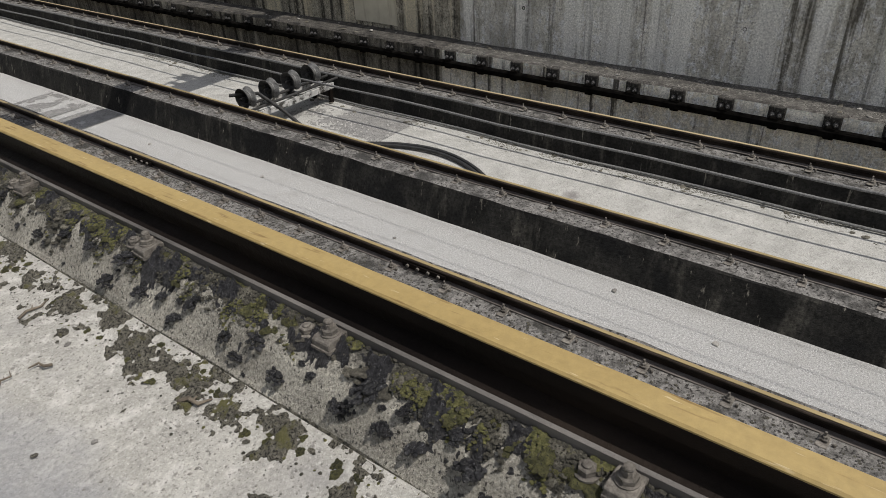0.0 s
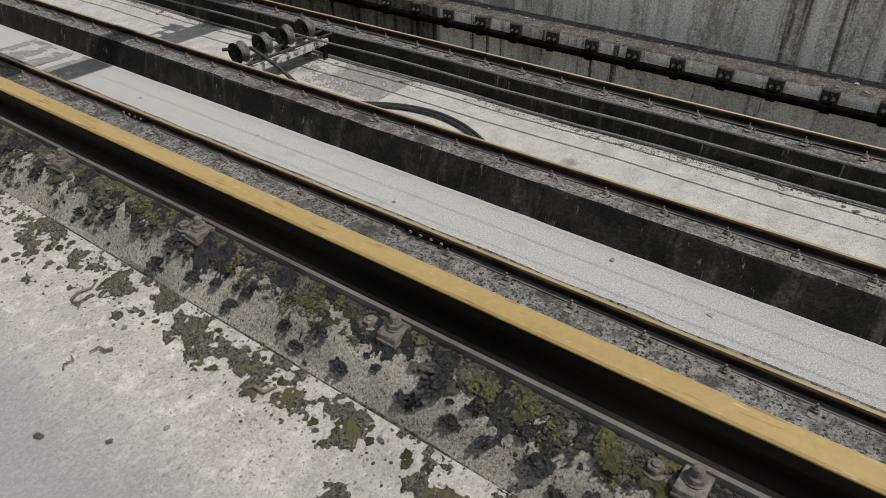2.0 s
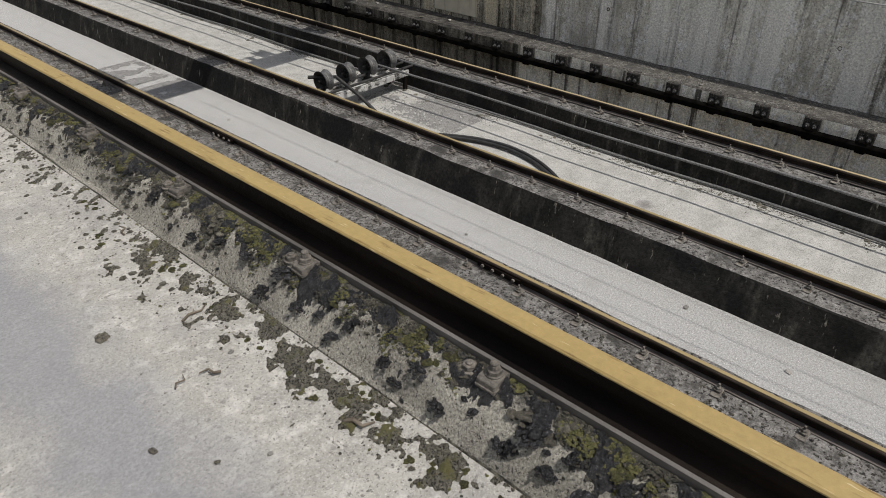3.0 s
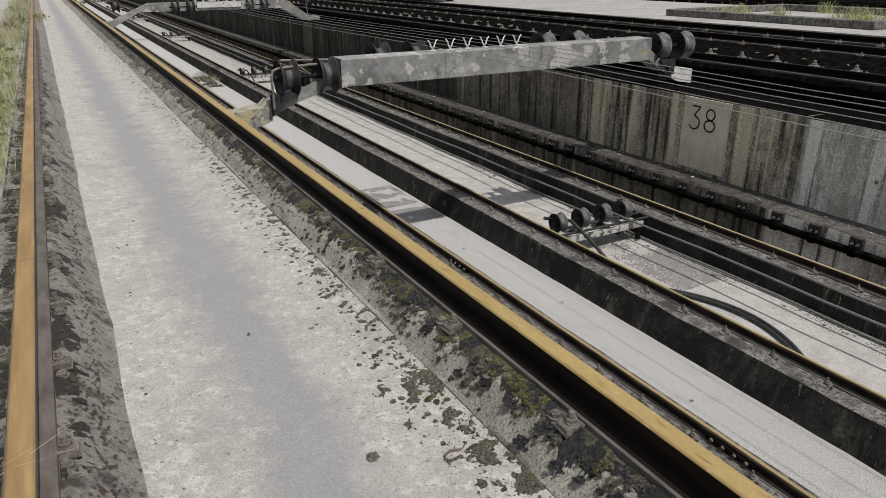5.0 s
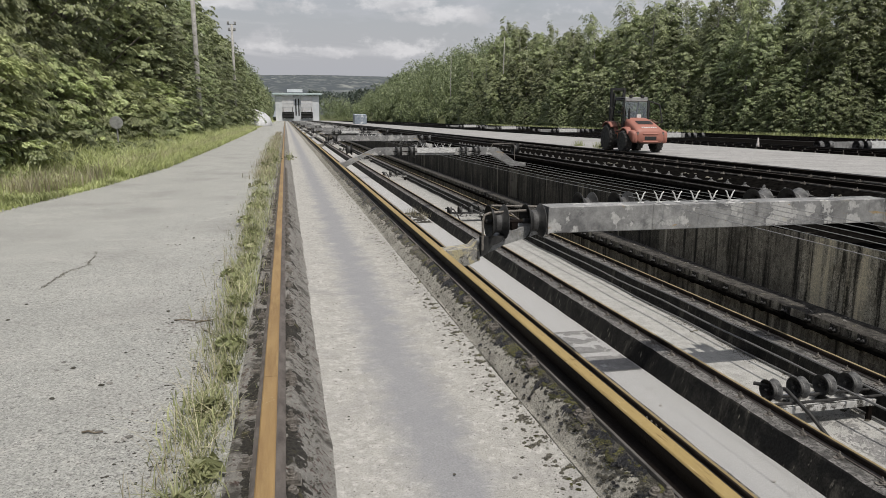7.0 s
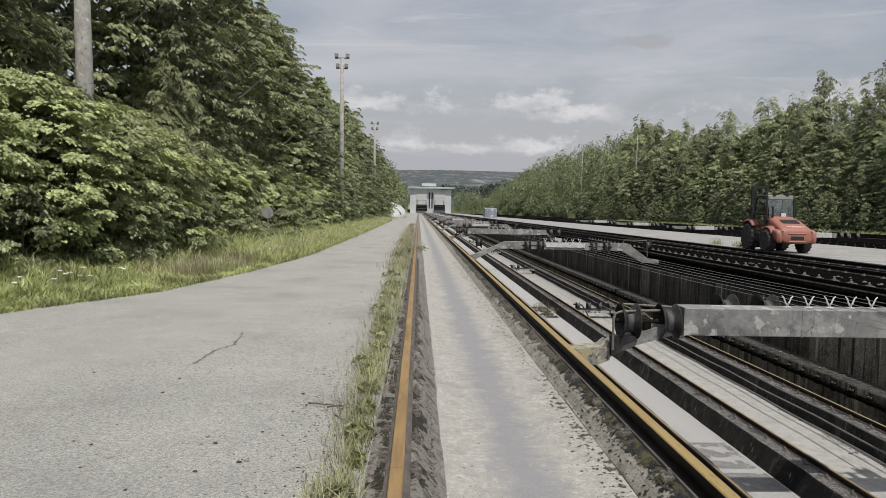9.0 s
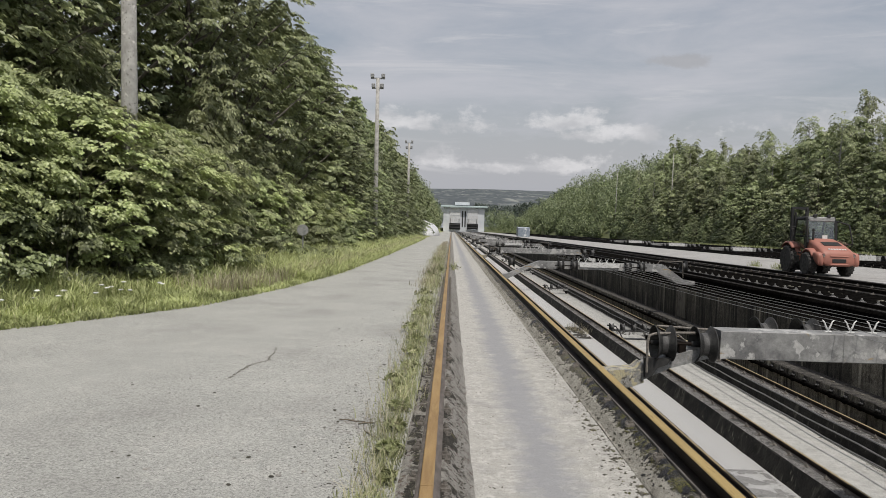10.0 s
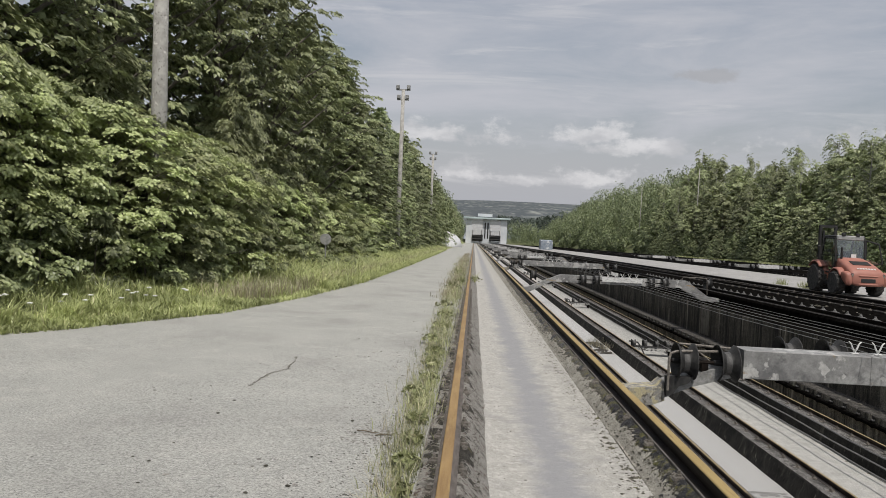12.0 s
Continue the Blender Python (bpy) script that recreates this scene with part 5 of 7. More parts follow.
for s in (-1, 1):
    block(b, (-3.2, 0.3 * s - 0.06, 0.10), (-2.0, 0.3 * s + 0.06, 0.15))
block(b, (-2.05, -0.5, 0.10), (-1.98, 0.5, 0.75))
part("fork", b, MAT["dark_trim"], truck)
b = bmesh.new()
lathe(b, [(0.05, 1.4), (0.05, 2.1), (0.035, 2.12)], "z", 10, Matrix.Translation((0.62, -0.5, 0)))
part("exhaust", b, MAT["dark_trim"], truck)

# ---- poles, sign, tarpaulin heap, container, cone, second incline ----
MAT["pole"] = material("lichened_concrete_pole", (0.30, 0.29, 0.27), (0.46, 0.45, 0.42), 4, 0.9, 0, 0.5, 40,
                       stain=(0.62, 0.60, 0.56), stain_scale=7, stain_range=(0.60, 0.66), fine=((0.16, 0.155, 0.14), 14, 0.6, 0.68))
MAT["tarp"] = material("pale_tarpaulin", (0.50, 0.505, 0.51), (0.70, 0.70, 0.71), 2, 0.6, 0, 0.6, 6)
MAT["blue_box"] = material("pale_blue_grey_container", (0.20, 0.24, 0.29), (0.32, 0.36, 0.41), 1.5, 0.6, 0, 0.2, 20, stain=(0.62, 0.64, 0.65), stain_scale=1.2, stain_range=(0.55, 0.6))
# Render colour paled and blued to carry the haze of distance.
MAT["hazed_paint"] = material("hazed_building_render", (0.56, 0.59, 0.62), (0.70, 0.72, 0.74), 0.2, 0.7, 0, 0.1, 2)
MAT["teal_paint"] = material("pale_teal_roof_edge", (0.36, 0.45, 0.44), (0.46, 0.54, 0.53), 0.2, 0.7, 0, 0.1, 2)
MAT["water"] = material("canal_water", (0.20, 0.24, 0.27), (0.30, 0.34, 0.37), 0.05, 0.12, 0, 0.05, 1)
MAT["cone"] = material("dirty_white_cone", (0.5, 0.42, 0.38), (0.75, 0.72, 0.7), 6, 0.7, 0, 0.2, 30)


def stand(x, y, z=None):
    """An upright pose on the land, given in the axes of the incline."""
    p = INCLINE @ Vector((x, y, 0.0 if z is None else z))
    return Matrix.Translation(p)


def lamp_pole(x, y, h, r, lamps, z=-0.3):
    t = thing("lamp_pole", "tall lichen-spotted concrete lamp pole standing among trees", "lamp pole", stand(x, y, z), "lamp poles", incline=False)
    b = bmesh.new()
    lathe(b, [(r, 0), (r * 0.9, h * 0.4), (r * 0.68, h)], "z", 16)
    part("shaft", b, MAT["pole"], t, smooth=True)
    if lamps:
        b = bmesh.new()
        block(b, (-0.5, -0.06, h - 0.9), (0.5, 0.06, h - 0.78))
        block(b, (-0.62, -0.06, h - 0.05), (0.62, 0.06, h + 0.07))
        part("cross_arm", b, MAT["galv"], t)
        for xx, zz in ((-0.38, -0.78), (0.36, -0.78), (-0.48, 0.07), (0.46, 0.07)):
            b = bmesh.new()
            block(b, (xx - 0.15, -0.2, h + zz), (xx + 0.15, 0.1, h + zz + 0.34), bevel=0.03, m=Matrix.Rotation(0.0, 4, "X"))
            part("floodlight", b, MAT["galv"], t, "grey floodlight housing")


lamp_pole(-8.72, 19.0, 12.5, 0.235, True)
lamp_pole(-6.66, 61.0, 14.9, 0.22, True)
lamp_pole(-6.76, 107.0, 15.0, 0.22, True)
for y in (182, 243):
    lamp_pole(57.5, y, 19.0, 0.13, False, 4)

t = thing("road_sign", "back of a round grey road sign on a post among bushes", "road sign", stand(-6.35, 30, -0.2), incline=False)
b = bmesh.new()
lathe(b, [(0.24, -0.012), (0.25, -0.006), (0.25, 0.006), (0.24, 0.012)], "y", 24, Matrix.Translation((0, 0, 1.68)))
part("disc", b, MAT["galv"], t)
b = bmesh.new()
lathe(b, [(0.03, 0), (0.03, 1.9)], "z", 10, Matrix.Translation((0, 0.05, 0)))
part("post", b, MAT["galv"], t)

for i, (x, y, s) in enumerate(((-7.2, 170, 2.6), (-6.2, 202, 1.7), (-5.7, 232, 1.0))):
    b = bmesh.new()
    bmesh.ops.create_icosphere(b, subdivisions=3, radius=1)
    for v in b.verts:
        v.co = Vector((v.co.x * 1.7 * s, v.co.y * 2.6 * s, max(v.co.z, -0.1) * 1.35 * s))
        v.co += Vector((0, 0, 1)) * 0.25 * s * noise.noise(v.co * 1.4 + Vector((i, 0, 0)))
    ob = new("covered_mound", finish(b, "covered_mound", MAT["tarp"], True))
    ob.matrix_basis = stand(x, y, -0.1)
    tagged(ob, "heap under pale wrinkled tarpaulin beside the road", "heap", "tarpaulin heaps")

t = thing("container", "pale blue-grey metal site container on the yard road", "container", stand(20.9, 200, 0.03), incline=False)
b = bmesh.new()
block(b, (-1.7, -2.5, 0), (1.7, 2.5, 2.7), bevel=0.03)
part("box", b, MAT["blue_box"], t)
for k in range(12):
    b = bmesh.new()
    block(b, (-1.6 + 0.28 * k, -2.53, 0.15), (-1.5 + 0.28 * k, -2.5, 2.55))
    part("rib", b, MAT["blue_box"], t)
for s in (-1, 1):
    b = bmesh.new()
    block(b, (min(0.02 * s, 0.8 * s), -2.57, 0.15), (max(0.02 * s, 0.8 * s), -2.53, 2.5), bevel=0.01)
    part("door", b, MAT["blue_box"], t)
t = thing("traffic_cone", "small dirty white cone on the yard road", "traffic cone", pose(28.43, 37.6, -0.03) @ Matrix.Diagonal((0.70, 0.70, 0.80, 1)))
b = bmesh.new()
lathe(b, [(0.16, 0.04), (0.13, 0.25), (0.05, 0.75), (0.03, 0.8)], "z", 14)
part("cone", b, MAT["cone"], t, smooth=True)
b = bmesh.new()
block(b, (-0.22, -0.22, 0), (0.22, 0.22, 0.045), bevel=0.01)
part("base", b, MAT["dark_trim"], t)

t = thing("planter_curb", "low concrete curb box filled with weeds on the yard road", "curb", pose(22.0, 14.6, 0.03))
for lo, hi in (((-3.0, -3.6, 0), (3.0, -3.3, 0.22)), ((-3.0, 3.3, 0), (3.0, 3.6, 0.22)), ((-3.0, -3.3, 0), (-2.7, 3.3, 0.22)), ((2.7, -3.3, 0), (3.0, 3.3, 0.22))):
    b = bmesh.new()
    block(b, lo, hi, bevel=0.02)
    part("curb", b, MAT["plinth"], t)

for x in (27.35, 29.45, 30.9, 41.4, 43.6, 46.2, 48.6):
    main_rail(x, 0.14, TOP, 300, "dark heavy rail of the second incline", MAT["greasy"])
for k in range(5):
    t = thing("cross_girder", "pale steel girder with rope sheaves on the second incline", "girder", pose(28.9, 36.6 + 25 * k, 0.1), "far girders")
    b = bmesh.new()
    block(b, (3.6, -0.22, -0.2), (10.6, 0.22, 0.28), bevel=0.012)
    part("box_beam", b, MAT["girder"], t)
    b = bmesh.new()
    block(b, (6.3, -0.26, -0.12), (8.8, -0.222, 0.34), bevel=0.004)
    part("pale_plate", b, MAT["white_steel"], t)
    for x in (2.6, 3.3, 5.4, 6.0, 9.4, 10.0, 10.9):
        sheave(t, x, -0.5, 0.06, True)
    for j in range(6):
        part("rope_fork", FORK, None, t, "white steel rope fork", m=pose(6.4 + 0.42 * j, 0, 0.28))

# ---- the lock gate at the foot of the incline ----
gate = thing("gate_building", "pale lock gate building with flat roof across the incline", "building", stand(8.0, 452, -1.0), incline=False)
b = bmesh.new()
block(b, (-15.2, -2.0, 16.9), (15.4, 9, 17.8), bevel=0.1)
part("roof", b, MAT["teal_paint"], gate, "flat pale teal roof slab")
for x0, x1 in ((-13.4, -9.4), (9.4, 13.4)):
    b = bmesh.new()
    block(b, (x0, 0, 0), (x1, 8, 16.6), bevel=0.05)
    part("tower", b, MAT["hazed_paint"], gate)
b = bmesh.new()
block(b, (-2.2, 1, 0), (2.2, 7, 16.6), bevel=0.05)
tw = part("middle_tower", b, MAT["hazed_paint"], gate)
for x in (-1.3, 0.5):
    b = bmesh.new()
    block(b, (x, 0.86, 4), (x + 0.8, 1.0, 14.5))
    part("window_strip", b, MAT["dark_trim"], tw, "dark tall window strip")
for x0, x1 in ((-9.4, -2.2), (2.2, 9.4)):
    b = bmesh.new()
    block(b, (x0, -0.3, 6.4), (x1, 0.3, 16.4), bevel=0.05)
    g = part("gate_leaf", b, MAT["tarp"], gate, "pale raised gate leaf")
    # Solid black block that stands for the shade in the opening.
    b = bmesh.new()
    block(b, (x0, 2.0, 2.6), (x1, 3.5, 6.4))
    part("gate_opening", b, MAT["dark_trim"], gate, "black block set in for the shaded opening under the gate")
    for k in range(4):
        b = bmesh.new()
        block(b, (x0 + 0.5 + 1.9 * k, -0.9, 2.2), (x0 + 0.75 + 1.9 * k, -0.35, 6.6 + (3.0 if k in (0, 3) else 0)))
        part("gate_post", b, MAT["sheave"], gate, "dark steel post")
    for z in (3.6, 5.4):
        b = bmesh.new()
        block(b, (x0, -1.0, z), (x1, -0.4, z + 0.45))
        part("gate_beam", b, MAT["groove"], gate, "grey cross beam")
    for z in (9.2, 11.6, 14.0):
        b = bmesh.new()
        block(b, (x0 + 0.1, -0.42, z), (x1 - 0.1, -0.3, z + 0.22))
        part("stiffener", b, MAT["hazed_paint"], g)
    b = bmesh.new()
    block(b, (x0, 1.0, 0), (x1, 2.0, 2.2))
    part("sill", b, MAT["hazed_paint"], gate)
b = bmesh.new()
block(b, (-6, 2, 18.4), (3.5, 7, 20.2), bevel=0.05)
part("roof_house", b, MAT["hazed_paint"], gate)
b = bmesh.new()
pts = [(-8, 480), (24, 480), (24, 1300), (-8, 1300)]
b.faces.new([b.verts.new((x, y, lie(x, y) + (1.2 if y < 600 else 3.0))) for x, y in pts])
tagged(new("canal_water", finish(b, "canal_water", MAT["water"])), "pale still canal water beyond the gate", "water", kind="structure")
for x, y, h in ((500, 3200, 45), (-190, 3300, 40)):
    t = thing("pylon", "thin lattice power pylon on the far hill", "pylon", Matrix.Translation((x, y, lie(x, y) - 2)), incline=False)
    b = bmesh.new()
    for sx in (-1, 1):
        for sy in (-1, 1):
            tube(b, [(4 * sx, 4 * sy, 0), (0.6 * sx, 0.6 * sy, h)], 0.35, 4)
    for k in range(3):
        tube(b, [(-8 + k, 0, h - 4 - 6 * k), (8 - k, 0, h - 4 - 6 * k)], 0.4, 4)
    part("lattice", b, MAT["galv"], t)

# ---- foliage ----
def leaf_material(name, dark, light, dry=None):
    m = bpy.data.materials.new(name)
    m.use_nodes = True
    n, l = m.node_tree.nodes, m.node_tree.links
    bsdf, out = n["Principled BSDF"], n["Material Output"]
    geo = n.new("ShaderNodeNewGeometry")
    oi = n.new("ShaderNodeObjectInfo")
    cr = n.new("ShaderNodeValToRGB")
    e = cr.color_ramp.elements
    e[0].color, e[1].color = (*dark, 1), (*light, 1)
    if dry:
        k = e.new(0.93)
        k.color = (*light, 1)
        e[-1].color = (*dry, 1)
    hsv = n.new("ShaderNodeHueSaturation")
    mr = n.new("ShaderNodeMapRange")
    mr.inputs["To Min"].default_value, mr.inputs["To Max"].default_value = 0.74, 1.32
    mh = n.new("ShaderNodeMapRange")
    mh.inputs["To Min"].default_value, mh.inputs["To Max"].default_value = 0.496, 0.512
    l.new(geo.outputs["Random Per Island"], cr.inputs["Fac"])
    l.new(oi.outputs["Random"], mr.inputs["Value"])
    l.new(oi.outputs["Random"], mh.inputs["Value"])
    tc, clump = n.new("ShaderNodeTexCoord"), n.new("ShaderNodeTexNoise")
    clump.inputs["Scale"].default_value, clump.inputs["Detail"].default_value = 0.9, 3.0
    l.new(tc.outputs["Object"], clump.inputs["Vector"])
    mc, both = n.new("ShaderNodeMapRange"), n.new("ShaderNodeMath")
    mc.inputs["From Min"].default_value, mc.inputs["From Max"].default_value = 0.35, 0.65
    mc.inputs["To Min"].default_value, mc.inputs["To Max"].default_value = 0.72, 1.28
    both.operation = "MULTIPLY"
    l.new(clump.outputs["Fac"], mc.inputs["Value"])
    l.new(mc.outputs["Result"], both.inputs[0])
    l.new(mr.outputs["Result"], both.inputs[1])
    l.new(both.outputs["Value"], hsv.inputs["Value"])
    l.new(mh.outputs["Result"], hsv.inputs["Hue"])
    l.new(cr.outputs["Color"], hsv.inputs["Color"])
    l.new(hsv.outputs["Color"], bsdf.inputs["Base Color"])
    bsdf.inputs["Roughness"].default_value = 0.42
    tr = n.new("ShaderNodeBsdfTranslucent")
    l.new(hsv.outputs["Color"], tr.inputs["Color"])
    mx = n.new("ShaderNodeMixShader")
    mx.inputs["Fac"].default_value = 0.30
    l.new(bsdf.outputs["BSDF"], mx.inputs[1])
    l.new(tr.outputs["BSDF"], mx.inputs[2])
    l.new(mx.outputs["Shader"], out.inputs["Surface"])
    return m


# Leaf colour is raised for the sunlit near bushes, held darker for shaded banks.
MAT["leaf"] = leaf_material("broad_leaf", (0.12, 0.142, 0.065), (0.34, 0.38, 0.19))
MAT["willow"] = leaf_material("willow_leaf", (0.20, 0.22, 0.11), (0.48, 0.51, 0.28))
MAT["hazel"] = leaf_material("sunlit_hazel_leaf", (0.24, 0.272, 0.122), (0.55, 0.59, 0.30))
MAT["leaf_pale"] = leaf_material("pale_leaf", (0.17, 0.193, 0.095), (0.42, 0.455, 0.24))
MAT["grass"] = leaf_material("grass_blade", (0.26, 0.287, 0.115), (0.50, 0.52, 0.245), (0.60, 0.56, 0.37))
MAT["weed"] = leaf_material("weed_leaf", (0.20, 0.215, 0.10), (0.42, 0.43, 0.22), (0.54, 0.48, 0.34))
MAT["dry"] = leaf_material("dry_stalk", (0.36, 0.32, 0.21), (0.58, 0.53, 0.38))
MAT["petal"] = leaf_material("white_petal", (0.6, 0.6, 0.58), (0.8, 0.8, 0.78))
MAT["bark"] = material("grey_bark", (0.07, 0.06, 0.05), (0.20, 0.18, 0.15), 5, 0.95, 0, 1.0, 25, stretch=(1, 1, 0.25))
MAT["birch"] = material("pale_birch_bark", (0.28, 0.27, 0.25), (0.50, 0.49, 0.46), 4, 0.9, 0, 0.5, 25, stain=(0.06, 0.06, 0.055), stain_scale=5, stain_range=(0.58, 0.66), stretch=(1, 1, 2))


def leaf_mesh(name, centres, normals, size, mat, rs, long=1.6, droop=0.35, simple=False):
    """Folded diamond leaves at the given places, facing roughly along the normals; simple ones are single blades."""
    n = len(centres)
    a = rs.normal(size=(n, 3)) * 0.75 + normals
    a /= np.linalg.norm(a, axis=1)[:, None] + 1e-9
    b = np.cross(a, rs.normal(size=(n, 3)))
    b /= np.linalg.norm(b, axis=1)[:, None] + 1e-9
    b[:, 2] -= droop
    c = np.cross(a, b)
    s = size * rs.uniform(0.6, 1.3, size=(n, 1))
    p0, p2 = centres - b * s * long / 2, centres + b * s * long / 2
    p1, p3 = centres + c * s / 2 + a * s * 0.12, centres - c * s / 2 + a * s * 0.12
    if simple:
        verts = np.stack([p0, p1, p2], 1).reshape(-1, 3)
        faces = np.arange(n)[:, None] * 3 + [0, 1, 2]
    else:
        verts = np.stack([p0, p1, p2, p3], 1).reshape(-1, 3)
        k = np.arange(n)[:, None] * 4
        faces = np.concatenate([k + [0, 1, 2], k + [0, 2, 3]], 0)
    me = bpy.data.meshes.new(name)
    me.from_pydata(verts.tolist(), [], faces.tolist())
    me.materials.append(mat)
    return me


def laid_leaves(name, p, up, out, size, mat, rs, long=1.5, simple=False):
    """Leaves at p whose faces look along up and whose tips point along out."""
    n = len(p)
    up = up / (np.linalg.norm(up, axis=1)[:, None] + 1e-9)
    side = np.cross(up, out)
    side /= np.linalg.norm(side, axis=1)[:, None] + 1e-9
    tip = np.cross(side, up)
    s = size * rs.uniform(0.65, 1.3, size=(n, 1))
    p0, p2 = p - tip * s * long * 0.5, p + tip * s * long * 0.5 - up * s * 0.12
    p1, p3 = p + side * s * 0.5 - tip * s * 0.08 + up * s * 0.10, p - side * s * 0.5 - tip * s * 0.08 + up * s * 0.10
    if simple:
        verts = np.stack([p1, p2, p3], 1).reshape(-1, 3)
        faces = (np.arange(n)[:, None] * 3 + [0, 1, 2]).tolist()
    else:
        verts, k = np.stack([p0, p1, p2, p3], 1).reshape(-1, 3), np.arange(n)[:, None] * 4
        faces = np.concatenate([k + [0, 1, 2], k + [0, 2, 3]], 0).tolist()
    me = bpy.data.meshes.new(name)
    me.from_pydata(verts.tolist(), [], faces)
    me.materials.append(mat)
    return me


def crown(name, sprays, count, size, mat, seed, long=1.5, simple=False, droop=0.5, flat=0.35):
    """Leaves laid like shingles over many drooping sprays: x, y, z, heading, length."""
    rs = np.random.RandomState(seed)
    sp = np.array(sprays)
    w = sp[:, 4] ** 2
    pick = rs.choice(len(sp), count, p=w / w.sum())
    c, a, ln = sp[pick, :3], sp[pick, 3], sp[pick, 4]
    u = rs.uniform(-0.35, 1.0, count)
    v = rs.normal(size=count) * 0.34 * (1.15 - 0.7 * np.abs(u))
    fwd = np.stack([np.cos(a), np.sin(a), np.zeros(count)], 1)
    lat = np.stack([-np.sin(a), np.cos(a), np.zeros(count)], 1)
    p = c + (fwd * u[:, None] + lat * v[:, None]) * ln[:, None]
    p[:, 2] += ln * (0.10 - droop * np.maximum(u, 0) ** 2 - 0.5 * droop * np.abs(v)) + rs.normal(size=count) * ln * 0.06
    up = np.array([0, 0, 1.0]) + fwd * (0.35 + droop * np.maximum(u, 0))[:, None] + lat * (v * 0.8)[:, None] + rs.normal(size=(count, 3)) * flat
    out = fwd + lat * (v * 1.6 + rs.normal(size=count) * 0.45)[:, None] + np.array([0, 0, -0.5])
    return laid_leaves(name, p, up, out, size, mat, rs, long, simple)


def tree_kind(label, h, spread, sprays_n, count, size, leaf, bark, seed, slim=1.0, low=0.25, name="tree", long=1.5, droop=0.5, reach=0.26, flat=0.35, lean=0.0, top=0.75, dome=False):
    """A tree once: tapered trunk with limbs, and a crown of drooping sprays gathered on its limbs."""
    rr = random.Random(seed)
    t = thing(name, label, name, Matrix(), name + "s on the banks", incline=False)
    sprays = []
    b = bmesh.new()
    tube(b, [(0, 0, -0.5), (lean * 0.25 + 0.05, 0.02, h * 0.3), (lean * 0.6 - 0.04, 0.05, h * 0.6), (lean, 0, h * 0.94)], [h * 0.016, h * 0.012, h * 0.008, h * 0.002], 6)
    limbs = max(9, sprays_n // 9)
    for k in range(limbs):
        u = (k + rr.random()) / limbs
        z = h * (low + (0.97 - low) * u)
        taper = (1 - u ** 2.2) ** 0.55 if dome else math.sin(math.pi * min(1, 0.16 + 0.84 * (1 - u))) ** top
        a = k * 2.4 + rr.uniform(-0.6, 0.6)
        reach_out = spread * slim * max(0.10, taper) * rr.uniform(0.60, 1.12)
        rise = reach_out * rr.uniform(0.05, 0.45)
        cx = lean * (z / h) ** 1.3
        for j in range(max(4, sprays_n // limbs)):
            f = rr.random() ** 0.55
            q = rr.gauss(0, 0.28) * (0.4 + f)
            d = reach_out * (0.12 + 0.88 * f)
            aa = a + q
            sprays.append((cx + d * math.cos(aa), d * math.sin(aa), z + rise * f - rr.random() * reach_out * 0.22 * f + rr.gauss(0, 0.03) * h,
                           aa + rr.gauss(0, 0.5), max(0.22, reach * spread * rr.uniform(0.5, 1.25))))
        if k % 2 == 0:
            z0 = max(0.06 * h, z - reach_out * 0.5)
            tube(b, [(cx * 0.9, 0, z0), (cx + reach_out * 0.5 * math.cos(a), reach_out * 0.5 * math.sin(a), (z0 + z + rise) / 2 + 0.1), (cx + reach_out * 0.9 * math.cos(a), reach_out * 0.9 * math.sin(a), z + rise * 0.8)], [h * 0.005, h * 0.0035, h * 0.001], 4)
    part("trunk", b, bark, t)
    part("crown", crown("crown", sprays, count, size, leaf, seed, long, size > 0.15, droop, flat), None, t)
    return t


vr = random.Random(11)


def land(x, y):
    """Upright place on the ground sheet."""
    return Vector((x, y, lie(x, y)))


def plant(kinds, x, y, s=1.0, sink=0.1):
    k = vr.choice(kinds)
    m = Matrix.Translation(land(x, y) - Vector((0, 0, sink))) @ Matrix.Rotation(vr.uniform(0, 6.28), 4, "Z") @ Matrix.Diagonal((s, s, s * vr.uniform(0.9, 1.12), 1))
    if k.get("used"):
        ob = copy_thing(k, Matrix())
        ob.matrix_basis = m
    else:
        k["used"] = 1
        k.matrix_basis = m


near_bush = [tree_kind("dense broad-leaved hazel bush with drooping green leaves", 5.2, 2.5, 460, 23000, 0.084, MAT["hazel"], MAT["bark"], 21 + i, low=0.03, name="bush", long=1.25, reach=0.16, flat=0.22, top=0.55, dome=True) for i in range(2)]
near_bush += [tree_kind("tall pale-leaved willow bush with narrow leaves", 7.5, 2.6, 420, 20000, 0.058, MAT["willow"], MAT["bark"], 31, low=0.06, name="bush", long=3.2, droop=0.95, reach=0.17, flat=0.3, top=0.55, dome=True)]
near_tree = [tree_kind("tall dark green broad-leaved tree on the bank", 13, 4.2, 760, 34000, 0.11, MAT["leaf_pale"], MAT["bark"], 41 + i, low=0.10, reach=0.115, flat=0.3, top=0.6, dome=True) for i in range(3)]
mid_tree = [tree_kind("leafy green tree in a dense wooded bank", 12, 4.0, 560, 17000, 0.19, MAT["leaf"], MAT["bark"], 51 + i, low=0.04, reach=0.13, top=0.6, dome=True) for i in range(2)]
mid_tree += [tree_kind("lighter green leafy tree in a dense wooded bank", 12, 3.8, 560, 17000, 0.18, MAT["leaf_pale"], MAT["bark"], 54, low=0.04, reach=0.13, top=0.6, dome=True)]
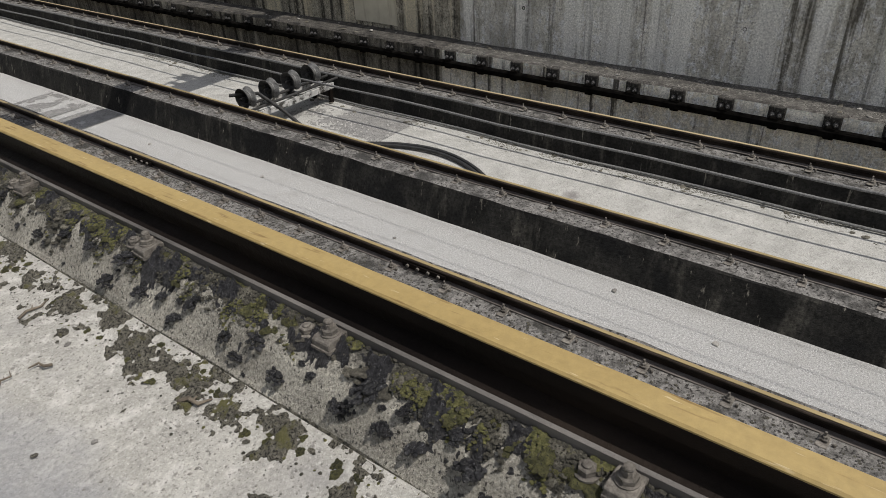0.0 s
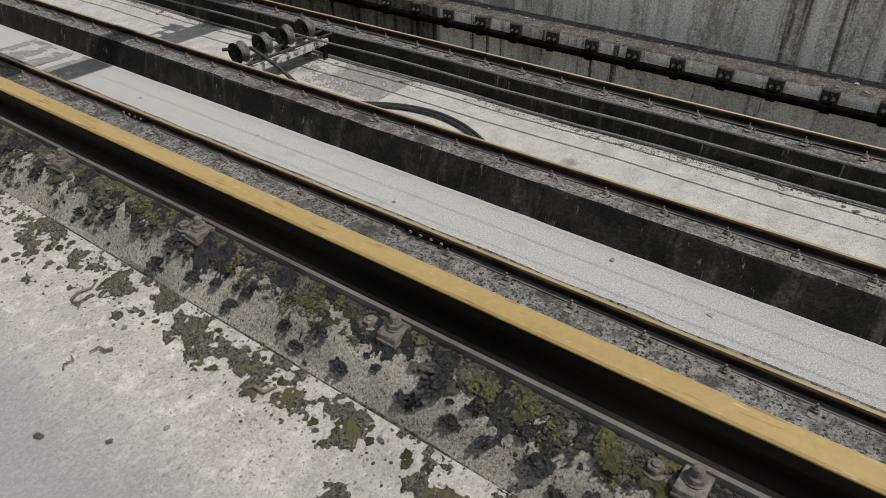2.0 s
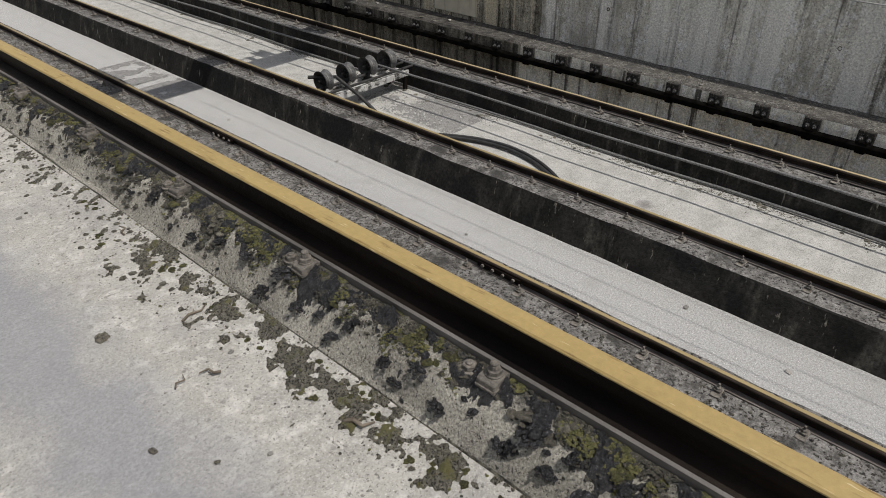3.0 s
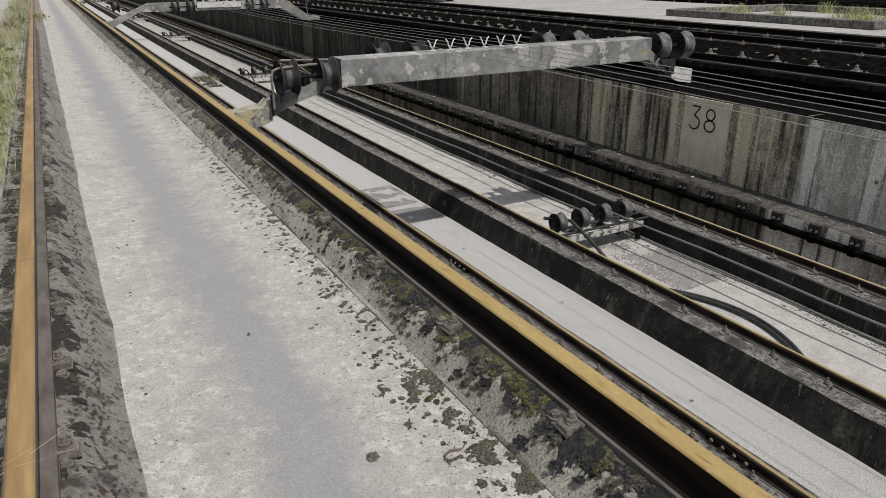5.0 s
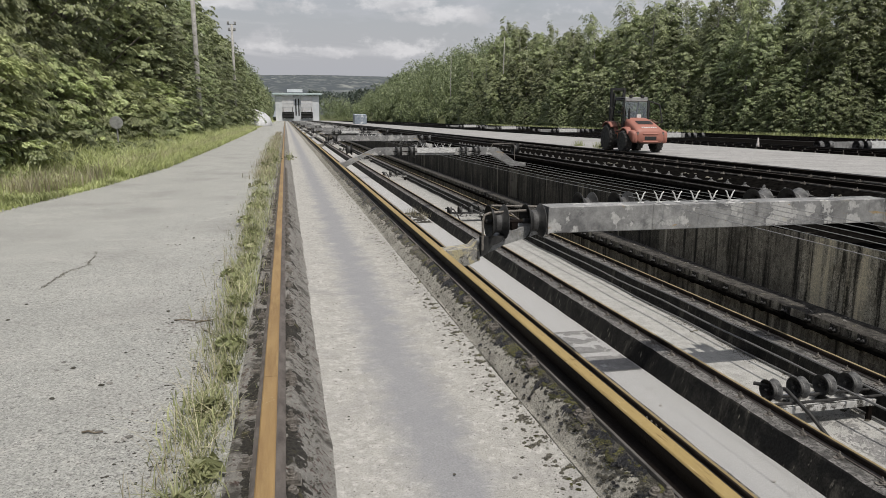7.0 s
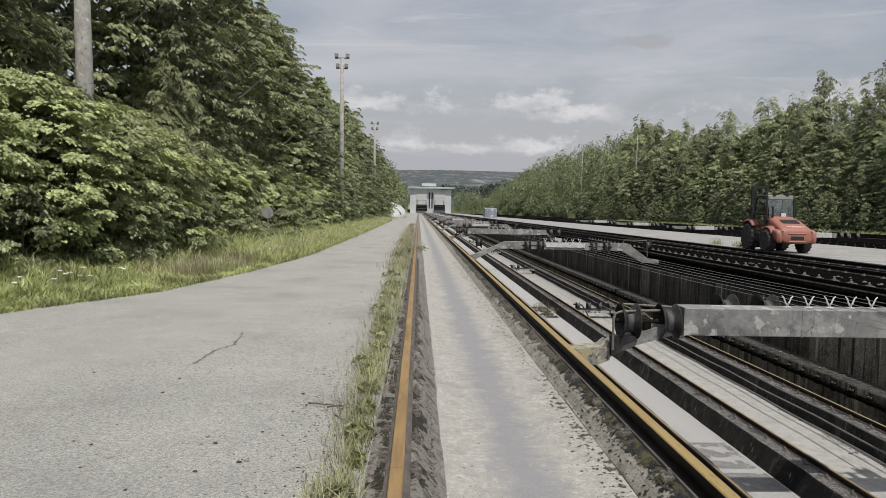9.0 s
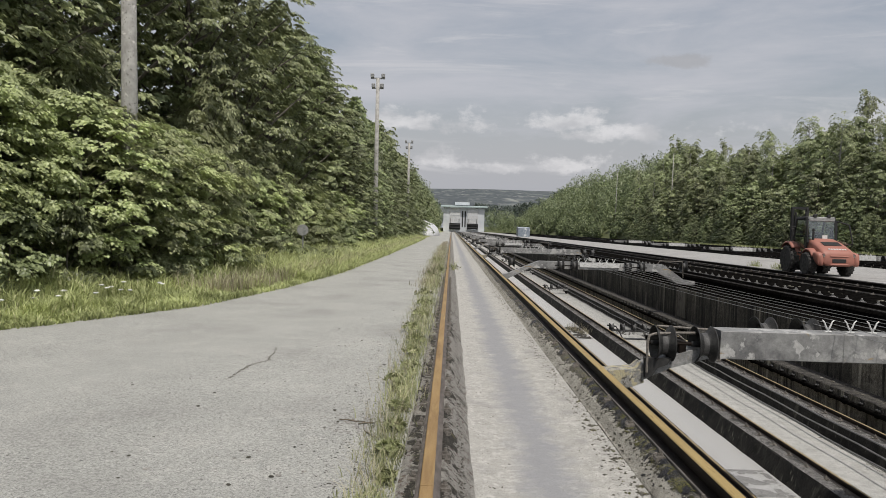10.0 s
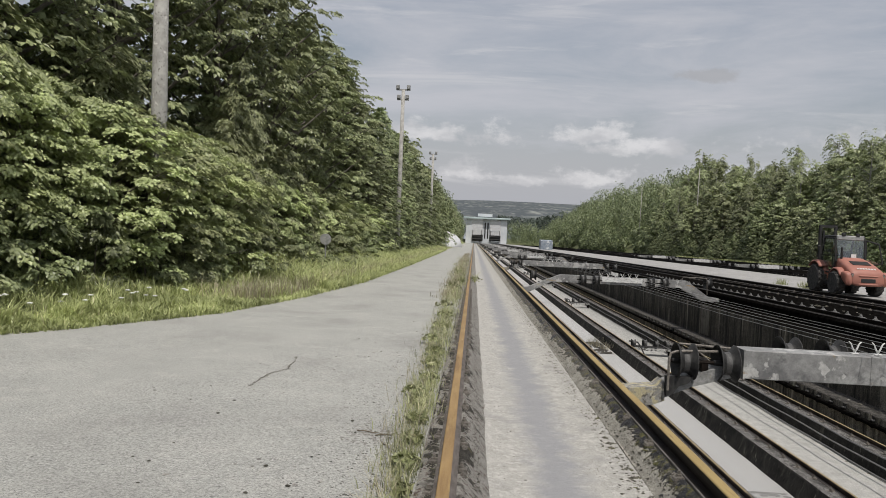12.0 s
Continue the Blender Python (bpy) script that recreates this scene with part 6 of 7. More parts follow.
birch = [tree_kind("slender pale-trunked birch with thin light crown", 17, 2.5, 200, 6000, 0.17, MAT["leaf_pale"], MAT["birch"], 61 + i, low=0.42, droop=1.1, reach=0.30, long=2.0, lean=0.9 * (-1) ** i) for i in range(3)]
far_tree = [tree_kind("distant leafy green tree on the slope", 13, 4.6, 360, 6000, 0.34, MAT["leaf"] if i else MAT["leaf_pale"], MAT["bark"], 71 + i, low=0.03, reach=0.14, top=0.6, dome=True) for i in range(2)]

shrub = [tree_kind("low leafy green shrub at the foot of the bank", 2.1, 1.15, 90, 4200, 0.085, MAT["leaf" if i else "leaf_pale"], MAT["bark"], 81 + i, low=0.02, name="shrub", reach=0.30, flat=0.3, dome=True) for i in range(2)]

# wooded bank beside the service road
for i in range(7):
    plant(near_bush[:2], -10.6 + 0.24 * i - vr.uniform(0, 0.7), 12.0 + 1.7 * i, vr.uniform(0.8, 1.0), 0.5)
for x, y, s in ((-12.5, 15.5, 1.05), (-14.5, 12.5, 1.2), (-11.8, 20.5, 1.0), (-9.6, 27.5, 0.85), (-9.0, 32.0, 0.8)):
    plant(near_bush[2:], x, y, s, 0.3)
for x, y, s in ((-9.3, 26.0, 0.75), (-8.8, 30.5, 0.75), (-8.6, 35.0, 0.8), (-8.4, 39.5, 0.85), (-8.3, 45, 0.85), (-8.0, 50, 0.9)):
    plant(near_bush, x, y, s, 0.3)
for x, y, s in ((-9.2, 17.2, 0.98), (-8.9, 18.6, 0.95), (-8.7, 20.8, 0.95), (-8.6, 22.8, 0.92)):
    plant(near_bush[:2], x, y, s, 0.2)
for x, y, s in ((-13.9, 19, 1.15), (-13.2, 25, 1.18), (-11.7, 31, 1.08), (-11.5, 37, 1.15), (-11.4, 43, 1.18), (-11.3, 50, 1.18), (-11.2, 57, 1.1)):
    plant(near_tree, x, y, s)
for k in range(44):
    y = 52 + 3.0 * k + k * k * 0.06
    plant(mid_tree if y < 120 else far_tree, -7.9 - vr.uniform(0, 1.3), y, vr.uniform(0.66, 0.88))
    plant(mid_tree if y < 110 else far_tree, -13.5 - vr.uniform(0, 3), y + 1.5, vr.uniform(1.05, 1.33))
slender = [tree_kind("slender light green tree with feathery crown on the bank", 15, 2.5, 360, 11000, 0.18, MAT["leaf_pale"], MAT["birch"], 91 + i, low=0.12, droop=0.8, reach=0.26, long=1.8) for i in range(2)]
# wooded bank beyond the second incline
for k in range(30):
    y = 38 + 6.2 * k
    # Only darker-leaved kinds near, giving this bank's deep shade by leaf colour.
    kinds = mid_tree[:2] if y < 105 else far_tree
    plant(kinds, 57 + vr.uniform(-1.5, 2), y, vr.uniform(0.7, 1.0))
    plant(kinds, 62 + vr.uniform(-2, 2), y + 3, vr.uniform(0.95, 1.25))
    low_ridge = 0.80 if 98 < y < 185 else 1.0
    plant(slender, 65 + vr.uniform(-3, 3), y + 1.5, low_ridge * vr.uniform(1.0, 1.35))
    plant(far_tree + slender + birch, 70 + vr.uniform(-2, 2), y + 1, low_ridge * vr.uniform(1.1, 1.4))
for k in range(40):
    plant(far_tree[1:], 55.0 + vr.uniform(-0.8, 0.8), 34 + 3.4 * k, vr.uniform(0.40, 0.58), 0.8)
for k in range(58):
    plant(far_tree[1:], 53.6 + vr.uniform(-0.6, 0.8), 32 + 3.2 * k, vr.uniform(0.22, 0.42), 0.3)
for k in range(26):
    plant(birch, 56.5 + vr.uniform(0, 7), 50 + 7 * k + vr.uniform(-3, 3), vr.uniform(0.75, 1.05))
# far woods in the valley, too many to count
rs = np.random.RandomState(5)
pc, pn = [], []
for _ in range(700):
    y = rs.uniform(560, 1500)
    x = rs.choice([-1, 1]) * (40 + rs.exponential(160)) + 10
    r = rs.uniform(5, 9)
    q = rs.normal(size=(46, 3))
    q /= np.linalg.norm(q, axis=1)[:, None]
    pc.append(np.array([x, y, lie(x, y) + r * 0.8]) + q * r)
    pn.append(q + np.array([0, 0, 0.6]))
MAT["bank_leaf"] = leaf_material("bank_wood_leaf", (0.08, 0.10, 0.05), (0.29, 0.32, 0.165))
bc, bn = [], []
for k in range(430):
    y = rs.uniform(235, 490)
    x = rs.choice([-1, 1, 1])
    x = -10.5 - rs.exponential(4) if x < 0 else 56 + rs.uniform(0, 30)
    h = rs.uniform(8, 17) * (0.7 if -13 < x < 58 else 1.0)
    if k > 300:
        x, y, h = rs.uniform(52.6, 60), rs.uniform(165, 460), rs.uniform(2.5, 6)
    elif k > 230:
        x, y, h = rs.choice([rs.uniform(27, 80), rs.uniform(-40, -9)]), rs.uniform(462, 560), rs.uniform(9, 16)
    q = rs.normal(size=(480, 3))
    q /= np.linalg.norm(q, axis=1)[:, None]
    lump = 1 + 0.22 * np.sin(q[:, :1] * 7 + x) * np.cos(q[:, 2:] * 6 + y)
    bc.append(np.array([x, y, lie(x, y) + h * 0.5]) + q * lump * rs.uniform(0.75, 1.1, (480, 1)) * np.array([h * 0.28, h * 0.28, h * 0.52]))
    bn.append(q + np.array([0, 0, 0.45]))
tagged(new("bank_woods", leaf_mesh("bank_woods", np.concatenate(bc), np.concatenate(bn), 0.7, MAT["bank_leaf"], rs, simple=True)), "light green woods on the far banks", "woods", kind="stuff")
MAT["far_leaf"] = leaf_material("far_wood_leaf", (0.05, 0.065, 0.05), (0.11, 0.13, 0.10))
woods = new("far_woods", leaf_mesh("far_woods", np.concatenate(pc), np.concatenate(pn), 3.2, MAT["far_leaf"], rs, simple=True))
tagged(woods, "hazy distant woods in the valley", "woods", kind="stuff")


# ---- grass and weeds ----
def blades(name, pts, heights, mat, rs, width=0.006, lean=0.45):
    """Bent grass blades, two faces each."""
    n = len(pts)
    a = rs.uniform(0, 2 * np.pi, n)
    d = np.stack([np.cos(a), np.sin(a), np.zeros(n)], 1)
    s = np.stack([-np.sin(a), np.cos(a), np.zeros(n)], 1) * width * rs.uniform(0.6, 1.5, (n, 1))
    h = heights[:, None]
    up = np.array([0, 0, 1.0])
    mid = pts + up * h * 0.6 + d * h * lean * 0.3
    tip = pts + up * h * rs.uniform(0.8, 1.0, (n, 1)) + d * h * lean * rs.uniform(0.5, 1.5, (n, 1))
    verts = np.stack([pts - s, pts + s, mid + s * 0.8, mid - s * 0.8, tip], 1).reshape(-1, 3)
    k = np.arange(n) * 5
    faces = [(i, i + 1, i + 2, i + 3) for i in k] + [(i + 3, i + 2, i + 4) for i in k]
    me = bpy.data.meshes.new(name)
    me.from_pydata(verts.tolist(), [], [tuple(map(int, f)) for f in faces])
    me.materials.append(mat)
    return me


rs = np.random.RandomState(8)
edge_y, edge_x = np.array([5, 9, 11.6, 15, 20, 27, 45, 80, 130, 250, 452.0]), np.array([-10.5, -8.6, -7.0, -5.5, -4.8, -4.3, -4.2, -4.3, -4.6, -4.8, -5.0])
n = 125000
gy = 8 + 110 * rs.uniform(size=n) ** 2.4
off = rs.exponential(1.9, n)
gx = np.interp(gy, edge_y, edge_x) + 0.25 - off - 0.12 * rs.uniform(size=n)
tuft = np.array([noise.noise(Vector((x * 1.7, y * 1.7, 2.0))) + 0.6 * noise.noise(Vector((x * 5, y * 5, 7.0))) for x, y in zip(gx, gy)])
hh = rs.uniform(0.12, 0.34, n) * (0.55 + np.minimum(off, 1.2) * 0.5) * np.where(gy > 22, 1.9, 1.0) * np.clip(1.0 + 0.9 * tuft, 0.35, 1.9)
inc = np.array(INCLINE.to_3x3())
flat = np.stack([gx, gy, np.full(n, -0.13)], 1) @ inc.T
rise = np.array([lie(x, y) for x, y in zip(gx, gy)])
shelf = np.interp(gy, edge_y, edge_x) - 1.4
foot_z = np.array([lie(-11.5, y) + 0.05 for y in gy])
slope_z = -0.0499 * gy - 0.08 + (foot_z + 0.0499 * gy + 0.08) * np.clip((shelf - gx) / np.maximum(shelf + 11.5, 0.3), 0, 1.3)
flat[:, 2] = np.where(gx < shelf, np.maximum(slope_z, flat[:, 2]), flat[:, 2]) - 0.02
verge = new("verge_grass", blades("verge_grass", flat, hh, MAT["grass"], rs, 0.0095, 0.9))
tagged(verge, "tall green roadside grass with pale tips", "grass", kind="stuff")
n = 9000
fy = 28 + 150 * rs.uniform(size=n) ** 1.3
fx = 52.3 + rs.normal(size=n) * 0.5
pts = np.stack([fx, fy, np.full(n, -0.1)], 1) @ inc.T
bank_grass = new("bank_grass", blades("bank_grass", pts, rs.uniform(0.2, 0.6, n), MAT["grass"], rs, 0.03, 0.6))
tagged(bank_grass, "strip of pale grass along the foot of the far bank", "grass", kind="stuff")
n = 7000
ty = 17 + 90 * rs.uniform(size=n) ** 1.6
tx = np.interp(ty, edge_y, edge_x) - 0.15 - rs.exponential(0.7, n)
pts = np.stack([tx, ty, np.full(n, -0.12)], 1) @ inc.T
tall_grass = new("tall_dry_grass", blades("tall_dry_grass", pts, rs.uniform(0.2, 0.75, n), MAT["dry"], rs, 0.006, 0.5))
tagged(tall_grass, "tall pale seeding grass along the road edge", "grass", kind="stuff")
# turf under the blades, from the road to the bank
b = bmesh.new()
prev = None
for y in [4, 8, 12, 16, 20, 26, 34, 45, 60, 90, 130, 200, 300, 452]:
    x = float(np.interp(y, edge_y, edge_x)) + 0.1
    row = [b.verts.new(INCLINE @ Vector((x, y, -0.15))), b.verts.new(INCLINE @ Vector((x - 1.5, y, -0.08))), b.verts.new((-11.5, y, lie(-11.5, y) + 0.05)), b.verts.new((-11.6, y, lie(-11.6, y) - 1.0))]
    if prev:
        for k in range(3):
            b.faces.new((prev[k], prev[k + 1], row[k + 1], row[k]))
    prev = row
tagged(new("verge_turf", finish(b, "verge_turf", MAT["turf"], True)), "grassy turf between road and wooded bank", "ground", kind="structure")
# low shrubs along the foot of the bank
for x, y, s in ((-17.5, 22, 1.45), (-18.5, 15, 1.4), (-16, 30, 1.4), (-15, 38, 1.4), (-20, 10, 1.3)):
    plant(mid_tree, x, y, s)
for k in range(20):
    plant(shrub, -7.0 + vr.uniform(-0.5, 0.2), 45 + 3.6 * k, vr.uniform(0.9, 1.4), 0.1)
for x, y, s in ((-10.4, 9.6, 0.42), (-10.0, 11.0, 0.40), (-9.3, 12.6, 0.38), (-8.9, 14.0, 0.40), (-8.5, 15.5, 0.36), (-8.1, 17.0, 0.38), (-7.8, 18.6, 0.36), (-7.6, 20.3, 0.38), (-7.4, 22.0, 0.40), (-7.2, 24.0, 0.42), (-7.0, 26.2, 0.42), (-6.95, 28.4, 0.40), (-6.9, 31.5, 0.42), (-6.7, 34.5, 0.45), (-6.6, 38, 0.45), (-6.5, 42, 0.5)):
    plant(shrub, x, y, s * 2.3, 0.1)
for x, y, s in ((-6.1, 29.2, 0.55), (-6.6, 29.5, 0.6), (-5.9, 27.6, 0.4), (-5.6, 31.5, 0.45)):
    plant(shrub, x, y, s, 0.0)
# weeds along the outer rail
n = 26000
wy = -4.0 + 76 * rs.uniform(size=n) ** 2.0
patch = np.array([noise.noise(Vector((y * 0.55, 3.1, 0.0))) for y in wy])
keep = patch + rs.uniform(-0.5, 0.6, n) > 0.0
wy = wy[keep]
wx = -0.37 + rs.normal(size=len(wy)) * (0.085 + 0.004 * wy) - 0.004 * wy
tufts = ((-0.42, 4.45, 0.09, 0.24, 480), (-0.38, 3.2, 0.07, 0.25, 300), (-0.36, 5.6, 0.06, 0.3, 240), (-0.34, 7.6, 0.06, 0.4, 240), (-0.38, 10.5, 0.08, 0.8, 500))
wx = np.concatenate([wx] + [x + rs.normal(size=k) * sx for x, y, sx, sy, k in tufts])
wy = np.concatenate([wy] + [y + rs.normal(size=k) * sy for x, y, sx, sy, k in tufts])
pts = np.stack([wx, wy, np.full(len(wy), -0.17)], 1) @ inc.T
strip = new("rail_grass", blades("rail_grass", pts, rs.uniform(0.02, 0.12, len(wy)) * rs.choice([1.0, 1.0, 1.7], len(wy)) * np.clip(0.7 + 0.05 * wy, 0.7, 1.6), MAT["weed"], rs, 0.0036, 0.8))
tagged(strip, "straggling green grass in the joint beside the rail", "grass", kind="stuff")
m = 3800
sy = -4 + 80 * rs.uniform(size=m) ** 1.8
sx = -0.46 + rs.normal(size=m) * (0.085 + 0.004 * sy) - 0.003 * sy
pts = np.stack([sx, sy, np.full(m, -0.17)], 1) @ inc.T
stalks = new("dry_stalks", blades("dry_stalks", pts, rs.uniform(0.05, 0.30, m), MAT["dry"], rs, 0.0022, 0.8))
m = 420
sy = 2.2 + 14 * rs.uniform(size=m) ** 1.4
pts = np.stack([-0.36 + rs.normal(size=m) * 0.08, sy, np.full(m, -0.17)], 1) @ inc.T
stems = new("leaning_stems", blades("leaning_stems", pts, rs.uniform(0.12, 0.34, m), MAT["dry"], rs, 0.0016, 1.3))
tagged(stems, "long thin dry stems leaning over the rail bed", "grass", kind="stuff")
m = 2200
sy = 22 + 68 * rs.uniform(size=m) ** 1.3
sx = -0.62 + rs.normal(size=m) * 0.2
pts = np.stack([sx, sy, np.full(m, -0.17)], 1) @ inc.T
shaggy = new("shaggy_grass", blades("shaggy_grass", pts, rs.uniform(0.12, 0.42, m) * np.minimum(1, sy / 30), MAT["dry"], rs, 0.007, 0.6))
tagged(shaggy, "shaggy pale grass growing over the rail further down", "grass", kind="stuff")
tagged(stalks, "thin dry brown weed stalks beside the rail", "weeds", kind="stuff")


def weed(x, y, r, label, leaves=60, mat=None, seed=0):
    """A low rosette of pointed leaves with a few stems."""
    q = np.random.RandomState(seed)
    t = thing("weed_plant", label, "weed", pose(x, y, -0.17), "weeds by the rail")
    a = q.uniform(0, 2 * np.pi, leaves)
    d = r * q.uniform(0.2, 1.0, leaves)
    c = np.stack([d * np.cos(a), d * np.sin(a), 0.03 + (r - d * 0.5) * q.uniform(0.15, 0.9, leaves)], 1)
    nn = np.stack([np.cos(a) * 0.4, np.sin(a) * 0.4, np.ones(leaves)], 1)
    part("foliage", leaf_mesh("foliage", c, nn, 0.042, mat or MAT["weed"], q, 2.2, 0.15), None, t)
    p = np.zeros((leaves // 2, 3))
    part("stem_tuft", blades("stem_tuft", p, q.uniform(r * 0.8, r * 2.0, leaves // 2), MAT["weed"], q, 0.004, 0.9), None, t)


for i, (x, y, r) in enumerate(((-0.34, 2.75, 0.12), (-0.40, 3.25, 0.14), (-0.33, 3.65, 0.09), (-0.36, 4.45, 0.10), (-0.33, 5.1, 0.09), (-0.36, 5.75, 0.11), (-0.35, 6.4, 0.10), (-0.37, 7.1, 0.11), (-0.38, 9.2, 0.13), (-0.42, 10.2, 0.15), (-0.42, 11.3, 0.16), (-0.5, 14.5, 0.2), (-0.5, 16.5, 0.22), (-0.42, 7.9, 0.11), (-0.5, 8.3, 0.14), (-0.55, 12.5, 0.2), (-0.6, 19, 0.25), (-0.6, 26, 0.35), (-0.3, 29, 0.4), (0.25, 31, 0.35), (-0.6, 36, 0.45))):
    weed(x, y, r, "low green weed with pointed leaves beside the rail", 60 + int(160 * r), None, 100 + i)
for i, (x, y) in enumerate(((19.4, 11.6), (20.2, 11.9), (21.0, 11.5), (21.8, 12.2), (22.6, 11.7), (23.4, 12.1), (24.3, 11.6), (20.6, 13.0), (22.4, 13.3), (19.8, 16.5), (21.4, 15.6), (23, 14), (24.5, 16), (21.6, 17.3), (25, 13), (17.9, 37), (18.3, 38.5), (18.1, 41), (7.05, 37.4), (7.25, 38.6), (6.8, 37.9), (7.35, 36.5))):
    z = 0.03 if x > 17.55 else (-0.1 if x > 10 else -3.64)
    q = np.random.RandomState(300 + i)
    t = thing("weed_plant", "straggly pale weed growing in a concrete joint", "weed", pose(x, y, z), "weeds in joints")
    n = 60 if z < -1 else 140
    p = np.stack([q.normal(size=n) * 0.18, q.normal(size=n) * 0.18, np.zeros(n)], 1)
    part("stem_tuft", blades("stem_tuft", p, q.uniform(0.08, 0.5, n), MAT["dry" if z < -1 else "grass"], q, 0.006, 0.5), None, t)
# white flowers in the verge
q = np.random.RandomState(77)
for k in range(26):
    y = 9.5 + 6.0 * q.uniform()
    x = float(np.interp(y, edge_y, edge_x)) - q.uniform(0.4, 2.2)
    t = thing("wildflower", "white umbel wildflower in the roadside grass", "flower", pose(x, y, -0.10), "white flowers")
    h = q.uniform(0.3, 0.5)
    b = bmesh.new()
    tube(b, [(0, 0, 0), (0.02, 0.01, h * 0.6), (0.03, 0.0, h)], 0.004, 5)
    part("stem", b, MAT["grass"], t)
    b = bmesh.new()
    lathe(b, [(0.004, h - 0.02), (0.04, h - 0.004), (0.055, h + 0.004), (0.035, h + 0.014), (0.01, h + 0.018)], "z", 11)
    for v in b.verts:
        v.co += Vector((0.03, 0, 0)) + 0.012 * Vector((noise.noise(v.co * 90), noise.noise(v.co * 90 + Vector((5, 0, 0))), noise.noise(v.co * 90 + Vector((0, 7, 0)))))
    part("umbel", b, MAT["petal"], t, "flat white flower head")

# ---- moss, grease lumps, stones and twigs ----
def lump_mesh(name, mat, seed, flat=0.5, rugged=0.35, sub=3):
    b = bmesh.new()
    bmesh.ops.create_icosphere(b, subdivisions=sub, radius=1)
    for v in b.verts:
        d = v.co.normalized()
        s = 1 + rugged * noise.noise(d * 1.6 + Vector((seed * 3.7, 0, 0))) + rugged * 0.6 * noise.noise(d * 4.5 + Vector((0, seed * 2.1, 0))) + rugged * 0.9 * (0.45 - noise.voronoi(d * 2.6 + Vector((seed, 0, seed)))[0][0])
        v.co = Vector((d.x * s, d.y * s, max(d.z * s, -0.25) * flat))
    return finish(b, name, mat, False)


def cluster_mesh(name, mat, seed, blobs, size, flat, sub):
    """A bubbly cushion of many small rounded grains."""
    q = random.Random(seed)
    b = bmesh.new()
    for k in range(blobs):
        a, d = q.uniform(0, 6.283), math.sqrt(q.random()) * (0.75 + 0.25 * math.sin(3 * q.random() + seed))
        r = size * q.uniform(0.5, 1.3) * (1.15 - 0.5 * d)
        m = Matrix.Translation((d * math.cos(a), d * math.sin(a), flat * (1 - d * d) * q.uniform(0.4, 1.0))) @ Matrix.Diagonal((r, r * q.uniform(0.8, 1.3), r * 0.85, 1))
        bmesh.ops.create_icosphere(b, subdivisions=sub, radius=1, matrix=m)
    return finish(b, name, mat, True)


MAT["tar_grain"] = material("black_grease_grain", (0.006, 0.006, 0.007), (0.030, 0.030, 0.033), 2.5, 0.34, 0, 0.6, 9, vary=0.35, fine=((0.14, 0.14, 0.15), 6, 0.62, 0.72))
MAT["moss_grain"] = material("moss_grain", (0.045, 0.047, 0.018), (0.17, 0.163, 0.058), 2.5, 0.95, 0, 1.0, 30, vary=0.35, fine=((0.03, 0.028, 0.018), 5, 0.56, 0.66))
MAT["dry_grain"] = material("dry_moss_grain", (0.055, 0.05, 0.04), (0.21, 0.195, 0.155), 2.5, 0.95, 0, 0.8, 14, vary=0.4, fine=((0.24, 0.23, 0.20), 6, 0.64, 0.72))


def cushion_mesh(name, mat, seed, high, grain=9.0):
    """A low moss cushion with a ragged outline and a fine granular top."""
    b = bmesh.new()
    rings, seg = 12, 34
    rows = []
    for i in range(rings + 1):
        u = i / rings
        row = []
        for k in range(seg):
            a = 2 * math.pi * k / seg
            d = Vector((math.cos(a), math.sin(a), 0))
            out = 1 + 0.45 * noise.noise(d * 1.3 + Vector((seed * 3.1, 0, 0))) + 0.25 * noise.noise(d * 3.7 + Vector((0, seed * 1.7, 0)))
            p = d * u * out
            g = 0.45 - noise.voronoi(p * grain + Vector((seed, seed, 0)))[0][0]
            z = high * ((1 - u ** 2.6) ** 0.6) * (1 + 0.45 * noise.noise(p * 2.3 + Vector((seed, 0, 1)))) + 0.10 * g * (1 - u ** 4) - 0.05 * u ** 4
            row.append(b.verts.new((p.x, p.y, z)))
        rows.append(row)
    for r0, r1 in zip(rows, rows[1:]):
        for k in range(seg):
            b.faces.new((r0[k], r0[(k + 1) % seg], r1[(k + 1) % seg], r1[k]))
    bmesh.ops.remove_doubles(b, verts=b.verts, dist=0.0005)
    return finish(b, name, mat, True)


TAR = [cluster_mesh("grease_lump", MAT["tar_grain"], i, 80, 0.21, 0.55, 1) for i in range(4)]
MOSS = [cushion_mesh("moss_cushion", MAT["moss_grain"], 10 + i, 0.42) for i in range(5)]
DRY = [cushion_mesh("moss_cushion", MAT["dry_grain"], 20 + i, 0.40) for i in range(5)]
STONE = [lump_mesh("stone", MAT["stone"], 30 + i, 0.5, 0.4, 2) for i in range(4)]
sr = random.Random(9)
MAT["mossmat"] = material("mossy_humus_mat", (0.065, 0.06, 0.048), (0.25, 0.235, 0.19), 60, 0.95, 0, 1.0, 170,
                          stain=(0.15, 0.142, 0.055), stain_scale=14.0, stain_range=(0.54, 0.64), fine=[((0.02, 0.018, 0.014), 130, 0.52, 0.62), ((0.16, 0.15, 0.10), 190, 0.62, 0.68)])
MAT["tarmat"] = material("crusted_tar", (0.010, 0.010, 0.012), (0.045, 0.045, 0.05), 50, 0.4, 0, 1.0, 120, fine=((0.13, 0.13, 0.14), 90, 0.62, 0.70))


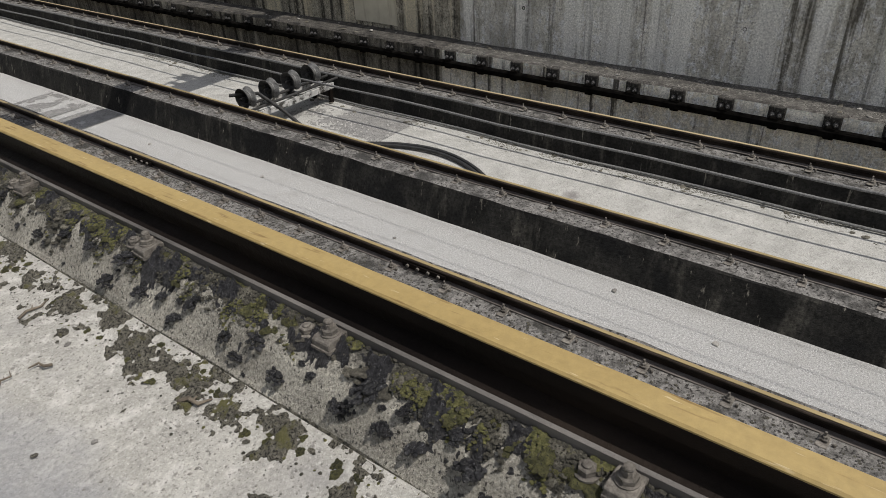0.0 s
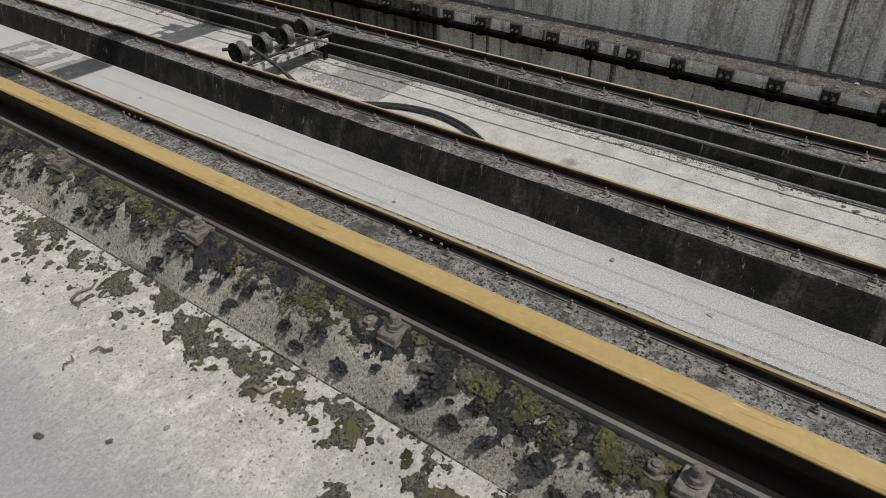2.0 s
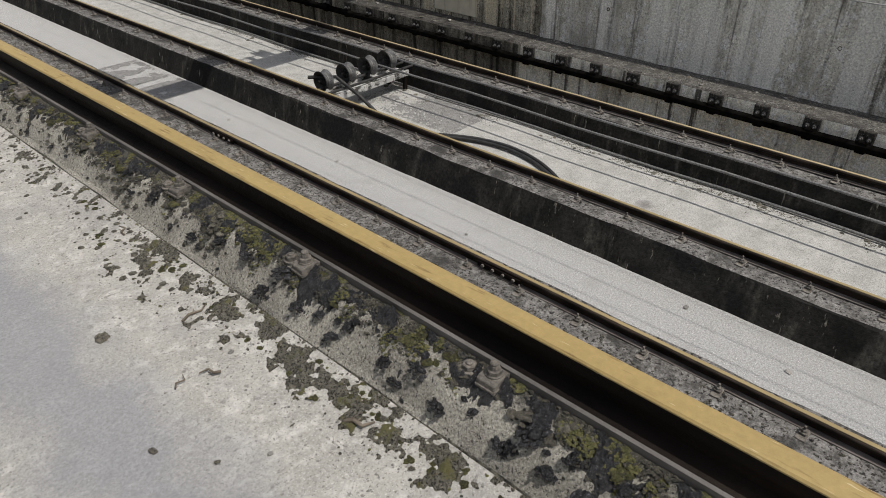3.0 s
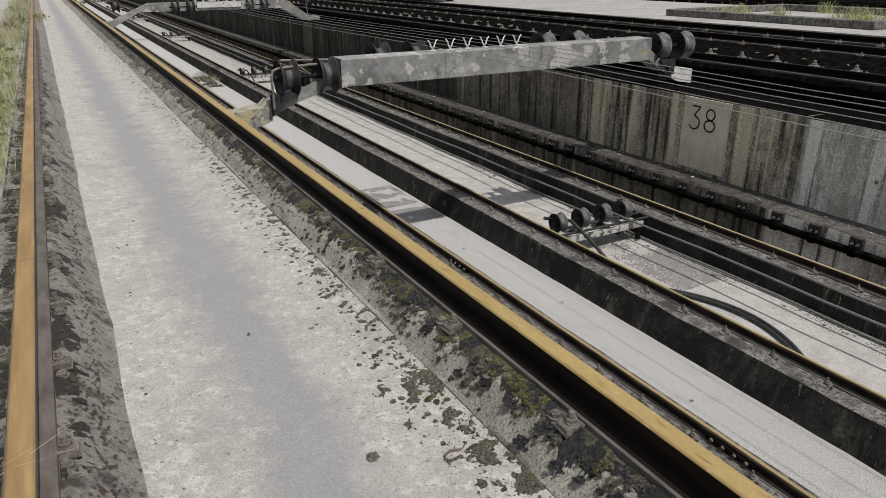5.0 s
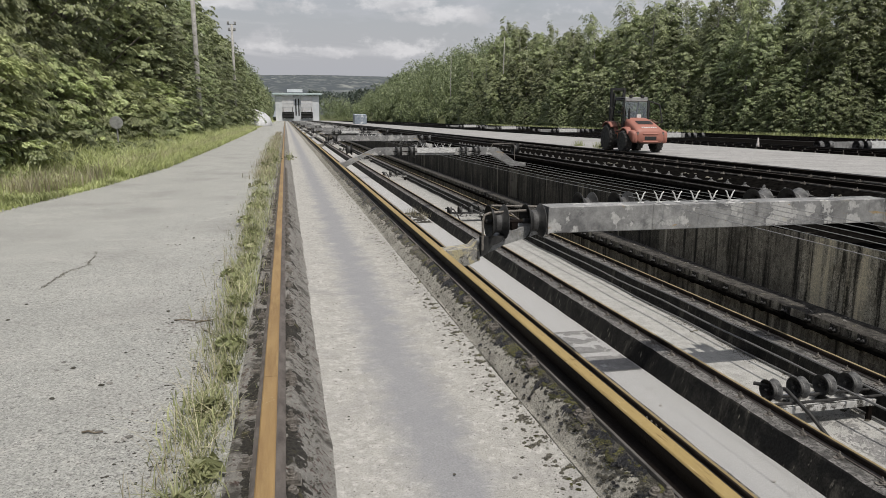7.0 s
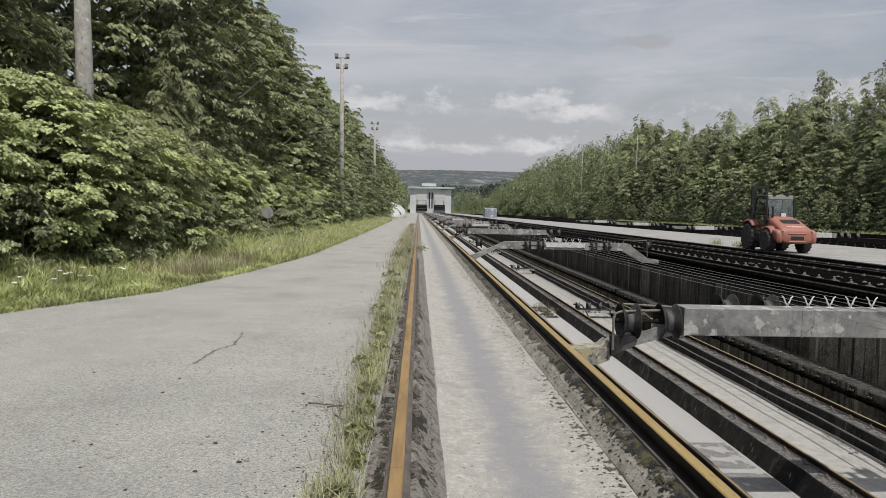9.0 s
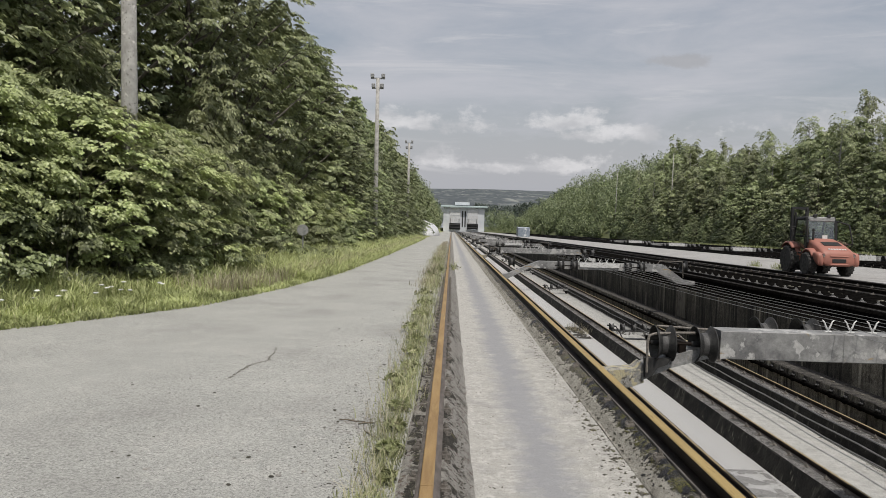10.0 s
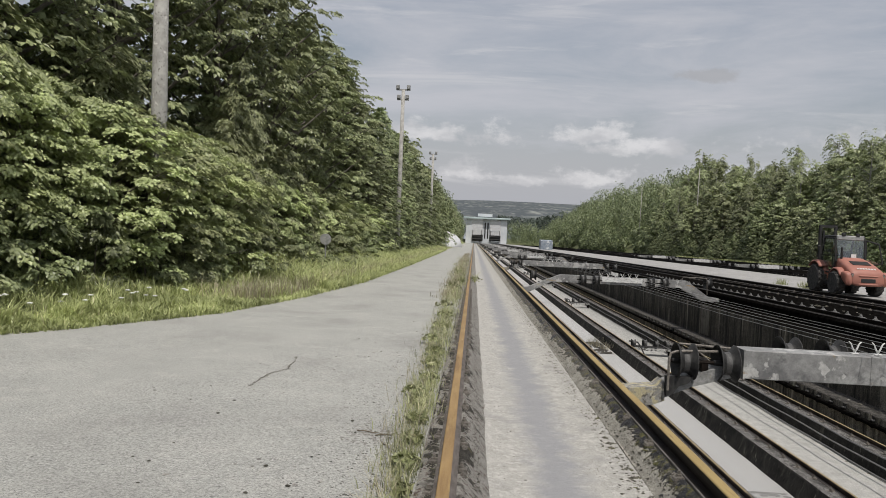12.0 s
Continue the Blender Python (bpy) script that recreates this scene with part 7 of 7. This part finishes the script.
def crust(name, mat, x0, x1, y0, y1, level, scale, height, label, category, seed, cell=0.007, need=0.0, lean=None, zf=None, grain=70):
    """A thin crust with ragged islands and a granular, lumpy top, lying on the shoulder."""
    nx, ny = int((x1 - x0) / cell), int((y1 - y0) / cell)
    ids, verts, faces, ht = {}, [], [], {}
    for j in range(ny + 1):
        for i in range(nx + 1):
            x, y = x0 + i * cell, y0 + j * cell
            p = Vector((x * scale, y * scale, seed))
            u = (x - x0) / (x1 - x0)
            edge = lean(u) if lean else 4 * u * (1 - u)
            h = noise.noise(p) + 0.5 * noise.noise(p * 2.3) + 0.42 * noise.noise(p * 6.1) + level + need * (edge - 1)
            ht[i, j] = h
    def vert(i, j):
        if (i, j) not in ids:
            x, y = x0 + i * cell, y0 + j * cell
            g = 1.2 * (0.42 - noise.voronoi(Vector((x * grain, y * grain, seed)))[0][0]) + noise.noise(Vector((x * 40, y * 40, seed))) * 0.6
            h = max(ht[i, j], 0.0)
            ids[i, j] = len(verts)
            verts.append((x + g * cell * 0.4, y - g * cell * 0.4, (zf or shoulder_z)(x) - 0.004 + height * (1.1 * h ** 0.5 if h > 0 else -0.4) * (1 + 0.7 * g)))
        return ids[i, j]
    for j in range(ny):
        for i in range(nx):
            if max(ht[i, j], ht[i + 1, j], ht[i, j + 1], ht[i + 1, j + 1]) > 0:
                faces.append((vert(i, j), vert(i + 1, j), vert(i + 1, j + 1), vert(i, j + 1)))
    me = bpy.data.meshes.new(name)
    me.from_pydata(verts, [], faces)
    me.polygons.foreach_set("use_smooth", [True] * len(faces))
    me.materials.append(mat)
    ob = new(name, me)
    ob.matrix_basis = INCLINE.copy()
    tagged(ob, label, category, kind="stuff")


def scatter(name, meshes, label, category, group, x, y, r, z):
    ob = new(name, sr.choice(meshes))
    ob.matrix_basis = INCLINE @ pose(x, y, z, sr.uniform(-15, 15), sr.uniform(-15, 15), sr.uniform(0, 360)) @ Matrix.Diagonal((r * sr.uniform(0.8, 1.3), r * sr.uniform(0.8, 1.4), r, 1))
    tagged(ob, label, category, group)


def path_z(x):
    """Height of the walkway, which rises a little to the shoulder."""
    return float(np.interp(x, (1.10, 1.45, 1.60, 1.70, 1.777), (-0.402, -0.398, -0.391, -0.381, -0.368)))


def shoulder_z(x):
    """Height of the sloping shoulder by the main rail."""
    if x > 1.90:
        return -0.19 - max(0, 1.97 - x) * 0.45
    if x > 1.786:
        return -0.376 + (x - 1.786) / 0.114 * 0.154
    return path_z(x)


crust("moss_crust", MAT["mossmat"], 1.875, 1.990, -2.5, 9.0, 0.20, 9, 0.018, "dark humus and green moss crust along the rail foot", "moss", 1.5, need=0.7, lean=lambda u: min(1, 1.7 * u), cell=0.006)
crust("tar_crust", MAT["tarmat"], 1.815, 1.98, -2.5, 9.0, 0.06, 10, 0.036, "crusted black tar spread over the rail shoulder", "tar", 7.7, need=0.8, lean=lambda u: min(1, 1.5 * u), cell=0.006)


crust("moss_crust", MAT["mossmat"], 1.84, 1.99, 9.0, 36.0, 0.30, 5, 0.022, "dark humus and moss crust along the rail foot", "moss", 1.5, cell=0.018, need=0.6, lean=lambda u: min(1, 1.6 * u))
crust("moss_mat", MAT["mossmat"], 1.44, 1.775, 0.2, 3.0, -0.06, 11, 0.026, "ragged brown-green moss cushions on the walkway edge", "moss", 5.3, cell=0.007, need=0.62, lean=lambda u: min(1, 1.5 * u), zf=path_z, grain=85)
crust("moss_mat", MAT["mossmat"], 1.56, 1.775, 3.0, 9.0, -0.28, 11, 0.020, "ragged flakes of dry moss lying on the walkway edge", "moss", 3.3, cell=0.007, need=0.62, lean=lambda u: min(1, 1.5 * u), zf=path_z, grain=85)
crust("tar_crust", MAT["tarmat"], 1.81, 1.98, 9.0, 34.0, 0.0, 5, 0.03, "black tar runs over the rail shoulder", "tar", 8.8, cell=0.02, need=0.7, lean=lambda u: min(1, 1.5 * u))
MAT["humus"] = material("black_humus_crust", (0.018, 0.016, 0.013), (0.06, 0.054, 0.042), 45, 0.95, 0, 1.0, 170,
                        stain=(0.11, 0.10, 0.04), stain_scale=4.0, stain_range=(0.62, 0.70), fine=((0.17, 0.16, 0.14), 120, 0.64, 0.70))
# Grey for damp silt and for shade painted on the trough floor.
MAT["silt"] = material("grey_silt_and_shade", (0.19, 0.187, 0.18), (0.285, 0.28, 0.268), 7, 0.8, 0, 0.6, 80, fine=[((0.09, 0.088, 0.085), 40, 0.58, 0.66), ((0.34, 0.33, 0.32), 60, 0.62, 0.68)], grit=(0.3, 60))
# Straight-edged patch that paints in the girder's cast shadow.
crust("damp_silt", MAT["silt"], 6.06, 7.50, 13.05, 14.02, 0.62, 2.2, 0.004, "grey patch painted along the girder's shadow on the trough floor", "silt", 2.4, cell=0.03, need=0.2, zf=lambda x: -3.638)
crust("damp_silt", MAT["silt"], 6.10, 7.48, 14.28, 15.9, 0.12, 2.6, 0.004, "ragged grey patch on the trough floor", "silt", 6.1, cell=0.03, need=0.5, zf=lambda x: -3.638)
# Damp area beside the tray, the tray's shade put into its colour.
crust("damp_silt", MAT["silt"], 9.15, 10.38, 7.6, 10.2, 0.75, 0.7, 0.003, "damp grey silt by the roller tray, with the tray's shade in its colour", "silt", 3.7, cell=0.04, need=0.7, lean=lambda u: min(1, 1.5 * u), zf=lambda x: -3.638)
crust("damp_silt", MAT["humus"], 6.55, 7.46, 34.9, 39.3, 0.10, 1.9, 0.012, "dark soil under weeds on the trough floor", "soil", 8.2, cell=0.06, need=0.4, zf=lambda x: -3.638)
for k in range(90):
    y = -0.5 + 6.5 * sr.random() ** 1.2
    x = 1.79 + 0.15 * sr.random() ** 0.8
    scatter("grease_lump", TAR, "crusty black grease lump on the rail shoulder", "grease", "grease lumps", x, y, sr.uniform(0.008, 0.026), shoulder_z(x) + 0.002)
for y in (0.2, 0.3, 0.38, 0.45, 0.55, 0.62, 0.68, 0.76, 0.82, 0.86, 1.12, 1.25, 1.32, 1.4, 1.62, 1.68, 1.78, 1.9, 2.05, 2.12, 2.3, 2.5, 2.7, 3.1, 3.4):
    x = 1.86 + sr.uniform(-0.04, 0.04)
    scatter("grease_lump", TAR, "large crusty black grease lump on the rail shoulder", "grease", "grease lumps", x, y, sr.uniform(0.032, 0.056), shoulder_z(x))
for k in range(170):
    y = -0.6 + 8 * sr.random() ** 1.3
    x = 1.895 + 0.085 * sr.random()
    green = noise.noise(Vector((y * 1.7, 0, 0))) > -0.1
    scatter("moss_cushion", MOSS if green else DRY, "soft green moss cushion along the rail foot" if green else "dark dry moss cushion along the rail foot", "moss", "moss cushions", x, y, sr.uniform(0.010, 0.034), shoulder_z(x))
CLUMPS = ((1.62, 1.93, 9), (1.72, 1.66, 12), (1.68, 1.45, 16), (1.70, 1.32, 20), (1.66, 1.12, 14), (1.72, 0.95, 16), (1.71, 0.78, 8), (1.64, 2.3, 10), (1.70, 2.7, 12), (1.60, 3.1, 8), (1.69, 3.5, 12), (1.66, 4.1, 10), (1.70, 4.8, 10), (1.68, 5.6, 8), (1.70, 6.6, 8))
for cx, cy, count in CLUMPS:
    for k in range(count // 2):
        x, y = min(cx + sr.gauss(0, 0.045), 1.75), cy + sr.gauss(0, 0.07)
        green = noise.noise(Vector((y * 6, x * 6, 4))) > -0.15
        scatter("moss_cushion", MOSS if green else DRY, "green moss cushion broken off onto the walkway" if green else "dry brown moss crumb on the walkway", "moss", "moss on the walkway", x, y, sr.uniform(0.006, 0.018), path_z(x) + 0.001)


def joined(name, mat, count, where, rmin, rmax, label, category, seed, flat=0.5):
    """Crumbs too many to count, in one mesh of small faceted lumps."""
    q = random.Random(seed)
    verts, faces = [], []
    for _ in range(count):
        x, y, z = where(q)
        r = q.uniform(rmin, rmax)
        k = len(verts)
        n = 6
        a0 = q.uniform(0, 6.28)
        for ring, (rr, zz) in enumerate(((1.0, -0.1), (0.75, 0.6))):
            for i in range(n):
                a = a0 + 6.283 * i / n
                w = r * rr * q.uniform(0.7, 1.25)
                verts.append((x + w * math.cos(a), y + w * math.sin(a), z + r * flat * zz * q.uniform(0.8, 1.2)))
        verts.append((x, y, z + r * flat))
        for i in range(n):
            j = (i + 1) % n
            faces += [(k + i, k + j, k + n + j, k + n + i), (k + n + i, k + n + j, k + 2 * n)]
    me = bpy.data.meshes.new(name)
    me.from_pydata(verts, [], faces)
    me.materials.append(mat)
    ob = new(name, me)
    ob.matrix_basis = INCLINE.copy()
    tagged(ob, label, category, kind="stuff")


def on_foot(q):
    for _ in range(12):
        x, y = 1.84 + 0.15 * q.random() ** 0.6, -0.8 + 10 * q.random() ** 1.5
        p = Vector((x * 9, y * 9, 1.5))
        if noise.noise(p) + 0.5 * noise.noise(p * 2.3) + 0.1 + 4 * (x - 1.93) > 0:
            break
    return x, y, shoulder_z(x) + 0.010


def on_green(q):
    for _ in range(12):
        x, y, z = on_foot(q)
        if noise.noise(Vector((x * 8, y * 8, 20.0))) > 0.05:
            break
    return x, y, z + 0.002


def on_edge(q):
    x = 1.77 - abs(q.gauss(0, 0.10))
    return x, -0.2 + 12 * q.random() ** 1.3, path_z(x) + 0.002


def on_path(q):
    x = q.choice((1.75 - abs(q.gauss(0, 0.22)), 0.37 + abs(q.gauss(0, 0.2))))
    return x, -0.2 + 16 * q.random() ** 1.4, path_z(x) + 0.001


def by_outer(q):
    x = q.choice((q.uniform(0.12, 0.28), q.uniform(-0.21, -0.10), q.uniform(-0.21, -0.10)))
    return x, 1.5 + 20 * q.random() ** 1.5, (-0.15 - max(0, x - 0.13) * 0.9) if x > 0 else -0.14


def beside_narrow(q):
    x0, z = q.choice(((5.6, -3.178), (5.55, -3.178), (10.6, -3.13)))
    return x0 + q.uniform(-0.2, 0.12), -1 + 22 * q.random(), z


def along_crack(q):
    y = -2.0 + 14 * q.random() ** 1.2
    x = 1.782 + 0.010 * noise.noise(Vector((y * 9, 0, 3))) + 0.006 * noise.noise(Vector((y * 31, 0, 3))) + q.gauss(0, 0.003)
    return x, y, -0.374


joined("crack_crumbs", MAT["drymoss"], 3000, along_crack, 0.003, 0.010, "dark crumbs filling the crack at the shoulder foot", "dirt", 31, 0.5)
joined("moss_crumbs", MAT["moss"], 4200, on_green, 0.003, 0.009, "fine green moss crumbs along the rail foot", "moss", 1)
joined("dark_crumbs", MAT["drymoss"], 6500, on_foot, 0.003, 0.009, "dark humus crumbs along the rail foot", "humus", 2)
joined("edge_crumbs", MAT["drymoss"], 450, on_edge, 0.002, 0.007, "dry moss crumbs along the walkway edge", "moss", 3, 0.35)
joined("edge_moss", MAT["moss"], 300, on_edge, 0.002, 0.007, "green moss crumbs along the walkway edge", "moss", 4, 0.35)
joined("path_grit", MAT["stone"], 6000, on_path, 0.0015, 0.006, "fine grit scattered on the walkway", "grit", 5)
joined("lichen_crumbs", MAT["drymoss"], 5200, by_outer, 0.003, 0.013, "black lichen crumbs on the outer rail bed", "lichen", 6, 0.4)
joined("plinth_rubble", MAT["drymoss"], 2200, beside_narrow, 0.006, 0.018, "loose rubble on the narrow rail plinths", "rubble", 7)
crust("humus_crust", MAT["humus"], -0.215, -0.09, -3.0, 16.0, 0.45, 7, 0.010, "black humus crust on the outer rail bed", "humus", 5.1, cell=0.011, need=0.4, zf=lambda x: -0.138)
crust("humus_crust", MAT["humus"], 0.09, 0.23, -3.0, 16.0, 0.25, 6, 0.008, "black humus crust with moss beside the outer rail", "humus", 9.4, cell=0.011, need=0.7, lean=lambda u: min(1, 2.2 * (1 - u)), zf=lambda x: -0.140 if x < 0.12 else (-0.142 - (x - 0.12) * 0.68 if x < 0.17 else -0.176 - (x - 0.17) * 1.05))
for k in range(50):
    y = -0.2 + 14 * sr.random() ** 1.5
    side = sr.random()
    x = 1.72 - abs(sr.gauss(0, 0.16)) if side < 0.6 else 0.40 + abs(sr.gauss(0, 0.14))
    scatter("stone", STONE, "small loose stone chip on the walkway", "stone", "stone chips", x, y, sr.uniform(0.004, 0.016), path_z(x) + 0.002)
for x, y, r in ((1.25, 2.44, 0.026), (1.66, 4.17, 0.02), (1.06, 3.81, 0.012), (1.10, 1.75, 0.014), (1.22, 1.55, 0.010)):
    scatter("stone", DRY, "dark flat crumb lying on the walkway", "debris", "dark crumbs", x, y, r, -0.396)
for k in range(46):
    y = 3 + 9 * sr.random()
    x = -0.75 - abs(sr.gauss(0, 0.6))
    scatter("stone", STONE, "pale loose stone on the asphalt edge", "stone", "stones on the road", x, y, sr.uniform(0.006, 0.025), -0.165)
for x, y in ((7.0, 0.9), (7.3, 2.2), (6.8, 5.2), (7.1, 8.3), (9.0, 3.0), (8.7, 6.4), (6.9, 11.2)):
    scatter("stone", STONE, "pale stone lying on the trough floor", "stone", "stones in the trough", x, y, sr.uniform(0.02, 0.045), -3.64)
for k in range(50):
    y = -1 + 20 * sr.random()
    x = 10.33 - abs(sr.gauss(0, 0.10))
    scatter("moss_cushion", DRY, "black rubble crumb along the plinth", "rubble", "rubble along the plinth", x, y, sr.uniform(0.012, 0.05), -3.64)
for k in range(90):
    y = -1 + 22 * sr.random()
    x = 11.25 + 0.45 * sr.random()
    scatter("stone", STONE if sr.random() < 0.5 else DRY, "dirty rubble piece on the wall ledge", "rubble", "rubble on the ledge", x, y, sr.uniform(0.012, 0.05), -2.452)
for k in range(60):
    y = 5 + 30 * sr.random()
    x = 13.75 + 0.8 * sr.random()
    scatter("stone", DRY, "oily black rubble between the upper rails", "rubble", "rubble between rails", x, y, sr.uniform(0.02, 0.07), -0.2)


def twig(x, y, z, a, length, r=0.006):
    b = bmesh.new()
    pts = [(0, 0, r), (length * 0.3, 0.01, r * 1.6), (length * 0.65, -0.012, r * 1.3), (length, 0.012, r)]
    tube(b, pts, [r, r * 0.95, r * 0.8, r * 0.4], 6)
    tube(b, [(length * 0.4, 0, r), (length * 0.55, length * 0.15, r * 2)], [r * 0.6, r * 0.3], 5)
    ob = new("twig", finish(b, "twig", MAT["twig"], True))
    ob.matrix_basis = INCLINE @ pose(x, y, z, 0, 0, a)
    tagged(ob, "small dry grey twig lying on the ground", "twig", "twigs")


def by_plinth(q):
    for _ in range(10):
        x, y = 10.38 - abs(q.gauss(0, 0.16)), -1 + 18 * q.random()
        if noise.noise(Vector((x * 2, y * 1.1, 6.0))) > 0.0:
            break
    return x, y, -3.639


joined("plinth_crumbs", MAT["drymoss"], 3600, by_plinth, 0.003, 0.014, "black crumbs scattered along the foot of the plinth", "rubble", 17, 0.35)


def down_slope(q):
    x, y = 1.80 + 0.16 * q.random() ** 0.7, 2.5 + 30 * q.random() ** 1.3
    return x, y, shoulder_z(x) - 0.002


def path_rim(q):
    x, y = 1.74 - abs(q.gauss(0, 0.10)), 2.5 + 26 * q.random() ** 1.3
    return x, y, path_z(x) + 0.001


def path_left(q):
    x, y = 0.38 + abs(q.gauss(0, 0.12)), 1.5 + 24 * q.random() ** 1.3
    return x, y, -0.392


joined("shoulder_crumbs", MAT["drymoss"], 2600, down_slope, 0.007, 0.026, "dark crumbs of moss and grease down the rail shoulder", "crumbs", 21, 0.5)
joined("rim_crumbs", MAT["drymoss"], 600, path_rim, 0.006, 0.02, "dark moss crumbs along the rim of the walkway", "crumbs", 22, 0.4)
joined("left_crumbs", MAT["drymoss"], 260, path_left, 0.003, 0.010, "dark crumbs along the walkway beside the outer rail", "crumbs", 23, 0.4)


def crack(q):
    """Along a jagged break in the asphalt."""
    u = q.random()
    line = ((-2.55, 8.2), (-2.50, 8.75), (-2.52, 9.05), (-2.36, 9.45), (-2.40, 9.75), (-2.48, 10.4))
    i = min(int(u * 5), 4)
    f = u * 5 - i
    return line[i][0] * (1 - f) + line[i + 1][0] * f + q.gauss(0, 0.010) + 0.03 * math.sin(u * 23) * q.random(), line[i][1] * (1 - f) + line[i + 1][1] * f + q.gauss(0, 0.04), -0.158


def litter(q):
    return -0.75 + q.gauss(0, 0.16), 6.6 + q.gauss(0, 0.22), -0.168


def kerb(q):
    x = -0.30 - abs(q.gauss(0, 0.30))
    return x, 2.2 + 22 * q.random() ** 1.5, -0.169 - (x + 0.3) * 0.004


joined("crack_dirt", MAT["drymoss"], 380, crack, 0.003, 0.010, "dark dirt and moss filling a crack in the asphalt", "dirt", 11, 0.25)
joined("leaf_litter", MAT["stone"], 160, litter, 0.006, 0.022, "pale leaf and stone litter beside the rail", "litter", 12, 0.3)
joined("road_pebbles", MAT["drymoss"], 150, lambda q: (-0.8 - 7 * q.random(), 4.5 + 14 * q.random() ** 1.3, -0.160), 0.008, 0.022, "small dark pebbles strewn on the asphalt", "pebbles", 15, 0.5)
joined("road_dirt", MAT["drymoss"], 2600, kerb, 0.003, 0.012, "brown dirt crumbs along the edge of the asphalt", "dirt", 13, 0.3)
joined("road_grit", MAT["stone"], 4000, lambda q: (-0.5 - 4.5 * q.random(), 2.5 + 14 * q.random() ** 1.4, -0.166), 0.003, 0.011, "loose grit on the asphalt", "grit", 14, 0.5)
twig(1.60, 1.36, -0.385, -55, 0.11, 0.009)
twig(1.52, 2.28, -0.39, 10, 0.14)
twig(1.46, 1.9, -0.39, 130, 0.08)
twig(1.30, 1.95, -0.39, 30, 0.07, 0.004)
twig(1.68, 3.1, -0.385, 70, 0.10)
for x, y, a, ln in ((-0.92, 6.68, -12, 0.26), (-0.72, 6.55, 28, 0.2), (-0.62, 6.3, -55, 0.2), (-1.1, 4.34, -10, 0.12)):
    twig(x, y, -0.165, a, ln, 0.007)

# tie holes left by the formwork
for y, z in ((2.4, -1.62), (6.2, -1.70), (0.2, -1.58), (4.3, -1.2), (-1.8, -1.65)):
    b = bmesh.new()
    lathe(b, [(0.014, 0.004), (0.030, -0.004), (0.036, 0.006)], "x", 14, Matrix.Translation((11.748, y, z)))
    part("tie_hole", b, MAT["ledge"], bpy.data.objects["wall_main"], "small round formwork hole")
